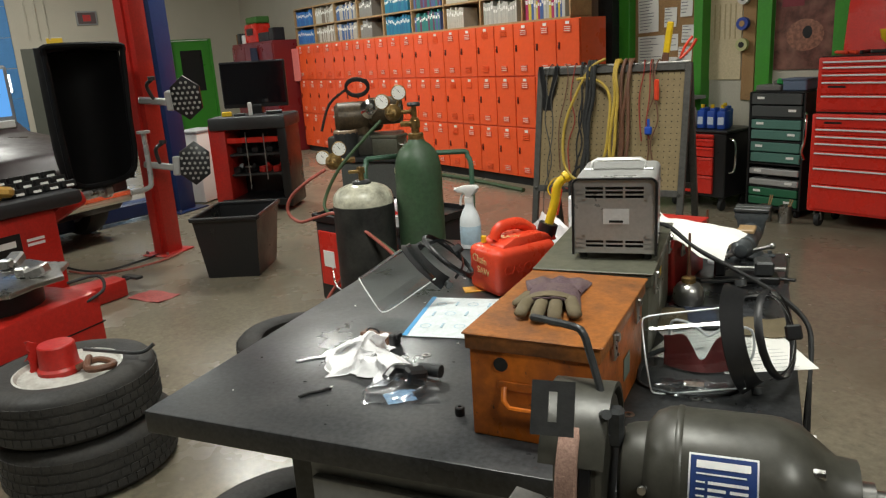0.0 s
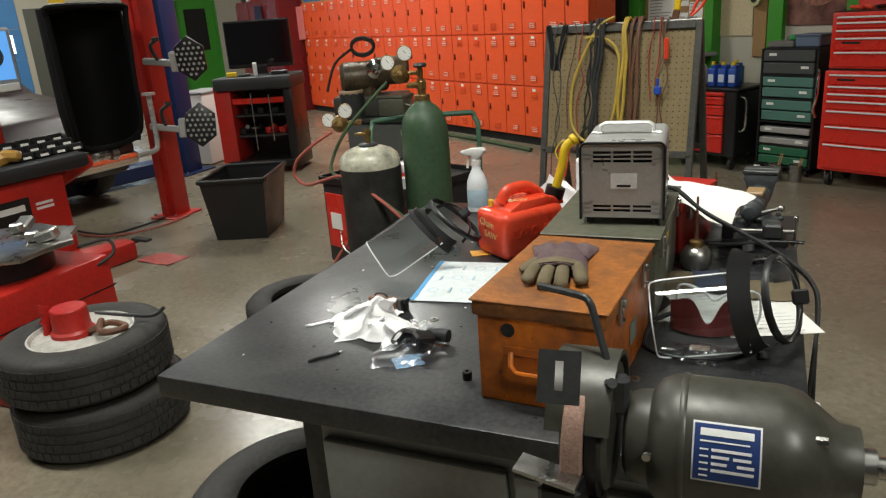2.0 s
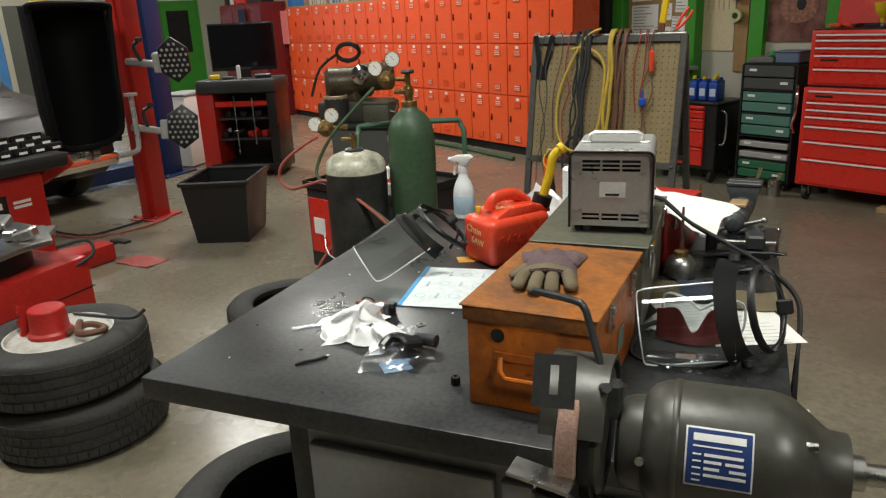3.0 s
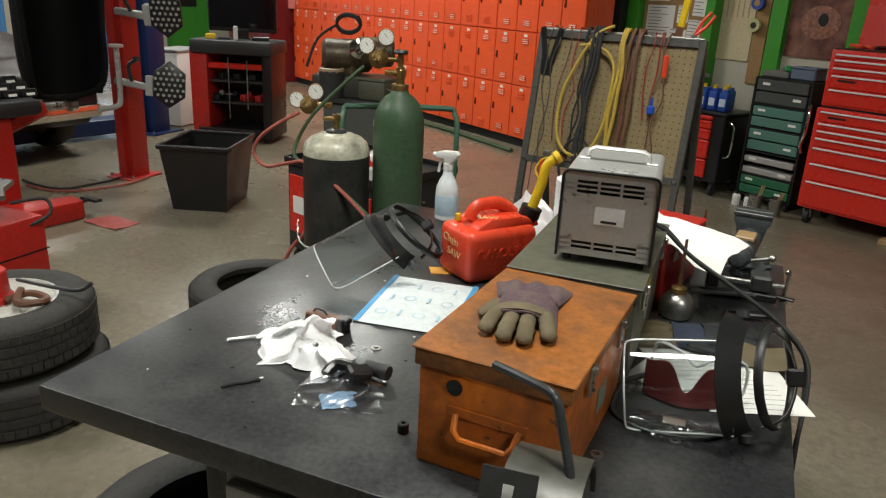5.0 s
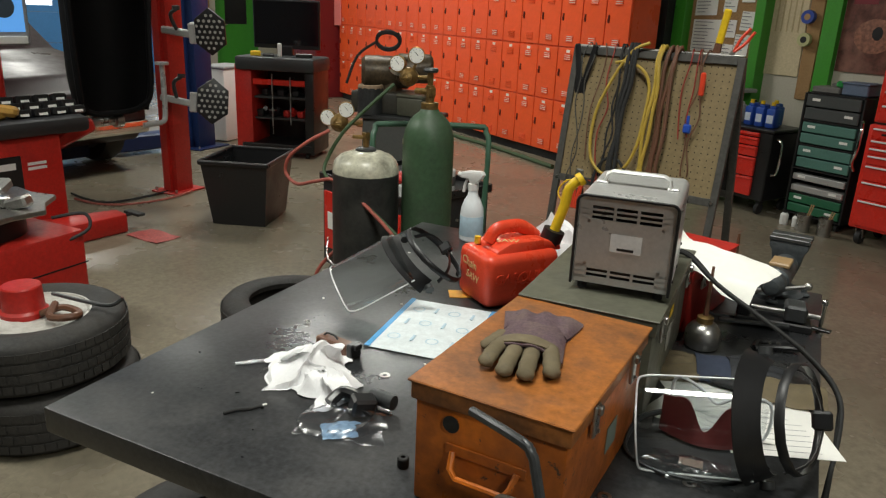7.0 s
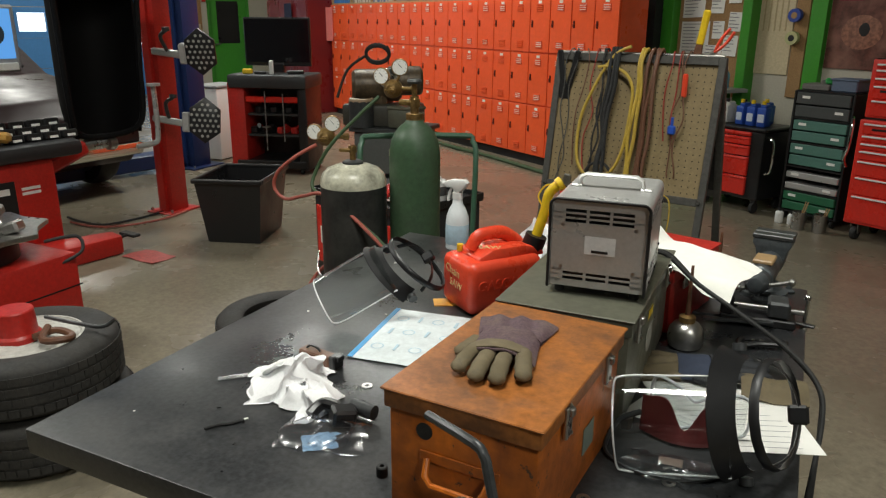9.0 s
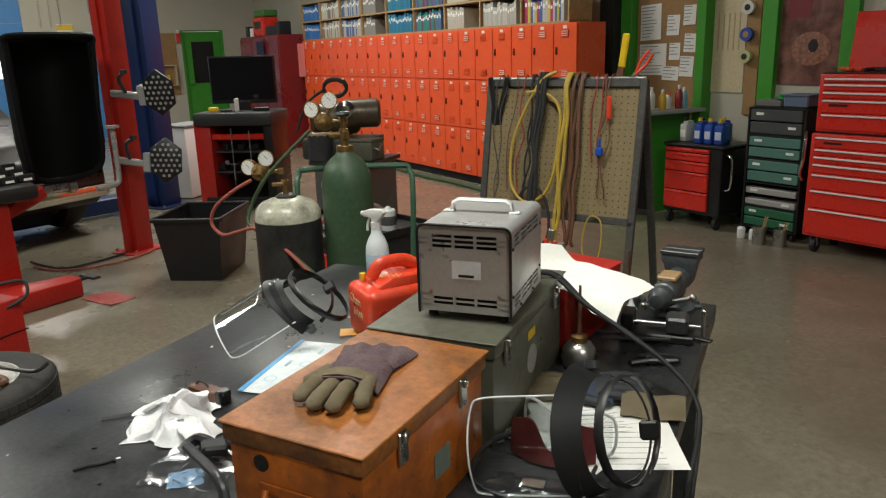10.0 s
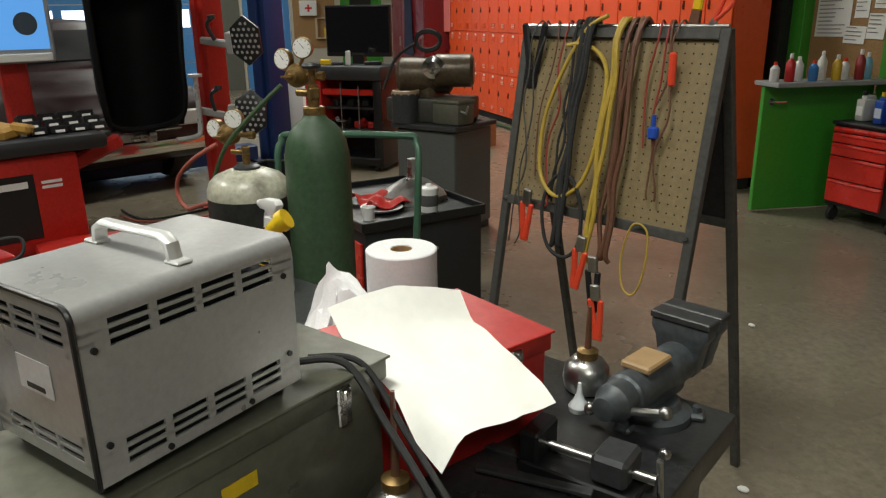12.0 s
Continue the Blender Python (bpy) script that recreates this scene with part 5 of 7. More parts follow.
slab("green_post", -2.86, -2.74, YB - 0.06, YB, 0, 3.2, GREEN, "bright green wall post", "trim")
po = thing("poster", pose(-3.13, YB - 0.01, 1.72), "brown and maroon printed poster on the wall", "poster")
part("sheet", Shape().box(0.56, 0.008, 0.86), mat("poster_brown", (0.16, 0.06, 0.045), 0.4, grain=9, vary=0.3, stain=4, stain_amount=0.7, dirt=(0.32, 0.16, 0.11), bump=0), po)
part("dark_shape", Shape().ball(0.06, (0.02, -0.004, -0.10), (1, 0.03, 1.2)), BLACK, po)
part("pale_shape", Shape().ball(0.15, (0.0, -0.0035, -0.12), (1.2, 0.012, 1)), mat("poster_tan", (0.34, 0.15, 0.10), 0.4, grain=30, vary=0.25, stain=9, stain_amount=0.6, bump=0), po)
part("red_shape", Shape().box(0.2, 0.003, 0.2, (-0.12, -0.0045, 0.24)), plain("poster_maroon", (0.2, 0.02, 0.03)), po)
part("pale_strip", Shape().box(0.26, 0.003, 0.05, (0.12, -0.0045, 0.33)), plain("poster_pale", (0.45, 0.38, 0.3)), po)
slab("wood_panel", -1.7, 0.6, YB - 0.03, YB - 0.004, 0, 2.2, CORK, "brown panelled wall behind the sink", "wall panel")
# conduit, hose and box on the floor by the lockers
zone(ROOM)
single("green_hose", Shape().tube([(-10.2, 5.92, 0.025), (-9.2, 5.95, 0.025), (-8.2, 5.88, 0.025), (-7.4, 5.9, 0.025), (-6.2, 5.83, 0.025)], 0.025, 8, smooth=6), OLIVE_HOSE, pose(0, 0, 0), "green hose lying along the lockers' foot", "hose")
cb = thing("cardboard_box", pose(-8.60, 5.10, 0, 0, 0, 38), "small brown cardboard box on the floor", "box")
part("body", Shape().box(0.32, 0.28, 0.26, (0, 0, 0.13), bevel=0.004), CARDBOARD, cb)
part("label", Shape().box(0.1, 0.002, 0.07, (0.03, -0.141, 0.15)), PAPER, cb)

# ---- tall red cabinets and the alignment console ----
zone(ROOM @ pose(-13.5, 6.0, 0) @ pose(12.35, -7.55, 0))
tc = thing("tall_cabinet", pose(-12.35, 7.55, 0), "tall dark red steel cabinet with a coat hanging on it", "cabinet")
part("body", Shape().box(2.0, 0.6, 1.95, (0, 0, 0.975), bevel=0.01), DARK_RED, tc)
for k in range(3):
    d = part("door", Shape().box(0.64, 0.02, 1.85, (-0.665 + k * 0.665, -0.31, 0.98), bevel=0.004), DARK_RED, tc)
    part("handle", Shape().box(0.02, 0.03, 0.16, (-0.42 + k * 0.665, -0.33, 1.05), bevel=0.004), STEEL, d)
single("hanging_coat", Shape().sheet(lambda u, v: ((u - 0.5) * (0.22 + 0.22 * (1 - v)), -0.04 * math.sin(u * math.pi) - 0.02 * math.sin(u * 19), v * 1.0), 18, 8, 0.02), plain("navy_cloth", (0.015, 0.02, 0.045), 0.9), pose(-12.1, 7.2, 0.85), "dark navy coat hanging on the cabinet", "coat")
rb = thing("red_case", pose(-12.6, 7.5, 1.95), "red steel case on top of the tall cabinet", "case")
part("body", Shape().box(0.55, 0.3, 0.34, (0, 0, 0.17), bevel=0.02), RED, rb)
part("panel", Shape().box(0.3, 0.01, 0.12, (0, -0.156, 0.2)), BLACK, rb)
single("green_case", Shape().box(0.5, 0.28, 0.12, (0, 0, 0.06), bevel=0.02), plain("moss_green_plastic", (0.05, 0.16, 0.03)), pose(-12.55, 7.5, 2.29), "green plastic case lying on the red case", "case")
for x, wd, ht, c in ((-13.2, 0.16, 0.2, BLACK), (-12.98, 0.12, 0.16, WHITE), (-11.95, 0.5, 0.16, BLACK), (-11.6, 0.2, 0.22, BLACK)):
    single("small_case", Shape().box(wd, 0.22, ht, (0, 0, ht / 2), bevel=0.012), c, pose(x, 7.45, 1.95), "small case on top of the tall cabinet", "case", "cases on the cabinet")
slab("wall_board", -14.9, -13.5, YB - 0.03, YB - 0.004, 0.9, 2.2, CORK, "brown pin board on the far wall", "board")

zone()
AC = thing("alignment_console", pose(-7.59, 4.24, 0, 0, 0, 42) @ Matrix.Diagonal((0.86, 0.9, 1, 1)), "red and black wheel alignment console with a wide dark monitor", "console")
for k in (-1, 1):
    part("side_panel", Shape().box(0.22 if k < 0 else 0.12, 0.55, 0.92, (k * 0.42, 0, 0.50), bevel=0.02, seg=2), RED_DIRTY if k < 0 else BLACK, AC)
part("back_panel", Shape().box(0.72, 0.03, 0.86, (0, 0.24, 0.5)), BLACK, AC)
part("base", Shape().box(0.9, 0.6, 0.08, (0, 0, 0.10), bevel=0.01), BLACK, AC)
for x in (-0.38, 0.38):
    for y in (-0.24, 0.24):
        part("caster", Shape().cyl(0.03, 0.04, (x, y, 0.03), (0, 90, 0), 12), BLACK_MATT, AC)
part("top_tray", Shape().box(1.0, 0.62, 0.14, (0, -0.02, 0.97), bevel=0.03, seg=2), plain("charcoal_plastic", (0.03, 0.032, 0.034), 0.5), AC)
part("crossbar", Shape().box(0.72, 0.04, 0.06, (0, -0.22, 0.78), bevel=0.01), RED, AC)
for z in (0.62, 0.4):
    part("shelf", Shape().box(0.70, 0.42, 0.02, (0, 0, z)), DARK_STEEL, AC)
mo = part("monitor", Shape().box(0.86, 0.05, 0.50, (0, 0.12, 1.36), bevel=0.01), BLACK, AC, "wide dark monitor")
part("screen", Shape().box(0.82, 0.004, 0.44, (0, 0.0935, 1.37)), mat("dark_screen", (0.006, 0.006, 0.008), 0.12, vary=0.02, bump=0), mo)
part("monitor_stand", Shape().box(0.16, 0.08, 0.12, (0, 0.12, 1.08), bevel=0.01), BLACK, AC)
part("rod", Shape().cyl(0.008, 0.62, (-0.05, -0.27, 0.56), seg=8).cyl(0.05, 0.01, (-0.05, -0.27, 0.5), seg=14), STEEL, AC)
part("rod", Shape().cyl(0.008, 0.5, (0.18, -0.27, 0.6), seg=8), STEEL, AC)
for x, y, z, sx, sz, c in ((-0.3, -0.15, 1.04, 0.12, 0.05, YELLOW), (0.03, -0.2, 1.04, 0.05, 0.14, WHITE), (0.3, -0.1, 1.04, 0.2, 0.04, BLACK), (-0.12, -0.18, 1.04, 0.14, 0.03, DARK_STEEL)):
    single("console_item", Shape().box(sx, 0.08, sz, (0, 0, sz / 2), (0, 0, 20), bevel=0.008), c, on(AC) @ pose(x, y, z), "small tool lying on the console's tray", "tool", "items on the console")
brng = random.Random(31)
for k in range(7):
    single("shelf_clutter", Shape().box(0.09, 0.14, 0.07, (0, 0, 0.035), bevel=0.012).cyl(0.03, 0.08, (0.04, 0.03, 0.06), (60, 20, 0), 10), brng.choice([BLACK, RED_DIRTY, STEEL, BLACK]), on(AC) @ pose(-0.27 + k * 0.09, -0.08, 0.63 if k % 2 else 0.41, 0, 0, brng.uniform(-40, 40)), "alignment clamp part on the console's shelf", "clamp part", "clamp parts in the console")
wf = thing("white_cabinet", pose(-8.72, 4.05, 0, 0, 0, 30), "white enamelled cabinet standing behind the lift post", "cabinet")
part("body", Shape().box(0.34, 0.5, 0.82, (0, 0, 0.42), bevel=0.02, seg=2), WHITE, wf)
part("top", Shape().box(0.36, 0.52, 0.03, (0, 0, 0.845), bevel=0.008), GREY_STEEL, wf)

# ---- wheel balancer ----
WB = thing("wheel_balancer", pose(-5.84, 1.27, 0, 0, 0, 19) @ Matrix.Scale(1.04, 4), "red wheel balancer with a black weight tray, screen and raised hood", "wheel balancer")
part("body", Shape().box(0.55, 0.84, 0.62, (0, -0.16, 0.36), bevel=0.03, seg=2), RED_DIRTY, WB)
part("plinth", Shape().box(0.6, 0.84, 0.06, (0, -0.16, 0.03), bevel=0.01), BLACK, WB)
part("front_plate", Shape().box(0.012, 0.36, 0.4, (0.28, -0.2, 0.36), bevel=0.003), BLACK, WB)
part("tray", Shape().box(0.66, 1.02, 0.10, (0, -0.07, 0.72), bevel=0.03, seg=2), plain("charcoal_tray", (0.022, 0.022, 0.024), 0.5), WB, "black moulded weight tray")
wrng = random.Random(41)
for i in range(3):
    for j in range(4):
        part("weight_box", Shape().box(0.09, 0.10, 0.05, (0.16 - i * 0.10, 0.08 + j * 0.12, 0.79 + i * 0.03), (0, -14, 0), bevel=0.006), BLACK, WB)
        part("weight_label", Shape().box(0.004, 0.055, 0.016, (0.209 - i * 0.10, 0.08 + j * 0.12, 0.79 + i * 0.03), (0, -14, 0)), PAPER, WB)
part("arm", Shape().box(0.09, 0.16, 0.7, (-0.24, 0.12, 1.0), bevel=0.015), RED_DIRTY, WB)
sm = part("screen_case", Shape().box(0.07, 0.52, 0.42, (-0.14, 0.10, 1.40), bevel=0.015), plain("pale_case", (0.35, 0.36, 0.38)), WB)
part("screen", Shape().box(0.004, 0.45, 0.31, (-0.103, 0.10, 1.43)), glow_mat("blue_screen", (0.12, 0.38, 0.85), 0.9), sm, "lit blue screen")
part("screen_graphic", Shape().cyl(0.07, 0.004, (-0.099, 0.2, 1.43), (0, 90, 0), 20), plain("screen_grey", (0.05, 0.07, 0.10)), sm)
part("keys", Shape().box(0.02, 0.46, 0.05, (-0.098, 0.10, 1.225), bevel=0.005), WHITE, sm)
part("shaft", Shape().lathe([(0.075, 0), (0.075, 0.05), (0.045, 0.06), (0.045, 0.12), (0.03, 0.13), (0.03, 0.3), (0.05, 0.31), (0.055, 0.36), (0.0, 0.37)], (0.0, 0.52, 0.66), (-90, 0, 0), 24), STEEL, WB, "steel balancing shaft with a cone")
part("foot", Shape().prism([(-0.17, 0), (0.17, 0), (0.08, 0.62), (-0.08, 0.62)], 0.13, pose(0.36, -0.10, 0.0, 0, 0, -10), bevel=0.02), RED_DIRTY, WB, "red pedal housing at the floor")
part("pedal", Shape().box(0.16, 0.06, 0.02, (0.47, 0.60, 0.10), bevel=0.005).tube([(0.46, 0.48, 0.09), (0.47, 0.58, 0.1)], 0.012), BLACK, WB)
part("skirt", Shape().box(0.30, 0.42, 0.1, (-0.05, 0.42, 0.6), (20, 0, 0), bevel=0.02), RED_DIRTY, WB)
part("maker_mark", Shape().box(0.003, 0.28, 0.04, (0.2875, -0.2, 0.5)), WHITE, WB, "pale maker's mark on the black plate")
for k in range(2):
    part("stripe", Shape().box(0.003, 0.12, 0.018, (0.277, 0.08, 0.5 - k * 0.03)), WHITE, WB)


def hood(u, v):
    """The hood: a deep curved shell, open towards the walkway."""
    a = math.pi * (0.02 + 0.96 * u)
    wd = 0.36 - 0.06 * max(0.0, 0.25 - v) / 0.25
    z = 0.72 + 0.98 * v
    return (-0.10 + 0.16 - 0.34 * math.sin(a), 0.84 - 0.86 * wd * math.cos(a), z + 0.05 * math.sin(a) * (v - 0.5))


hs = Shape().sheet(hood, 20, 10, 0.02)
hs.sheet(lambda u, v: (-0.10 + 0.16 - 0.34 * math.sin(math.pi * u) * v, 0.84 - 0.31 * math.cos(math.pi * (0.02 + 0.96 * u)) * (0.2 + 0.8 * v), 1.69 + 0.03 * (1 - v)), 20, 4, 0.02)
hs.tube([(0.06, 0.53, 1.66), (0.07, 0.54, 1.71), (0.07, 0.84, 1.72), (0.07, 1.14, 1.71), (0.07, 1.15, 1.62), (0.07, 1.12, 1.2), (0.07, 1.11, 0.9), (0.05, 1.06, 0.76), (0.05, 0.84, 0.72), (0.05, 0.60, 0.75), (0.07, 0.54, 0.95), (0.06, 0.53, 1.66)], 0.022, 8, smooth=4)
part("hood", hs, HOOD_BLACK, WB, "large black moulded wheel hood, raised")
part("gauge_arm", Shape().tube([(0.10, 1.0, 0.62), (0.12, 1.14, 0.63), (0.12, 1.18, 0.70), (0.12, 1.18, 1.05)], 0.02, 8, smooth=3).cyl(0.05, 0.02, (0.12, 1.18, 1.06), seg=12), ALU, WB, "grey measuring arm")
single("yellow_packet", Shape().box(0.18, 0.14, 0.08, (0, 0, 0.04), (8, 5, 20), bevel=0.02).box(0.12, 0.12, 0.07, (0.05, 0.1, 0.05), (-12, 9, 50), bevel=0.02), plain("ochre_paper", (0.45, 0.25, 0.05)), on(WB) @ pose(0.12, -0.1, 0.77), "crumpled ochre paper bag on the weight tray", "paper bag")

# ---- car parked behind the balancer, nose towards the room ----
CARP = plain("dark_maroon_car_paint", (0.016, 0.005, 0.006), 0.4)
car = thing("parked_car", pose(-8.85, 1.30, 0, 0, 0, 20) @ Matrix.Scale(1.05, 4), "dark maroon car parked on the lift behind the balancer", "car")
s = Shape()
s.prism([(-2.0, 0.25), (1.55, 0.25), (1.7, 0.45), (1.68, 0.72), (1.5, 0.86), (0.4, 1.0), (-0.3, 1.42), (-1.6, 1.45), (-2.0, 1.0)], 1.7, pose(0, 0.85, 0, 90, 0, 0), bevel=0.05)
part("body", s, CARP, car)
part("grille", Shape().box(0.04, 1.1, 0.16, (1.70, 0, 0.6), bevel=0.01), BLACK, car)
for k in range(4):
    part("grille_bar", Shape().box(0.02, 1.12, 0.012, (1.725, 0, 0.54 + k * 0.04)), CHROME, car)
part("bumper", Shape().box(0.10, 1.66, 0.12, (1.70, 0, 0.40), bevel=0.03, seg=2), CHROME, car, "bright bumper")
for k in (-1, 1):
    part("headlight", Shape().box(0.05, 0.26, 0.13, (1.69, k * 0.68, 0.62), bevel=0.015), mat("lamp_glass", (0.5, 0.5, 0.48), 0.1, vary=0.02, bump=0), car)
    for x in (-1.2, 1.05):
        wh = part("wheel", Shape().lathe([(0.18, -0.09), (0.29, -0.1), (0.31, -0.05), (0.31, 0.05), (0.29, 0.1), (0.18, 0.09)], (x, k * 0.76, 0.31), (90, 0, 0), 28), TYRE, car)
        part("rim", Shape().cyl(0.18, 0.19, (x, k * 0.76, 0.31), (90, 0, 0), 20), STEEL, wh)
    part("windscreen_side", Shape().box(0.9, 0.02, 0.3, (-0.8, k * 0.86, 1.2), bevel=0.01), BLACK, car)
part("windscreen", Shape().box(0.02, 1.3, 0.5, (0.12, 0, 1.2), (0, -58, 0)), BLACK, car)


# ---- tyres ----
def tyre(m, r, w, label, rim=None, group=""):
    t = thing("tyre", m, label, "tyre", group)
    prof = [(r * 0.60, -w * 0.42), (r * 0.66, -w * 0.48), (r * 0.82, -w * 0.5), (r * 0.94, -w * 0.44), (r * 0.985, -w * 0.36), (r, -w * 0.2), (r, w * 0.2), (r * 0.985, w * 0.36), (r * 0.94, w * 0.44), (r * 0.82, w * 0.5), (r * 0.66, w * 0.48), (r * 0.60, w * 0.42), (r * 0.62, w * 0.3), (r * 0.9, w * 0.3), (r * 0.9, -w * 0.3), (r * 0.62, -w * 0.3), (r * 0.60, -w * 0.42)]
    part("carcass", Shape().lathe(prof, seg=56), TYRE, t)
    tr = Shape()
    for k in range(56):
        a = 2 * math.pi * k / 56
        for row, off in ((-0.27, 0), (-0.09, 0.5), (0.09, 0.0), (0.27, 0.5)):
            b = a + off * 2 * math.pi / 56
            tr.box(0.004, r * 0.096, w * 0.135, (math.cos(b) * (r + 0.001), math.sin(b) * (r + 0.001), row * w), (0, 0, math.degrees(b)))
    tagged(part("tread", tr, TYRE, t), kind="stuff")
    if rim:
        ri = part("rim", Shape().lathe([(r * 0.62, w * 0.36), (r * 0.63, w * 0.44), (r * 0.60, w * 0.45), (r * 0.57, w * 0.38), (r * 0.50, w * 0.34), (r * 0.42, w * 0.34), (r * 0.36, w * 0.38), (r * 0.2, w * 0.38), (r * 0.18, w * 0.3), (0, w * 0.3)], seg=40), rim, t, "dirty white steel rim")
        for k in range(12):
            a = 2 * math.pi * k / 12
            part("rim_hole", Shape().cyl(0.016, 0.006, (r * 0.46 * math.cos(a), r * 0.46 * math.sin(a), w * 0.345), seg=10), BLACK, ri)
    return t


RIM_WHITE = mat("dirty_white_wheel_paint", (0.55, 0.54, 0.50), 0.45, vary=0.06, stain=14, stain_amount=0.6, dirt=(0.2, 0.18, 0.15))
TX, TY = -3.195, 0.955
tyre(pose(TX + 0.02, TY + 0.02, 0.115, 0, 0, 20), 0.335, 0.225, "worn black car tyre lying at the bottom of a stack", group="stacked tyres")
tyre(pose(TX, TY, 0.341, 0, 0, 70), 0.33, 0.22, "car tyre on a dirty white steel rim, topping a stack", RIM_WHITE, "stacked tyres")
tyre(BENCH @ pose(-0.99, 1.62, 0.115), 0.33, 0.22, "black car tyre lying on the floor under the bench")
tyre(BENCH @ pose(-0.99, 1.62, 0.34), 0.32, 0.22, "black car tyre stacked under the bench top")
tyre(pose(-3.315, 2.09, 0.115, 0, 0, 30), 0.33, 0.22, "black car tyre lying on the floor beside the bench")
cup = thing("red_cone", pose(TX - 0.04, TY - 0.02, 0.42), "red painted steel centring cup standing on the rim", "cup")
part("cup", Shape().lathe([(0.085, 0), (0.085, 0.02), (0.075, 0.03), (0.07, 0.115), (0.066, 0.12), (0, 0.12)], seg=28), RED_DIRTY, cup)
single("red_rag", Shape().sheet(lambda u, v: (u * 0.09, 0.03 * math.sin(u * 7 + v * 3), v * 0.09 + 0.03 * math.sin(u * 5)), 6, 6, 0.003), RED_DIRTY, pose(TX - 0.17, TY - 0.12, 0.455, 0, 20, 30), "torn scrap of red plastic beside the cup", "scrap")
single("leather_strap", Shape().tube([(0, 0, 0.01), (0.05, 0.06, 0.03), (0.12, 0.08, 0.02), (0.16, 0.03, 0.03), (0.10, -0.02, 0.03), (0.02, 0.05, 0.04)], 0.014, 8, smooth=5), BROWN_CABLE, pose(TX + 0.04, TY + 0.02, 0.43, 0, 0, 20), "brown strap and tool lying on the wheel", "strap")
single("pry_bar", Shape().tube([(-0.2, 0, 0), (0, 0.01, 0.012), (0.12, 0.03, 0.02), (0.16, 0.06, 0.05)], 0.008, 8, smooth=4), DARK_STEEL, pose(TX + 0.1, TY + 0.16, 0.464, 0, 0, 20), "dark steel pry bar across the tyre", "pry bar")

# ---- tyre changer ----
TCH = thing("tyre_changer", pose(-4.085, 0.88, 0, 0, 0, 25) @ Matrix.Scale(1.04, 4), "red tyre changer with a worn steel clamping turntable", "tyre changer")
part("body", Shape().box(0.62, 0.66, 0.5, (0, 0, 0.25), bevel=0.02, seg=2), RED_DIRTY, TCH)
part("seam", Shape().box(0.625, 0.665, 0.006, (0, 0, 0.34)), BLACK, TCH)
part("drum", Shape().cyl(0.22, 0.10, (0, 0, 0.55), seg=28), BLACK, TCH)
tt = part("turntable", Shape().prism([(0.36 * math.cos(a) * (1 if k % 2 else 0.86), 0.36 * math.sin(a) * (1 if k % 2 else 0.86)) for k, a in ((k, k * math.pi / 8) for k in range(16))], 0.025, pose(0, 0, 0.61), bevel=0.006), STEEL, TCH, "star-shaped worn steel turntable")
for k in range(4):
    a = k * math.pi / 2 + 0.4
    part("jaw", Shape().box(0.10, 0.07, 0.05, (0.24 * math.cos(a), 0.24 * math.sin(a), 0.66), (0, -18, math.degrees(a)), bevel=0.01).box(0.05, 0.05, 0.05, (0.17 * math.cos(a), 0.17 * math.sin(a), 0.66), (0, 0, math.degrees(a)), bevel=0.008), STEEL, tt)
part("hose", Shape().tube([(0.2, 0.25, 0.55), (0.28, 0.36, 0.56), (0.33, 0.34, 0.50), (0.3, 0.24, 0.46)], 0.008, 7, smooth=5), BLACK_MATT, TCH)

# ---- bench grinder on the grey cabinet ----
GB = thing("grey_cabinet", pose(-5.04, 3.99, -0.03, 0, 0, 28), "grey steel cabinet with a dark top and machines on it", "cabinet")
part("body", Shape().box(0.50, 0.46, 0.70, (0, 0, 0.43), bevel=0.008), plain("slate_grey_paint", (0.10, 0.105, 0.10), 0.45), GB)
part("top", Shape().box(0.56, 0.52, 0.035, (0, 0, 0.80), bevel=0.006), DARK_STEEL, GB)
part("plinth", Shape().box(0.48, 0.44, 0.06, (0, 0, 0.06)), BLACK, GB)
GM = on(GB)
lt = thing("brake_lathe", GM @ pose(-0.10, 0, 0.8178, 0, 0, 10) @ Matrix.Scale(1.4, 4), "small green-grey brake lathe with a motor and coiled lead", "brake lathe")
part("bed", Shape().box(0.42, 0.24, 0.12, (0, 0, 0.06), bevel=0.015, seg=2), GRINDER, lt)
part("headstock", Shape().cyl(0.09, 0.28, (-0.04, 0.0, 0.22), (0, 90, 20), 22, bevel=0.02).box(0.18, 0.16, 0.14, (-0.06, 0.02, 0.17), bevel=0.02), BRONZE, lt)
part("motor", Shape().cyl(0.08, 0.2, (0.13, -0.02, 0.25), (0, 90, 20), 22, bevel=0.015), BRONZE, lt)
part("arbor", Shape().lathe([(0.05, 0), (0.055, 0.02), (0.03, 0.03), (0.03, 0.05), (0, 0.055)], (0.06, -0.10, 0.27), (90, 0, 20), 20), CHROME, lt)
part("lead", Shape().tube([(-0.05 + 0.07 * math.cos(k * 0.7), 0.06, 0.38 + 0.05 * math.sin(k * 0.7) + 0.001 * k) for k in range(20)], 0.009, 7, smooth=3).tube([(-0.12, 0.06, 0.38), (-0.22, 0.02, 0.30), (-0.26, -0.05, 0.15)], 0.008, 7, smooth=4), BLACK_MATT, lt, "coiled black lead")
gb2 = thing("gear_case", GM @ pose(0.15, -0.10, 0.8178, 0, 0, -6), "olive metal case with rounded ends on the cabinet", "case")
part("body", Shape().box(0.24, 0.18, 0.15, (0, 0, 0.075), bevel=0.02, seg=2), OLIVE, gb2)
part("lid", Shape().box(0.25, 0.19, 0.03, (0, 0, 0.155), bevel=0.01), OLIVE, gb2)
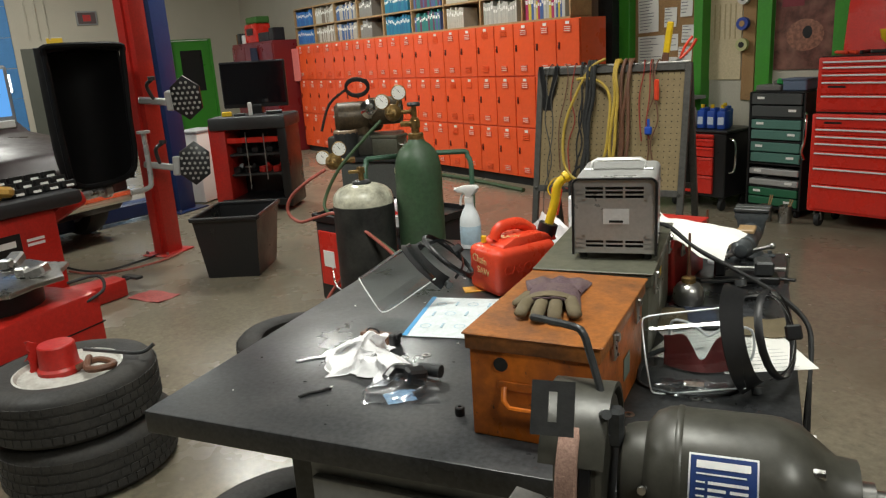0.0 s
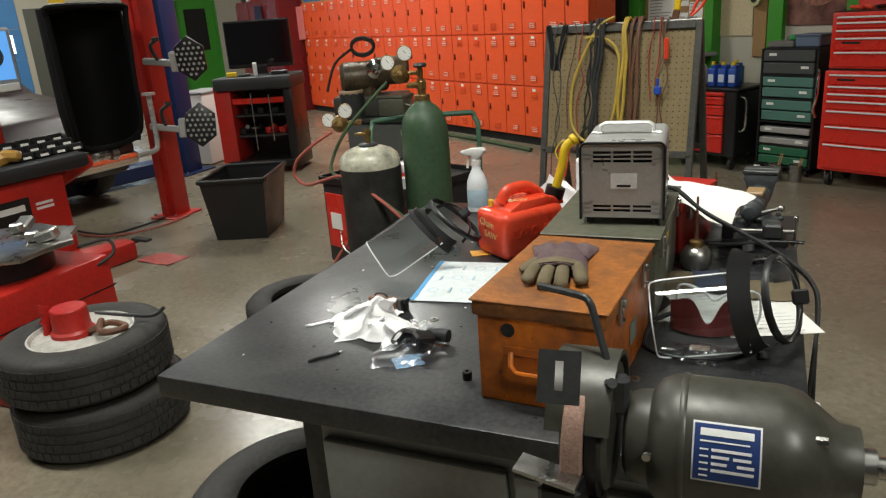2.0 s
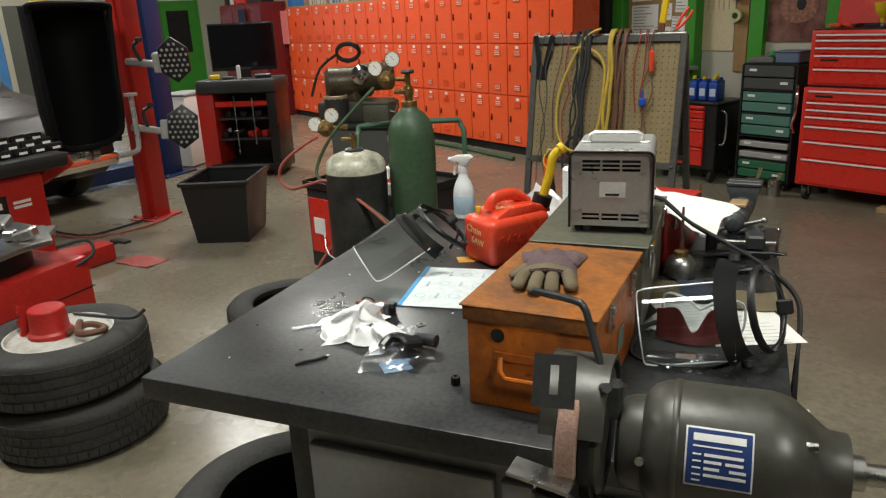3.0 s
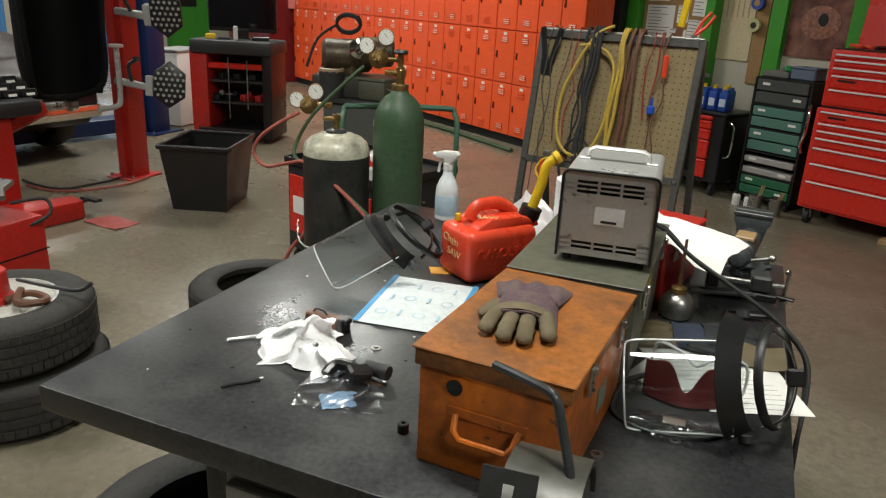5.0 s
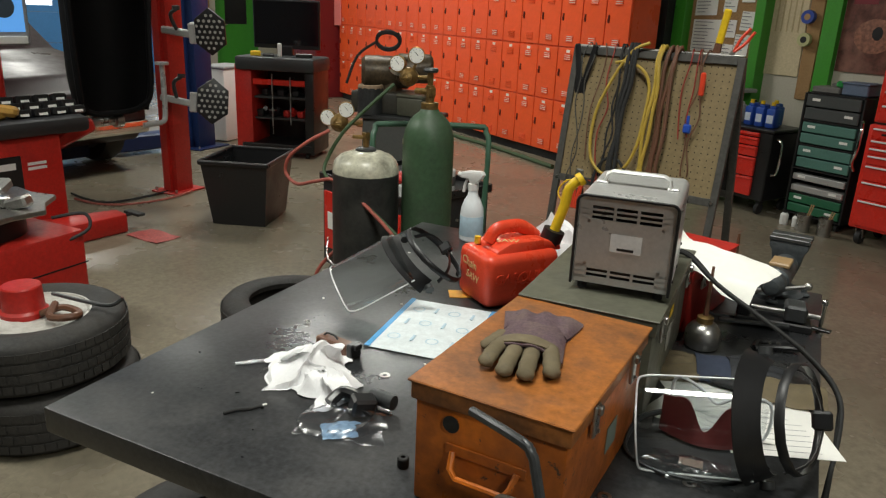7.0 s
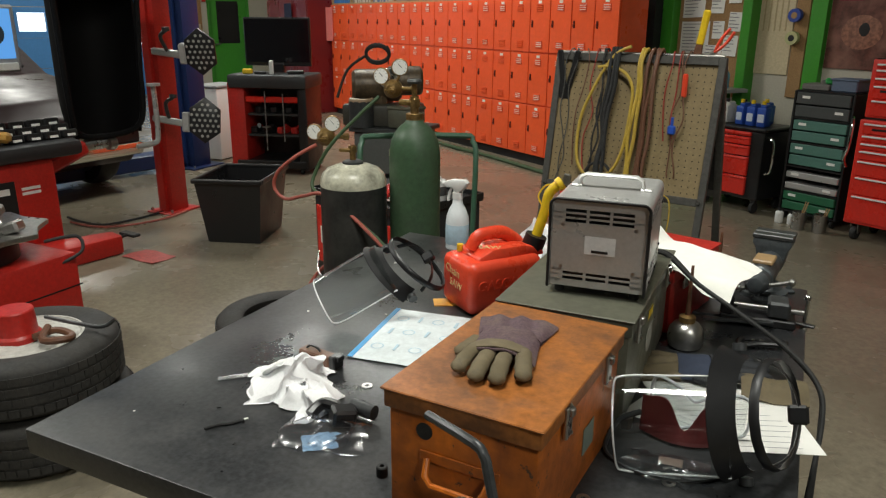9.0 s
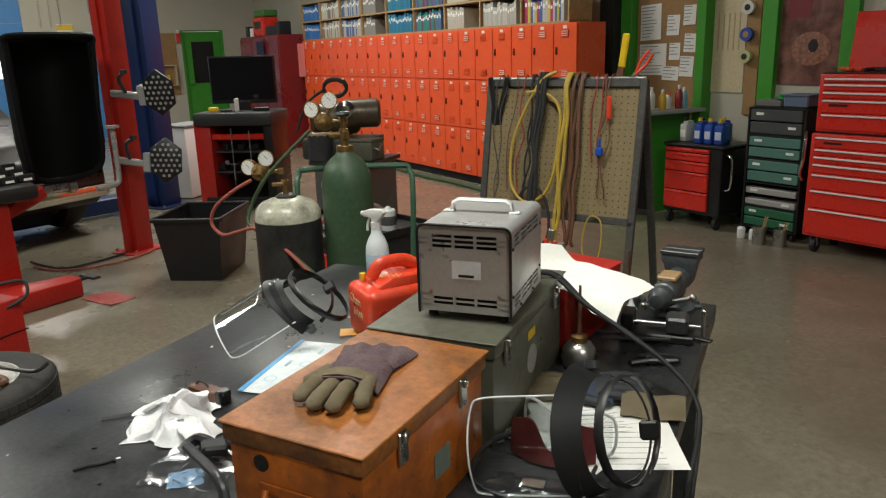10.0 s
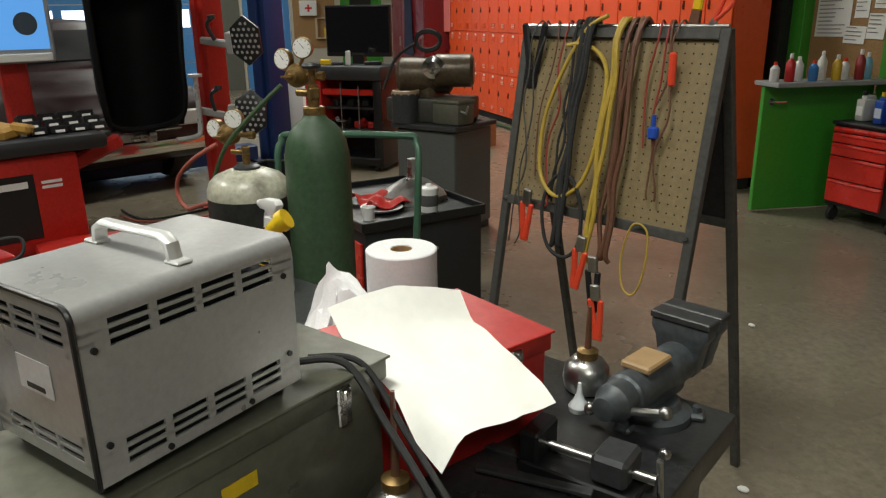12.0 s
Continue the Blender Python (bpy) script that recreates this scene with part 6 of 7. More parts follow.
part("crank", Shape().tube([(0.12, -0.06, 0.1), (0.18, -0.08, 0.09), (0.2, -0.08, 0.14)], 0.008, 7), STEEL, gb2)
hm = thing("welding_visor", GM @ pose(-0.20, -0.18, 0.8178, 0, 0, 20), "old face shield with a pale headband on the cabinet", "face shield")
part("band", Shape().tube([(0.09 * math.cos(k * math.pi / 6), 0.09 * math.sin(k * math.pi / 6), 0.20) for k in range(12)], 0.012, 7, closed=True, flat=2.0), plain("tan_band", (0.4, 0.28, 0.18)), hm)
part("shell", Shape().sheet(lambda u, v: (0.1 * math.cos(math.pi * (1.05 + 0.9 * u)), 0.1 * math.sin(math.pi * (1.05 + 0.9 * u)), 0.0 + v * 0.2), 12, 4, 0.003), DARK_STEEL, hm)

# ---- battery charger trolley beside the gas cart ----
BC = thing("charger_trolley", pose(-3.565, 2.95, 0, 0, 0, 5), "black and red wheeled charger unit with a cluttered tray top", "charger")
part("body", Shape().box(0.76, 0.60, 0.50, (0, 0, 0.37), bevel=0.012, seg=2), plain("charger_black", (0.018, 0.02, 0.022), 0.45), BC)
part("side_panel", Shape().box(0.70, 0.012, 0.34, (0, -0.306, 0.40), bevel=0.003), RED, BC)
part("side_stripe", Shape().box(0.40, 0.004, 0.09, (0.08, -0.314, 0.44), (0, 8, 0)), WHITE, BC)
part("label", Shape().box(0.10, 0.004, 0.10, (-0.26, -0.314, 0.40)), PAPER, BC)
part("tray", Shape().box(0.78, 0.62, 0.02, (0, 0, 0.632)).box(0.78, 0.014, 0.04, (0, -0.31, 0.65), bevel=0.003).box(0.78, 0.014, 0.04, (0, 0.31, 0.65), bevel=0.003).box(0.014, 0.62, 0.04, (0.39, 0, 0.65), bevel=0.003).box(0.014, 0.62, 0.04, (-0.39, 0, 0.65), bevel=0.003), BLACK, BC)
for x, y in ((-0.33, -0.24), (0.33, -0.24), (-0.33, 0.24), (0.33, 0.24)):
    part("wheel", Shape().cyl(0.06, 0.04, (x, y, 0.06), (0, 90, 0), 16, bevel=0.01).box(0.02, 0.05, 0.08, (x, y, 0.10)), BLACK_MATT, BC)
for z, y in ((0.5, -0.05), (0.5, 0.05)):
    part("knob", Shape().cyl(0.008, 0.01, (0.385, y, z), (0, 90, 0), 8), STEEL, BC)
BM = on(BC)
tn = thing("tin", BM @ pose(0.27, 0.08, 0.643), "white paint tin with a black label on the trolley", "tin")
part("body", Shape().lathe([(0.04, 0), (0.042, 0.004), (0.042, 0.11), (0.038, 0.115), (0.02, 0.118), (0.012, 0.13), (0, 0.13)], seg=20), WHITE, tn)
part("label", Shape().lathe([(0.0425, 0.03), (0.0427, 0.031), (0.0427, 0.08), (0.0425, 0.081)], seg=20), plain("tin_label", (0.08, 0.08, 0.08)), tn)
single("dish", Shape().lathe([(0.05, 0.0), (0.09, 0.012), (0.10, 0.022), (0.095, 0.022), (0.05, 0.006), (0, 0.006)], seg=24), WHITE, BM @ pose(0.14, -0.10, 0.643), "shallow white dish on the trolley", "dish")
single("cup", Shape().lathe([(0.026, 0), (0.03, 0.05), (0.032, 0.06), (0.029, 0.06), (0.024, 0.008), (0, 0.008)], seg=16), WHITE, BM @ pose(0.25, -0.22, 0.643), "small white cup on the trolley", "cup")
single("rag", Shape().sheet(lambda u, v: (u * 0.26, v * 0.2, 0.03 + 0.03 * math.sin(u * 9) * math.cos(v * 8)), 14, 12, 0.003), RED_DIRTY, BM @ pose(-0.08, -0.16, 0.643), "red and white rag heap on the trolley", "rag")
single("steel_funnel", Shape().lathe([(0.17, 0), (0.165, 0.03), (0.08, 0.09), (0.035, 0.11), (0.03, 0.2), (0.022, 0.2)], seg=8), STEEL, BM @ pose(0.02, 0.14, 0.643), "faceted steel funnel upside down on the trolley", "funnel")
pb = thing("bucket", BM @ pose(0.52, 0.0, 0), "small white plastic bucket on the floor", "bucket")
part("wall", Shape().lathe([(0.07, 0), (0.085, 0.18), (0.09, 0.185), (0.086, 0.19), (0.08, 0.185), (0.066, 0.01), (0, 0.01)], seg=22), WHITE, pb)

# ---- cables and a red tag on the floor ----
hose("floor_cable", [(-6.50, 2.62, 0.012), (-6.38, 2.39, 0.012), (-6.31, 2.05, 0.012), (-6.5, 1.92, 0.012), (-6.75, 1.86, 0.012)], 0.009, BLACK_MATT, "black air line lying on the floor", "cable")
hose("floor_cable", [(-6.35, 2.72, 0.014), (-6.20, 2.45, 0.014), (-6.18, 2.15, 0.014), (-6.3, 1.95, 0.014), (-6.55, 1.84, 0.014)], 0.009, RED_HOSE, "red air line lying on the floor", "cable")
hose("floor_cable", [(-5.2, 3.5, 0.012), (-4.7, 3.45, 0.012), (-4.4, 3.2, 0.012), (-4.2, 3.5, 0.012), (-4.5, 3.75, 0.012), (-4.8, 3.6, 0.012), (-4.4, 3.35, 0.012), (-4.0, 3.3, 0.012)], 0.011, BLACK_MATT, "black cable coiled on the floor by the console", "cable")
single("red_mat", Shape().sheet(lambda u, v: (u * 0.32, v * 0.20, 0.004 + 0.004 * math.sin(u * 8 + v * 5)), 10, 8, 0.003), mat("faded_red_sheet", (0.42, 0.08, 0.07), 0.7, vary=0.2, stain=12, stain_amount=0.5), pose(-5.40, 1.90, 0, 0, 0, 20), "faded red sheet lying flat on the floor", "sheet")

# ---- pedestal grinder at the bench's end ----
PG = thing("pedestal_grinder", on_bench(0.014, 1.10, 0, 2), "grey-green pedestal bench grinder with a blue nameplate", "grinder")
GZ = 1.078
part("base", Shape().lathe([(0.17, 0), (0.17, 0.02), (0.09, 0.05), (0.055, 0.09)], seg=28), GRINDER, PG)
part("column", Shape().cyl(0.05, 0.85, (0, 0, 0.50), seg=24).box(0.16, 0.13, 0.05, (0, 0, 0.955), bevel=0.012), GRINDER, PG)
part("motor", Shape().lathe([(0.042, -0.115), (0.052, -0.11), (0.056, -0.10), (0.058, -0.085), (0.072, -0.075), (0.079, -0.06), (0.08, -0.05), (0.08, 0.05), (0.079, 0.06), (0.074, 0.078), (0.06, 0.095), (0.044, 0.115), (0.042, 0.135), (0.03, 0.137)], (0, 0, GZ), (0, 90, 0), 44)
     .lathe([(0.0805, -0.052), (0.0815, -0.05), (0.0815, -0.046), (0.0805, -0.044)], (0, 0, GZ), (0, 90, 0), 44)
     .box(0.12, 0.11, 0.06, (0, 0, GZ - 0.07), bevel=0.015), GRINDER, PG, "rounded cast motor housing")
part("bracket", Shape().box(0.12, 0.12, 0.02, (0, 0, 0.985), bevel=0.004), GRINDER, PG)
part("shaft", Shape().cyl(0.0125, 0.12, (0.195, 0, GZ), (0, 90, 0), 18).cyl(0.02, 0.014, (0.145, 0, GZ), (0, 90, 0), 16), STEEL, PG, "bare steel spindle")
for a in (40, 130, 220, 310):
    part("bolt", Shape().cyl(0.006, 0.012, (0.092, 0.062 * math.cos(math.radians(a)), GZ + 0.062 * math.sin(math.radians(a))), (0, 90, 0), 8), STEEL, PG)
part("screw", Shape().cyl(0.005, 0.004, (-0.085, -0.062, GZ + 0.012), (90, 0, 0), 10), STEEL, PG)
gd = part("wheel_guard", Shape().lathe([(0.03, -0.03), (0.076, -0.03), (0.082, -0.024), (0.082, 0.02), (0.076, 0.026), (0.045, 0.03)], (-0.155, 0.012, GZ + 0.005), (0, 90, 0), 36), GRINDER, PG, "cast wheel guard")
part("hood", Shape().sheet(lambda u, v: (-0.20 + 0.075 * v, 0.012 - 0.092 * math.cos(math.radians(20 + 150 * u)), GZ + 0.005 + 0.092 * math.sin(math.radians(20 + 150 * u))), 18, 4, 0.006), GRINDER, PG)
part("grinding_wheel", Shape().lathe([(0.02, -0.012), (0.086, -0.012), (0.088, -0.01), (0.088, 0.01), (0.086, 0.012), (0.02, 0.012)], (-0.166, -0.004, GZ - 0.002), (0, 90, 0), 44), STONE, PG, "worn pinkish grinding stone")
part("wheel_cover", Shape().cyl(0.078, 0.012, (-0.146, -0.003, GZ), (0, 90, 0), 36), BLACK, PG)
part("tool_rest", Shape().box(0.075, 0.036, 0.005, (-0.190, -0.098, GZ - 0.004), (0, 8, -6), bevel=0.001), STEEL, PG, "bare steel tool rest plate")
part("rest_bracket", Shape().box(0.05, 0.04, 0.05, (-0.175, -0.094, GZ - 0.038), bevel=0.006).box(0.03, 0.09, 0.014, (-0.15, -0.06, GZ - 0.08), bevel=0.003), BLACK, PG)
sg = Shape()
for x0, x1, z0, z1 in ((-0.024, -0.005, -0.03, 0.03), (0.005, 0.024, -0.03, 0.03), (-0.005, 0.005, -0.03, -0.015), (-0.005, 0.005, 0.018, 0.03)):
    sg.box(x1 - x0, 0.004, z1 - z0, ((x0 + x1) / 2, 0, (z0 + z1) / 2))
part("spark_guard", sg, BLACK_MATT, PG, "slotted black spark guard", at=pose(-0.180, -0.075, GZ + 0.108, -26, 0, 4))
part("shield_rod", Shape().tube([(-0.128, -0.02, GZ + 0.05), (-0.135, 0.0, GZ + 0.08), (-0.158, 0.022, GZ + 0.145), (-0.164, 0.026, GZ + 0.158), (-0.176, 0.032, GZ + 0.164), (-0.236, 0.065, GZ + 0.160)], 0.0048, 10, smooth=3), DARK_STEEL, PG, "bent steel shield rod")
part("clamp_bolt", Shape().cyl(0.006, 0.035, (-0.13, -0.035, GZ + 0.085), (60, 0, 20), 10).box(0.03, 0.02, 0.05, (-0.125, -0.012, GZ + 0.06), bevel=0.005), DARK_STEEL, PG)


def cyl_patch(x0, x1, a0, a1, r, thick):
    """A piece of plate lying on the motor housing."""
    return Shape().sheet(lambda u, v: (x0 + (x1 - x0) * u, -r * math.cos(math.radians(a0 + (a1 - a0) * v)), GZ + r * math.sin(math.radians(a0 + (a1 - a0) * v))), 2, 12, thick)


pl = part("nameplate", cyl_patch(-0.036, 0.034, 4, 50, 0.0815, 0.0012), PULL, PG, "blue and silver riveted nameplate")
part("nameplate_field", cyl_patch(-0.034, 0.032, 6, 48, 0.083, 0.0006), PLATE_BLUE, pl)
for z_a, x0, x1 in ((14, -0.028, 0.026),):
    part("maker_mark", cyl_patch(x0, x1, 39, 44.5, 0.0838, 0.0004), PULL, pl, "pale bar where the maker's name stands")
for k, (x0, x1) in enumerate([(-0.016, 0.024), (-0.016, 0.002), (0.006, 0.024), (-0.016, 0.0), (0.010, 0.027), (-0.016, 0.027)]):
    a = (29, 24, 24, 19, 19, 14)[k]
    part("plate_field", cyl_patch(x0, x1, a - 1.1, a + 1.1, 0.0838, 0.0004), PULL, pl)
for k in range(6):
    a = (35, 29, 24, 19, 14, 9.5)[k]
    part("plate_print", cyl_patch(-0.028, -0.019 if k else 0.022, a - 0.6, a + 0.6, 0.0838, 0.0004), PULL, pl)


# ---- on the orange and red boxes ----
def capsule(s, a, b, r0, r1, flat=0.7, bend=0.0, n=7):
    a, b = Vector(a), Vector(b)
    d = (b - a).normalized()
    side = d.cross(Vector((0, 0, 1))).normalized()
    up = side.cross(d)
    bm = bmesh.new()
    rings = []
    for i in range(n + 3):
        t = min(1, max(0, (i - 1) / n))
        if i == 0:
            p, r = a - d * r0 * 0.6, r0 * 0.45
        elif i == n + 2:
            p, r = b + d * r1 * 0.75, r1 * 0.35
        else:
            p, r = a + (b - a) * t, r0 + (r1 - r0) * t
            r *= 1 + 0.07 * math.sin(i * 2.4)
        p = p + up * bend * math.sin(math.pi * t)
        rings.append([bm.verts.new(p + side * r * math.cos(q) + up * r * flat * math.sin(q)) for q in (2 * math.pi * k / 12 for k in range(12))])
    for lo, hi in zip(rings, rings[1:]):
        for k in range(12):
            bm.faces.new((lo[k], lo[(k + 1) % 12], hi[(k + 1) % 12], hi[k]))
    bm.faces.new(rings[0][::-1])
    bm.faces.new(rings[-1])
    return s.add(bm)


def work_glove(m, leather, cloth, label, cuff_mat=None):
    """A glove lying palm down: fingers towards -y, cuff towards +y."""
    gl = thing("work_glove", m, label, "glove")
    tips = [((-0.040, -0.01), (-0.050, -0.085), 0.0155), ((-0.014, -0.02), (-0.016, -0.105), 0.0165), ((0.013, -0.02), (0.018, -0.105), 0.0165), ((0.040, -0.01), (0.055, -0.082), 0.0165)]
    for (ax, ay), (bx, by), r in [(q, w, r * 0.86) for q, w, r in tips]:
        part("finger", capsule(Shape(), (ax, ay, 0.016), (bx, by, 0.0125), r * 0.95, r, 0.75, 0.004), leather, gl, sharp=80)
    n = lambda x, y: noise.noise((x * 45, y * 45, 3.1)) * 0.004

    def back(u, v):
        w = 0.054 + 0.010 * (1 - v)
        x = (u - 0.5) * 2 * w
        y = -0.035 + 0.10 * v
        return (x, y, 0.006 + 0.022 * math.sqrt(max(0.0, 1 - (2 * u - 1) ** 2)) + n(x, y))

    part("palm", Shape().sheet(back, 16, 12, 0.003), cloth, gl, sharp=80)
    part("knuckle_patch", Shape().sheet(lambda u, v: ((u - 0.5) * 0.104, -0.03 + 0.03 * v, 0.0105 + 0.022 * math.sqrt(max(0.0, 1 - (2 * u - 1) ** 2)) + n(u * 0.1, v * 0.03) * 0.8), 16, 5, 0.002), leather, gl, sharp=80)

    def cuff(u, v):
        w = 0.056 + 0.018 * v
        x = (u - 0.5) * 2 * w
        y = 0.06 + 0.08 * v
        return (x, y, 0.005 + 0.017 * math.sqrt(max(0.0, 1 - (2 * u - 1) ** 2)) * (1 - 0.35 * v) + 0.0025 * math.sin(u * 21 + v * 3) + n(x, y))

    part("cuff", Shape().sheet(cuff, 22, 10, 0.003), cuff_mat or cloth, gl, "stiff wide cuff", sharp=80)
    part("cuff_underside", Shape().sheet(lambda u, v: ((u - 0.5) * (0.112 + 0.034 * v), 0.06 + 0.08 * v, 0.003 + 0.001 * math.sin(u * 13)), 8, 4, 0.002), cuff_mat or cloth, gl)
    part("thumb", capsule(Shape(), (-0.050, 0.03, 0.010), (-0.066, -0.02, 0.009), 0.014, 0.013, 0.7), leather, gl, sharp=80)
    return gl


work_glove(on_bench(-0.312, 1.575, BZ + 0.2005, 8) @ Matrix.Scale(0.92, 4), GLOVE_LEATHER, GLOVE_CLOTH, "worn work glove of olive leather and purple cloth on the toolbox")


# cream sheet lying over the red toolbox and drooping past its edge
def paper(u, v):
    c = [(-0.352, 2.322), (-0.243, 2.502), (0.02, 2.352), (-0.032, 2.193)]
    x = (c[0][0] * (1 - u) + c[3][0] * u) * (1 - v) + (c[1][0] * (1 - u) + c[2][0] * u) * v
    y = (c[0][1] * (1 - u) + c[3][1] * u) * (1 - v) + (c[1][1] * (1 - u) + c[2][1] * u) * v
    z = BZ + 0.163 + 0.004 * math.sin(u * 6 + v * 4) + 0.010 * math.sin(v * 3.1) * (1 - u)
    z += 0.035 * max(0.0, 0.16 - u) / 0.16
    z -= 0.05 * max(0.0, u - 0.62) ** 1.4
    z -= 0.035 * max(0.0, 0.16 - v) / 0.16 * min(1.0, max(0.0, u - 0.66) * 6)
    z += 0.005 * abs(math.sin(u * 5 - v * 3)) + 0.004 * noise.noise((u * 5, v * 5, 1.0)) + 0.012 * max(0.0, u + v - 1.75)
    return (x, y, z)


single("paper_sheet", Shape().sheet(paper, 22, 16, 0.0008), CREAM_PAPER, BENCH, "large cream paper sheet lying over the red toolbox", "paper")


# ---- bench clutter, left of the boxes ----
can = thing("petrol_can", on_bench(-0.625, 2.235, BZ, -36), "red plastic petrol can with hand-lettered front and yellow spout", "petrol can")
part("body", Shape().box(0.150, 0.215, 0.135, (0, 0.03, 0.0675), bevel=0.022, seg=4), RED_PLASTIC, can)
part("shoulder", Shape().prism([(-0.075, 0.0), (0.125, 0.0), (0.115, 0.022), (0.06, 0.035), (-0.03, 0.035), (-0.068, 0.018)], 0.11, pose(-0.055, 0.03, 0.125, 90, 0, 90), bevel=0.008), RED_PLASTIC, can)
part("grip", Shape().tube([(0, -0.035, 0.150), (0, -0.018, 0.178), (0, 0.01, 0.186), (0, 0.06, 0.182), (0, 0.105, 0.152)], 0.0135, 12, smooth=5, flat=1.3), RED_PLASTIC, can, "moulded carrying grip")
part("vent_cap", Shape().cyl(0.008, 0.018, (-0.035, -0.045, 0.148), seg=12), YELLOW, can)
part("collar", Shape().cyl(0.028, 0.04, (0.03, 0.135, 0.155), (-14, 10, 0), 18), BLACK, can)
part("spout", Shape().tube([(0.032, 0.14, 0.17), (0.045, 0.155, 0.24), (0.05, 0.162, 0.285), (0.066, 0.185, 0.312)], 0.013, 12, smooth=4).cyl(0.017, 0.014, (0.064, 0.182, 0.309), (-50, 30, 0), 14), YELLOW, can, "bent yellow pouring spout")
part("tether", Shape().tube([(0.045, 0.155, 0.24), (0.02, 0.15, 0.27), (0.03, 0.165, 0.30), (0.055, 0.175, 0.305)], 0.002, 6, smooth=4), YELLOW, can)
INK = plain("pale_yellow_marker", (0.72, 0.55, 0.25), 0.6)
letters("Chain", 0.030, pose(-0.012, -0.0782, 0.098, 90, 4, 0), INK, can, deep=0.0003)
letters("SAW", 0.028, pose(0.005, -0.0782, 0.066, 90, 4, 0), INK, can, deep=0.0003)
letters("GASOLINE", 0.036, pose(0.0752, 0.03, 0.075, 90, 0, 90), RED_PLASTIC, can, "moulded_lettering", deep=0.002)
letters("SAW", 0.026, pose(0.035, 0.0, 0.1605, 8, 0, 60), INK, can, deep=0.0003)


def spray(m):
    b = thing("spray_bottle", m, "white spray bottle with a trigger head and pale blue label", "spray bottle")
    part("bottle", Shape().lathe([(0.034, 0), (0.037, 0.004), (0.037, 0.085), (0.035, 0.105), (0.026, 0.13), (0.017, 0.145), (0.0145, 0.165)], seg=28), SPRAY_BODY, b)
    part("label", Shape().lathe([(0.0373, 0.018), (0.0376, 0.019), (0.0376, 0.08), (0.0373, 0.081)], seg=28), plain("pale_blue_label", (0.45, 0.60, 0.70), 0.5), b)
    part("collar", Shape().cyl(0.0165, 0.02, (0, 0, 0.172), seg=18), WHITE, b)
    part("head", Shape().prism([(-0.045, 0.0), (-0.045, 0.018), (-0.02, 0.026), (0.03, 0.03), (0.04, 0.02), (0.03, 0.006), (0.012, -0.012), (-0.01, -0.012), (-0.014, 0.0)], 0.02, pose(0, 0.01, 0.195, 90, 0, 0), bevel=0.003), WHITE, b)
    part("trigger", Shape().tube([(-0.022, 0, 0.195), (-0.032, 0, 0.175), (-0.036, 0, 0.15)], 0.0045, 8, smooth=3), WHITE, b)
    part("nozzle", Shape().cyl(0.008, 0.012, (-0.05, 0, 0.204), (0, 90, 0), 12), WHITE, b)
    return b


spray(on_bench(-0.885, 2.645, BZ, -10))


def face_shield(m, label, clear, L=0.20, R=0.098, crown=0.0, drop=0.0):
    """A visor on its side: axis along x (chin at +x), crown and straps at -x; convex towards -y."""
    f = thing("face_shield", m, label, "face shield")
    V, R = R, crown or R
    pt = lambda u, v: (L * u, -V * 0.95 * math.cos(math.radians(-64 + 128 * v)), V * math.sin(math.radians(-64 + 128 * v)) + drop)
    part("visor", Shape().sheet(lambda u, v: pt(u, v), 8, 20, 0.0012), clear, f, "clear curved polycarbonate visor")
    # near-white rim tube: the glint on the visor's edge put into its colour
    edge = [pt(0.0, 0.0)] + [pt(u, 0.0) for u in (0.4, 0.8)] + [pt(0.96, 0.03)] + [pt(1.0, v) for v in (0.1, 0.3, 0.5, 0.7, 0.9)] + [pt(0.96, 0.97)] + [pt(u, 1.0) for u in (0.8, 0.4, 0.0)]
    part("edge", Shape().tube(edge, 0.0018, 6, smooth=4), mat("edge_glint", (0.80, 0.82, 0.82), 0.2, vary=0.02, bump=0), f, "pale tube for the glint along the visor's edge")
    part("crown_guard", Shape().sheet(lambda u, v: (-0.035 + 0.04 * u + 0.025 * math.sin(math.pi * v), -(R + 0.004 - 0.03 * (1 - u)) * math.cos(math.radians(-88 + 176 * v)), (R + 0.004 - 0.02 * (1 - u)) * math.sin(math.radians(-88 + 176 * v))), 6, 20, 0.002), BLACK, f, "black crown guard")
    for k, (x, r, tilt) in enumerate(((-0.035, 0.086, 0.8),)):
        part("strap", Shape().tube([(x - tilt * r * 0.5 * (1 - math.cos(q)), -r * math.cos(q) * 0.95 + 0.004, r * math.sin(q)) for q in (2 * math.pi * j / 18 for j in range(18))], 0.0075, 6, closed=True, flat=0.3), BLACK, f, "black headband strap")
    part("strap", Shape().tube([(-0.045, 0.004, 0.086), (-0.085, 0.004, 0.062), (-0.102, 0.004, 0.0), (-0.085, 0.004, -0.062), (-0.045, 0.004, -0.086)], 0.0065, 6, smooth=4, flat=0.3), BLACK, f)
    part("buckle", Shape().box(0.03, 0.016, 0.03, (-0.10, 0.004, 0.0), bevel=0.004), BLACK, f)
    for z in (-1, 1):
        part("knob", Shape().cyl(0.011, 0.012, (-0.02, -0.0, z * (R + 0.001)), seg=14), DARK_STEEL, f)
    return f


def axes(origin, x, z_hint=(0, 0, 1)):
    """A pose at origin whose x axis runs along x."""
    x = Vector(x).normalized()
    y = Vector(z_hint).cross(x).normalized()
    z = x.cross(y)
    m = Matrix((x, y, z)).transposed().to_4x4()
    m.translation = origin
    return m


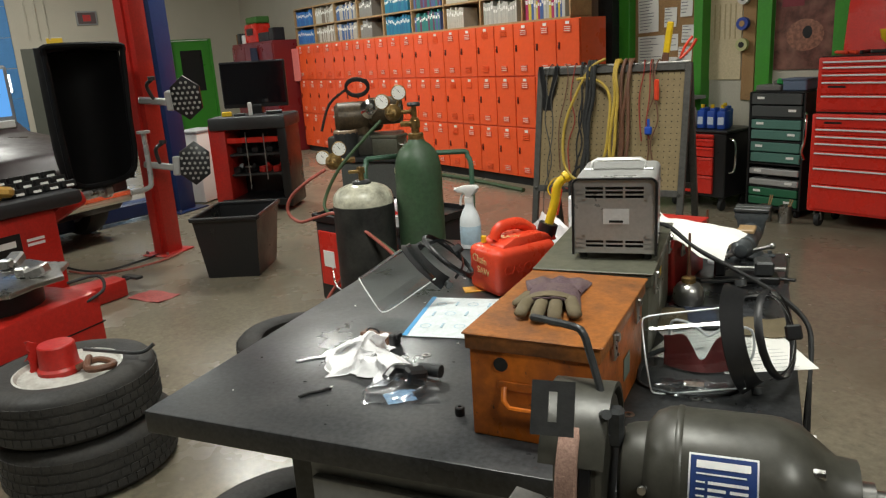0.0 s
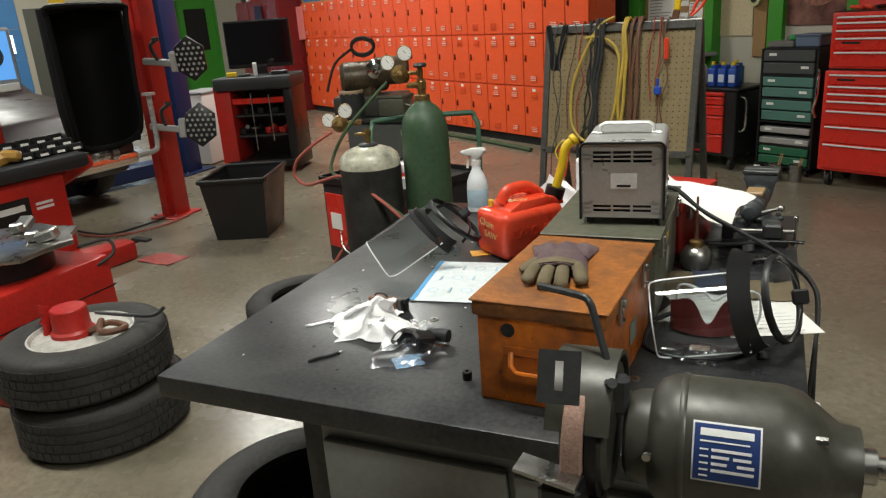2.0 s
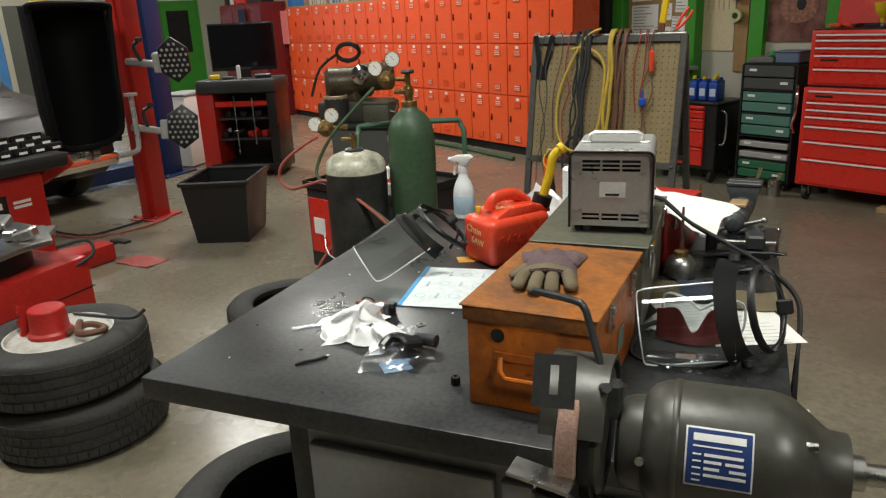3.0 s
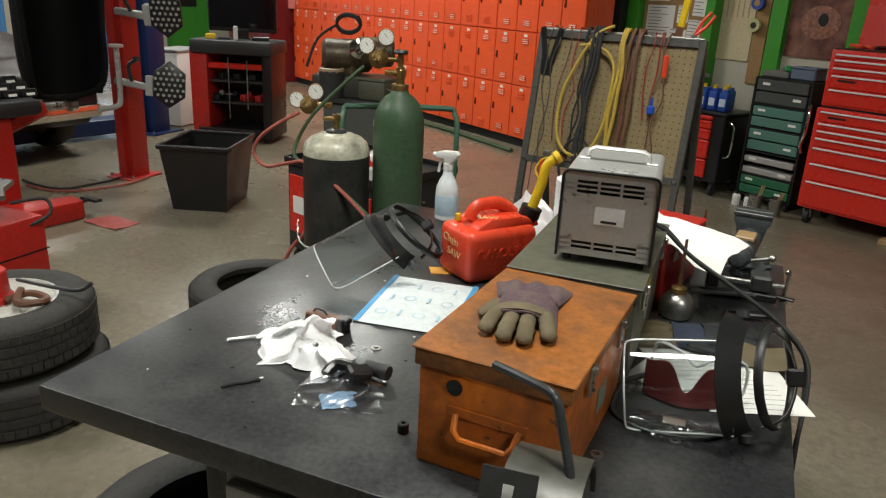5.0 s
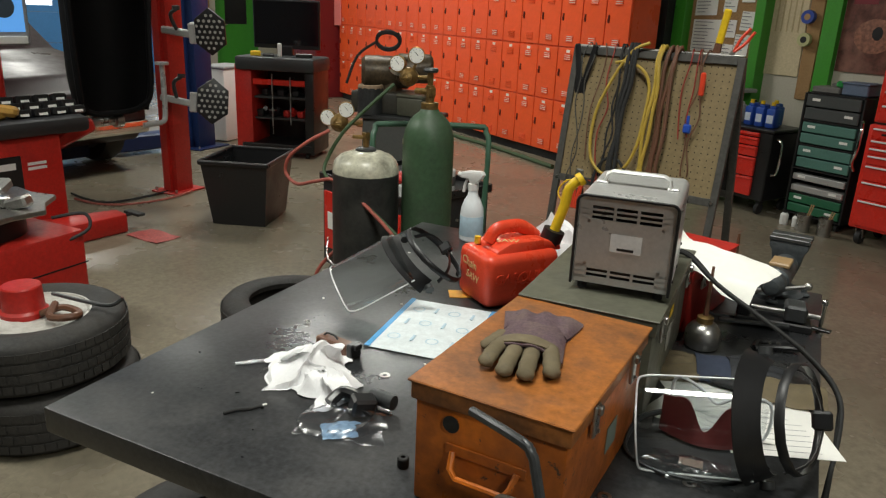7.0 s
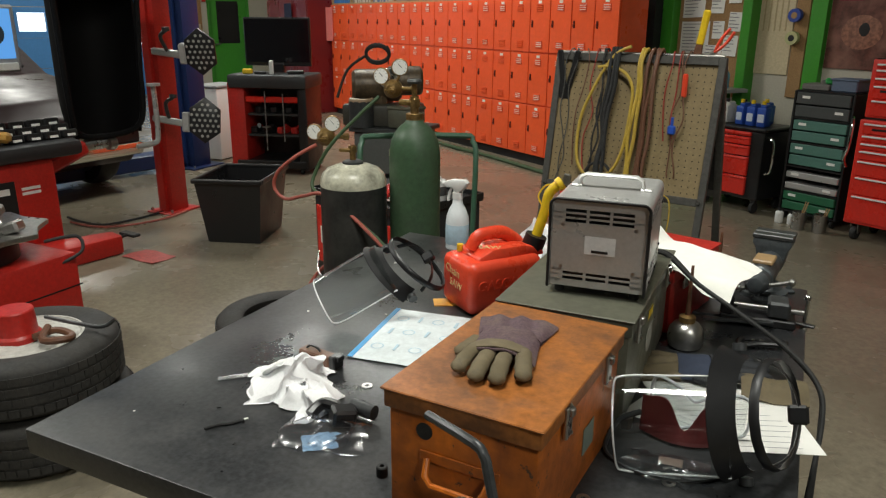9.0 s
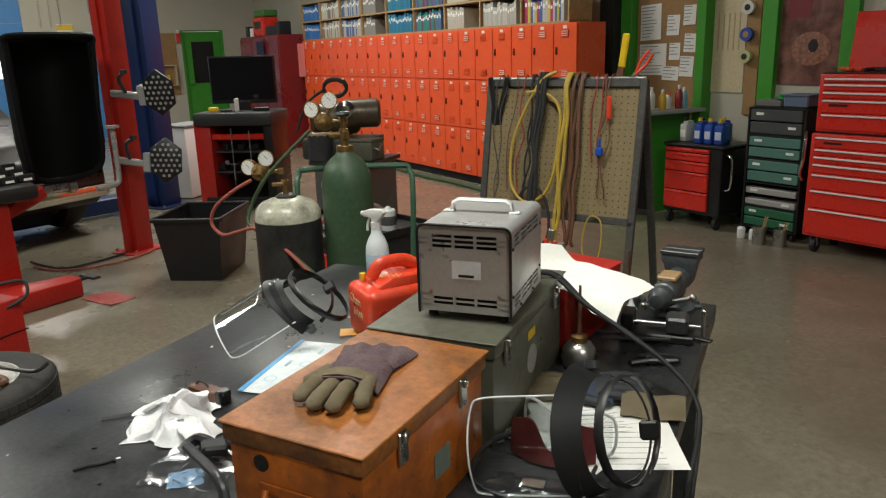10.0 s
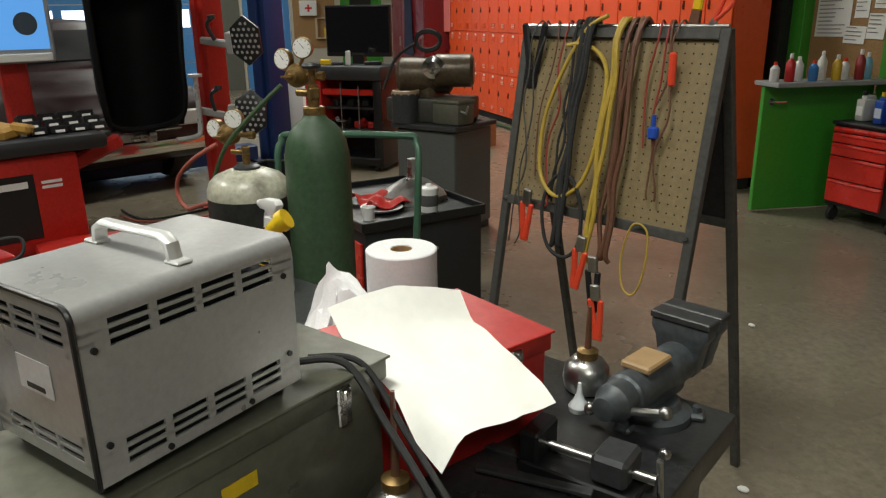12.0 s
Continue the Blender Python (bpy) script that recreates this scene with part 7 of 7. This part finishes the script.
face_shield(BENCH @ axes((-0.806, 2.096, BZ + 0.088), (-0.704, -0.519, -0.485)) @ pose(0, 0, 0, 244, 0, 0), "clear face shield with black straps lying on its side", SHADE_CLEAR, 0.172, 0.093)
face_shield(BENCH @ axes((0.015, 1.745, BZ + 0.10), (-0.97, -0.10, -0.16)) @ pose(0, 0, 0, 180 + 22, 0, 0), "clear face shield with a black crown standing on its side", SHADE_CLEAR, 0.172, 0.086, 0.104, 0.018)


def flat_packet(m, w, l, label, material, edge_mat=None):
    p = thing("paper_packet", m, label, "packet")
    part("sheet", Shape().sheet(lambda u, v: ((u - 0.5) * w, (v - 0.5) * l, 0.003 + 0.007 * math.sin(math.pi * u) * math.sin(math.pi * v)), 10, 12, 0.001), material, p)
    if edge_mat:
        for k in (-1, 1):
            part("edge_band", Shape().box(w, 0.012, 0.0012, (0, k * (l / 2 - 0.007), 0.0046)), edge_mat, p)
        marks = Shape()
        for i in range(4):
            for j in range(3):
                if (i + j) % 2:
                    marks.lathe([(0.012, 0), (0.0135, 0.0004), (0.015, 0), (0.012, 0)], ((j - 1) * w * 0.28, (i - 1.5) * l * 0.2, 0.0045 + 0.007 * math.cos((j - 1) * 0.9) * math.cos((i - 1.5) * 0.63)), seg=14)
                else:
                    marks.box(0.03, 0.006, 0.0008, ((j - 1) * w * 0.28, (i - 1.5) * l * 0.2, 0.0053 + 0.007 * math.cos((j - 1) * 0.9) * math.cos((i - 1.5) * 0.63)))
        tagged(part("print", marks, plain("pale_blue_print", (0.48, 0.64, 0.74)), p), kind="stuff")
    return p


flat_packet(on_bench(-0.668, 1.97, BZ, 98), 0.29, 0.222, "white paper packet with pale blue print on the bench", plain("packet_white", (0.72, 0.78, 0.80), 0.5), plain("packet_blue", (0.08, 0.35, 0.68), 0.5))


def crumple(name, m, w, l, h, material, label, category, seed, n=26, thick=0.0006, fold=16):
    def f(u, v):
        x, y = (u - 0.5) * w, (v - 0.5) * l
        d = min(1.0, math.hypot((u - 0.5) * 2, (v - 0.5) * 2))
        a = noise.noise((u * 3.1 + seed, v * 3.1, seed)) + 0.6 * abs(noise.noise((u * 7 + seed, v * 7, 2.0)))
        ridge = 1 - abs(noise.noise((u * fold * 0.3 + seed, v * fold * 0.3, 5.5))) * 2
        z = h * max(0.02, (1 - d ** 2.2) * (0.55 + 0.5 * a) + 0.22 * ridge * (1 - 0.6 * d))
        return (x + 0.25 * w * noise.noise((u * 4, v * 4, seed + 9)), y + 0.25 * l * noise.noise((u * 4, v * 4, seed + 19)), z)
    return single(name, Shape().sheet(f, n, n, 0), material, m, label, category, sharp=28)


crumple("tissue", on_bench(-0.785, 1.655, BZ, 30), 0.16, 0.15, 0.08, TISSUE, "crumpled white paper towel lying on the bench", "paper towel", 3.0, 22, 0.0006, 8)
crumple("tissue", on_bench(-0.715, 1.615, BZ, -20), 0.13, 0.10, 0.055, TISSUE, "smaller crumpled white paper towel on the bench", "paper towel", 7.0, 22, 0.0006, 8)
crumple("plastic_bag", on_bench(-0.625, 1.545, BZ, 15), 0.15, 0.13, 0.035, BAG_CLEAR, "thin clear plastic bag round small parts", "plastic bag", 12.0, 20, 0.0003)
crumple("blue_wrapper", on_bench(-0.615, 1.51, BZ + 0.001, 40), 0.06, 0.05, 0.014, plain("pale_blue_film", (0.35, 0.55, 0.75), 0.3), "pale blue wrapper inside the bag", "wrapper", 15.0, 12)
bp = thing("brake_parts", on_bench(-0.625, 1.58, BZ + 0.002, 25), "small black machined brake parts in the plastic bag", "machine part")
part("bracket", Shape().tube([(-0.05, 0, 0.012), (-0.03, 0.02, 0.024), (0.0, 0.005, 0.026), (0.02, -0.015, 0.02)], 0.011, 8, smooth=4), BLACK, bp)
part("block", Shape().box(0.045, 0.032, 0.036, (0.012, -0.012, 0.018), (8, 10, 25), bevel=0.005), BLACK, bp)
part("tube", Shape().cyl(0.014, 0.05, (0.045, 0.012, 0.018), (90, 0, 60), 14), DARK_STEEL, bp)
bk = thing("brake_pad", on_bench(-0.80, 1.765, BZ, -8), "brown rusty brake pad bracket on the bench", "machine part")
part("pad", Shape().box(0.085, 0.03, 0.026, (0, 0, 0.013), bevel=0.003), BROWN_CABLE, bk)
part("clip", Shape().box(0.016, 0.032, 0.032, (0.052, 0, 0.016), bevel=0.003).box(0.012, 0.02, 0.012, (0.062, 0, 0.026), bevel=0.002), BLACK, bk)
part("spring", Shape().tube([(-0.03, 0, 0.026), (-0.02, 0, 0.034), (0.0, 0, 0.033), (0.008, 0, 0.026)], 0.0025, 6, smooth=3), DARK_STEEL, bk)
single("plastic_sleeve", Shape().box(0.075, 0.016, 0.004, (0, 0, 0.002), bevel=0.0015), BAG_CLEAR, on_bench(-0.905, 1.632, BZ, 44), "small clear plastic sleeve on the bench", "sleeve")
single("wire_hook", Shape().tube([(-0.03, -0.012, 0.003), (-0.01, 0.0, 0.003), (0.012, 0.004, 0.003), (0.03, 0.014, 0.003), (0.034, 0.008, 0.003)], 0.003, 6, smooth=4), BLACK_MATT, on_bench(-0.80, 1.476, BZ, 30), "short bent piece of black wire", "wire")
single("rubber_bush", Shape().lathe([(0.009, 0), (0.0095, 0.002), (0.0095, 0.016), (0.008, 0.018), (0.004, 0.018), (0.004, 0.010), (0, 0.010)], seg=12), BLACK_MATT, on_bench(-0.47, 1.475), "small black rubber bush on the bench", "bush")
single("rubber_bush", Shape().lathe([(0.009, 0), (0.01, 0.002), (0.01, 0.014), (0, 0.015)], seg=12), BLACK_MATT, on_bench(-0.46, 1.70), "small black rubber plug on the bench", "bush")
for x, y in ((-0.65, 1.72), (-0.165, 1.56), (-0.17, 1.505), (-0.055, 1.66)):
    single("washer", Shape().lathe([(0.005, 0), (0.011, 0), (0.011, 0.002), (0.005, 0.002), (0.005, 0)], seg=16), STEEL, on_bench(x, y, BZ + 0.0003), "steel washer lying on the bench", "washer", "washers on the bench")
crng = random.Random(77)
for k in range(26):
    x, y = crng.uniform(-1.02, -0.5), crng.uniform(1.42, 2.6)
    single("metal_chip", Shape().box(crng.uniform(0.003, 0.009), crng.uniform(0.002, 0.006), 0.0015, (0, 0, 0.0008)), crng.choice([PAPER, BLACK, STEEL, BLACK]), on_bench(x, y, BZ + 0.0002, crng.uniform(0, 180)), "tiny chip of swarf on the bench", "chip", "chips on the bench")
single("orange_card", Shape().box(0.07, 0.05, 0.002, (0, 0, 0.001)), plain("amber_card", (0.75, 0.38, 0.05)), on_bench(-0.705, 2.20, BZ, 30), "small amber card under the face shield", "card")
single("black_pouch", Shape().box(0.10, 0.06, 0.03, (0, 0, 0.015), bevel=0.01), BLACK_MATT, on_bench(-0.72, 2.30, BZ, -30), "black cloth pouch on the bench", "pouch")

# ---- towel roll, rag ----
tr = thing("towel_roll", on_bench(-0.455, 2.60, BZ), "white paper towel roll standing on the bench", "paper towel roll")
part("paper", Shape().lathe([(0.021, 0.0), (0.064, 0.0), (0.066, 0.002), (0.066, 0.198), (0.064, 0.20), (0.021, 0.20), (0.021, 0.0)], seg=40), TISSUE, tr)
part("core", Shape().lathe([(0.019, 0.004), (0.021, 0.004), (0.021, 0.198), (0.019, 0.198), (0.019, 0.004)], seg=24), CARDBOARD, tr)
pr = Shape()
for k in range(7):
    a0 = 0.7 * k
    pr.sheet(lambda u, v, a=a0, k=k: (0.0666 * math.cos(a + 0.25 * u), 0.0666 * math.sin(a + 0.25 * u), 0.05 + 0.018 * (k * 5 % 7) + 0.010 * v * (1 - u)), 4, 1, 0.0003)
part("print", pr, plain("green_print", (0.25, 0.42, 0.30)), tr, "faint green and grey print")
crumple("shop_rag", on_bench(-0.565, 2.56, BZ, 10), 0.20, 0.14, 0.15, TISSUE, "crumpled white rag beside the towel roll", "rag", 21.0)
crumple("shop_rag", on_bench(-0.47, 2.41, BZ, 40), 0.12, 0.07, 0.08, BLACK_MATT, "crumpled dark cloth beside the red toolbox", "rag", 25.0, 16)

# ---- right side of the bench ----
sheets = [(-0.03, 1.95, -18, 0.21, 0.28), (0.035, 1.935, 22, 0.19, 0.25), (-0.07, 2.02, 30, 0.2, 0.2)]
for k, (x, y, rz, w, l) in enumerate(sheets):
    sh = single("loose_sheet", Shape().sheet(lambda u, v, w=w, l=l, k=k: ((u - 0.5) * w, (v - 0.5) * l, 0.001 + 0.0016 * k + 0.006 * (u * v) ** 3), 8, 8, 0.0006), PAPER, on_bench(x, y, BZ, rz), "loose printed white sheet lying on the bench", "paper", "loose sheets on the bench")
    bars = Shape()
    for j in range(12):
        bars.box(w * 0.66, 0.0012, 0.0002, (0, l * 0.36 - j * 0.018, 0.0018 + 0.0016 * k))
    part("print", bars, plain("grey_print", (0.2, 0.2, 0.22)), sh)
go = thing("welding_goggles", on_bench(-0.055, 1.80, BZ, 5), "maroon rubber welding goggles with an elastic strap", "goggles")
part("frame", Shape().sheet(lambda u, v: (-0.075 + 0.15 * u, -0.03 * math.sin(math.pi * u) + 0.012 * v, 0.006 + v * (0.062 - 0.04 * math.exp(-((u - 0.5) / 0.13) ** 2) + 0.012 * math.sin(u * 6.28) ** 2)), 26, 6, 0.004), MAROON, go)
part("strap", Shape().tube([(-0.075, 0, 0.04), (-0.11, -0.03, 0.03), (-0.12, -0.09, 0.006), (-0.07, -0.13, 0.004), (0.0, -0.13, 0.004), (0.06, -0.1, 0.006), (0.08, -0.03, 0.02)], 0.0035, 6, smooth=5, flat=1.6), DARK_STEEL, go)
cg = thing("clear_goggles", on_bench(-0.04, 1.85, BZ, -6), "clear plastic safety goggles behind the maroon pair", "goggles")
part("lens", Shape().sheet(lambda u, v: (-0.08 + 0.16 * u, -0.035 * math.sin(math.pi * u), 0.01 + 0.075 * v), 18, 5, 0.0015), SHADE_CLEAR, cg)
part("rim", Shape().tube([(-0.08, 0, 0.012), (-0.08, 0, 0.08), (-0.03, -0.03, 0.088), (0, -0.035, 0.07), (0.03, -0.03, 0.088), (0.08, 0, 0.08), (0.08, 0, 0.012), (0.03, -0.03, 0.008), (0, -0.035, 0.02), (-0.03, -0.03, 0.008)], 0.003, 6, closed=True, smooth=4), SPRAY_BODY, cg)
crumple("plastic_bag", on_bench(-0.06, 1.70, BZ, 10), 0.13, 0.08, 0.018, BAG_CLEAR, "flat clear plastic bag with a small label", "plastic bag", 31.0, 16, 0.0003)
single("bag_label", Shape().box(0.032, 0.022, 0.001, (0, 0, 0.0005)).box(0.008, 0.022, 0.0012, (0.018, 0, 0.0006)), plain("label_orange", (0.78, 0.55, 0.42)), on_bench(-0.065, 1.715, BZ + 0.004, 4), "small white and orange label in the bag", "label")
single("steel_nut", Shape().cyl(0.012, 0.02, (0, 0, 0.010), seg=6).cyl(0.008, 0.024, (0, 0, 0.012), seg=12), STEEL, on_bench(-0.155, 1.80), "steel nut lying on the bench", "nut")
work_glove(on_bench(-0.045, 2.075, BZ + 0.006, 102), plain("black_glove_rubber", (0.02, 0.022, 0.026), 0.7), plain("navy_glove_cloth", (0.03, 0.04, 0.07), 0.9), "dark work glove with a tan leather cuff on the sheets", GLOVE_LEATHER)
single("leather_cuff", Shape().sheet(lambda u, v: (-0.06 + 0.12 * u, -0.05 + 0.10 * v, 0.006 + 0.022 * math.sin(math.pi * v) + 0.003 * math.sin(u * 9)), 12, 8, 0.003), GLOVE_LEATHER, on_bench(0.075, 2.045, BZ + 0.004, 8), "tan leather glove cuff lying on the sheets", "glove cuff")


def oil_can(m, h, label):
    o = thing("oil_can", m, label, "oil can", "oil cans on the bench")
    part("bowl", Shape().lathe([(0.03, 0), (0.036, 0.004), (0.040, 0.022), (0.037, 0.042), (0.028, 0.055), (0.016, 0.06)], seg=28), STEEL, o)
    part("collar", Shape().lathe([(0.016, 0.058), (0.018, 0.06), (0.018, 0.072), (0.010, 0.076)], seg=18), BRASS, o)
    part("spout", Shape().lathe([(0.006, 0.074), (0.0045, 0.12), (0.003, h)], seg=10), BROWN_CABLE, o, "long thin oiling spout")
    return o


oil_can(on_bench(-0.115, 2.205), 0.19, "dented steel oil can with a long thin spout beside the toolbox")
oil_can(on_bench(-0.10, 2.665), 0.15, "steel oil can with a long spout near the vise")
single("nozzle_cap", Shape().lathe([(0.016, 0), (0.017, 0.008), (0.010, 0.018), (0.005, 0.03), (0.003, 0.048), (0, 0.05)], seg=16), SPRAY_BODY, on_bench(-0.075, 2.595), "white plastic nozzle tip standing on the bench", "nozzle")
clp = thing("spring_clamp", on_bench(0.035, 2.265, BZ, 10), "black plastic spring clamp lying on the bench", "clamp")
part("frame", Shape().tube([(-0.045, -0.02, 0.01), (-0.03, 0.02, 0.012), (0.04, 0.028, 0.012), (0.055, 0.01, 0.012), (0.0, -0.002, 0.012), (-0.045, -0.02, 0.01)], 0.007, 8, smooth=3), BLACK, clp)
part("spring", Shape().tube([(0.0 + 0.012 * math.cos(k * 0.8), 0.012 + 0.012 * math.sin(k * 0.8), 0.012) for k in range(9)], 0.003, 6, smooth=2), STEEL, clp)
for k, (x, y, rz, l) in enumerate([(-0.04, 2.43, 8, 0.19), (0.05, 2.45, -14, 0.2), (-0.02, 2.37, 16, 0.16)]):
    single("flat_bar", Shape().box(l, 0.016, 0.006, (0, 0, 0.004 + 0.007 * k), bevel=0.001), (DARK_STEEL, BLACK, DARK_STEEL)[k], on_bench(x, y, BZ, rz), "short flat steel bar lying on the bench", "steel bar", "bars on the bench")
dv = thing("machine_vise", on_bench(0.02, 2.435, BZ, 4), "small black machine vise lying on the bench", "machine vise")
part("bed", Shape().box(0.17, 0.07, 0.02, (0, 0, 0.010), bevel=0.003), BLACK, dv)
part("fixed_jaw", Shape().box(0.03, 0.066, 0.045, (-0.07, 0, 0.042), bevel=0.004), BLACK, dv)
part("moving_jaw", Shape().box(0.05, 0.062, 0.042, (0.045, 0, 0.042), bevel=0.006), DARK_STEEL, dv)
part("screw", Shape().cyl(0.007, 0.16, (0.02, 0, 0.036), (0, 90, 0), 12), STEEL, dv)
part("handle", Shape().cyl(0.0045, 0.075, (0.105, 0, 0.036), (14, 0, 0), 10).ball(0.008, (0.105, 0.01, 0.072), seg=10).ball(0.008, (0.105, -0.01, 0.0), seg=10), STEEL, dv)

vs = thing("bench_vise", on_bench(0.015, 2.635, BZ, -6), "worn blue-grey cast bench vise bolted on the bench corner", "vise")
VISE = mat("worn_blue_grey_casting", (0.10, 0.115, 0.125), 0.4, metal=0.4, vary=0.15, stain=16, stain_amount=0.6, dirt=(0.05, 0.045, 0.04), worn=(0.3, 0.29, 0.27), wear=-0.02)
part("swivel_base", Shape().lathe([(0.065, 0), (0.065, 0.012), (0.05, 0.02), (0.045, 0.03)], (0, 0.02, 0), seg=30), VISE, vs)
for a in (30, 150, 270):
    part("bolt_lug", Shape().box(0.03, 0.03, 0.012, (0.07 * math.cos(math.radians(a)), 0.02 + 0.07 * math.sin(math.radians(a)), 0.006), (0, 0, a), bevel=0.004).cyl(0.007, 0.018, (0.072 * math.cos(math.radians(a)), 0.02 + 0.072 * math.sin(math.radians(a)), 0.012), seg=6), VISE, vs)
part("body", Shape().cyl(0.034, 0.17, (0, 0.02, 0.062), (90, 0, 0), 24, bevel=0.006).box(0.055, 0.12, 0.045, (0, 0.03, 0.045), bevel=0.012, seg=2), VISE, vs)
part("nose", Shape().lathe([(0.03, 0), (0.03, 0.03), (0.022, 0.04), (0.018, 0.055), (0.008, 0.058), (0, 0.058)], (0, -0.062, 0.062), (90, 0, 0), 24), VISE, vs)
part("anvil", Shape().box(0.05, 0.07, 0.012, (0, 0.0, 0.099), bevel=0.003), WOOD, vs, "flat pad with worn tan face")
for y, nm in ((0.115, "back_jaw"), (0.155, "front_jaw")):
    part(nm, Shape().prism([(-0.03, 0.04), (0.03, 0.04), (0.042, 0.10), (0.050, 0.112), (0.050, 0.128), (-0.050, 0.128), (-0.050, 0.112), (-0.042, 0.10)], 0.032, pose(0, y + 0.016, 0, 90, 0, 0), bevel=0.004), VISE, vs)
    part("jaw_plate", Shape().box(0.104, 0.036, 0.012, (0, y, 0.134), bevel=0.002), DARK_STEEL, vs, "worn steel jaw plate")
part("handle", Shape().cyl(0.006, 0.13, (0.02, -0.085, 0.055), (0, 72, 0), 10).ball(0.010, (0.081, -0.085, 0.075), seg=10).ball(0.010, (-0.041, -0.085, 0.035), seg=10), STEEL, vs, "sliding handle bar")

single("power_lead", Shape().tube([(-0.22, 2.15, 1.118), (-0.175, 2.19, 1.113), (-0.10, 2.18, 1.06), (-0.01, 2.15, 1.02), (0.09, 2.11, 0.975), (0.15, 2.06, 0.935), (0.165, 2.0, 0.89), (0.155, 1.9, 0.78), (0.15, 1.86, 0.6), (0.16, 1.84, 0.3), (0.2, 1.8, 0.02)], 0.0048, 8, smooth=8), BLACK_MATT, BENCH, "thick black power lead hanging over the bench edge", "cable")
single("power_lead", Shape().tube([(-0.22, 2.17, 1.116), (-0.17, 2.21, 1.108), (-0.09, 2.20, 1.045), (0.02, 2.16, 1.0), (0.10, 2.12, 0.96), (0.155, 2.07, 0.92), (0.165, 2.03, 0.86), (0.165, 1.95, 0.75), (0.17, 1.9, 0.5), (0.19, 1.88, 0.02)], 0.0042, 8, smooth=8), BLACK_MATT, BENCH, "second black power lead over the bench edge", "cable")
single("litter", Shape().ball(0.02, (0, 0, 0.008), (1, 0.7, 0.4), seg=8), PAPER, pose(-2.68, 4.53, 0), "scrap of white paper on the floor", "litter", "litter on the floor")
single("litter", Shape().ball(0.02, (0, 0, 0.008), (1, 0.8, 0.4), seg=8), PAPER, BENCH @ pose(-0.12, 3.86, 0), "scrap of white paper on the floor by the stand", "litter", "litter on the floor")
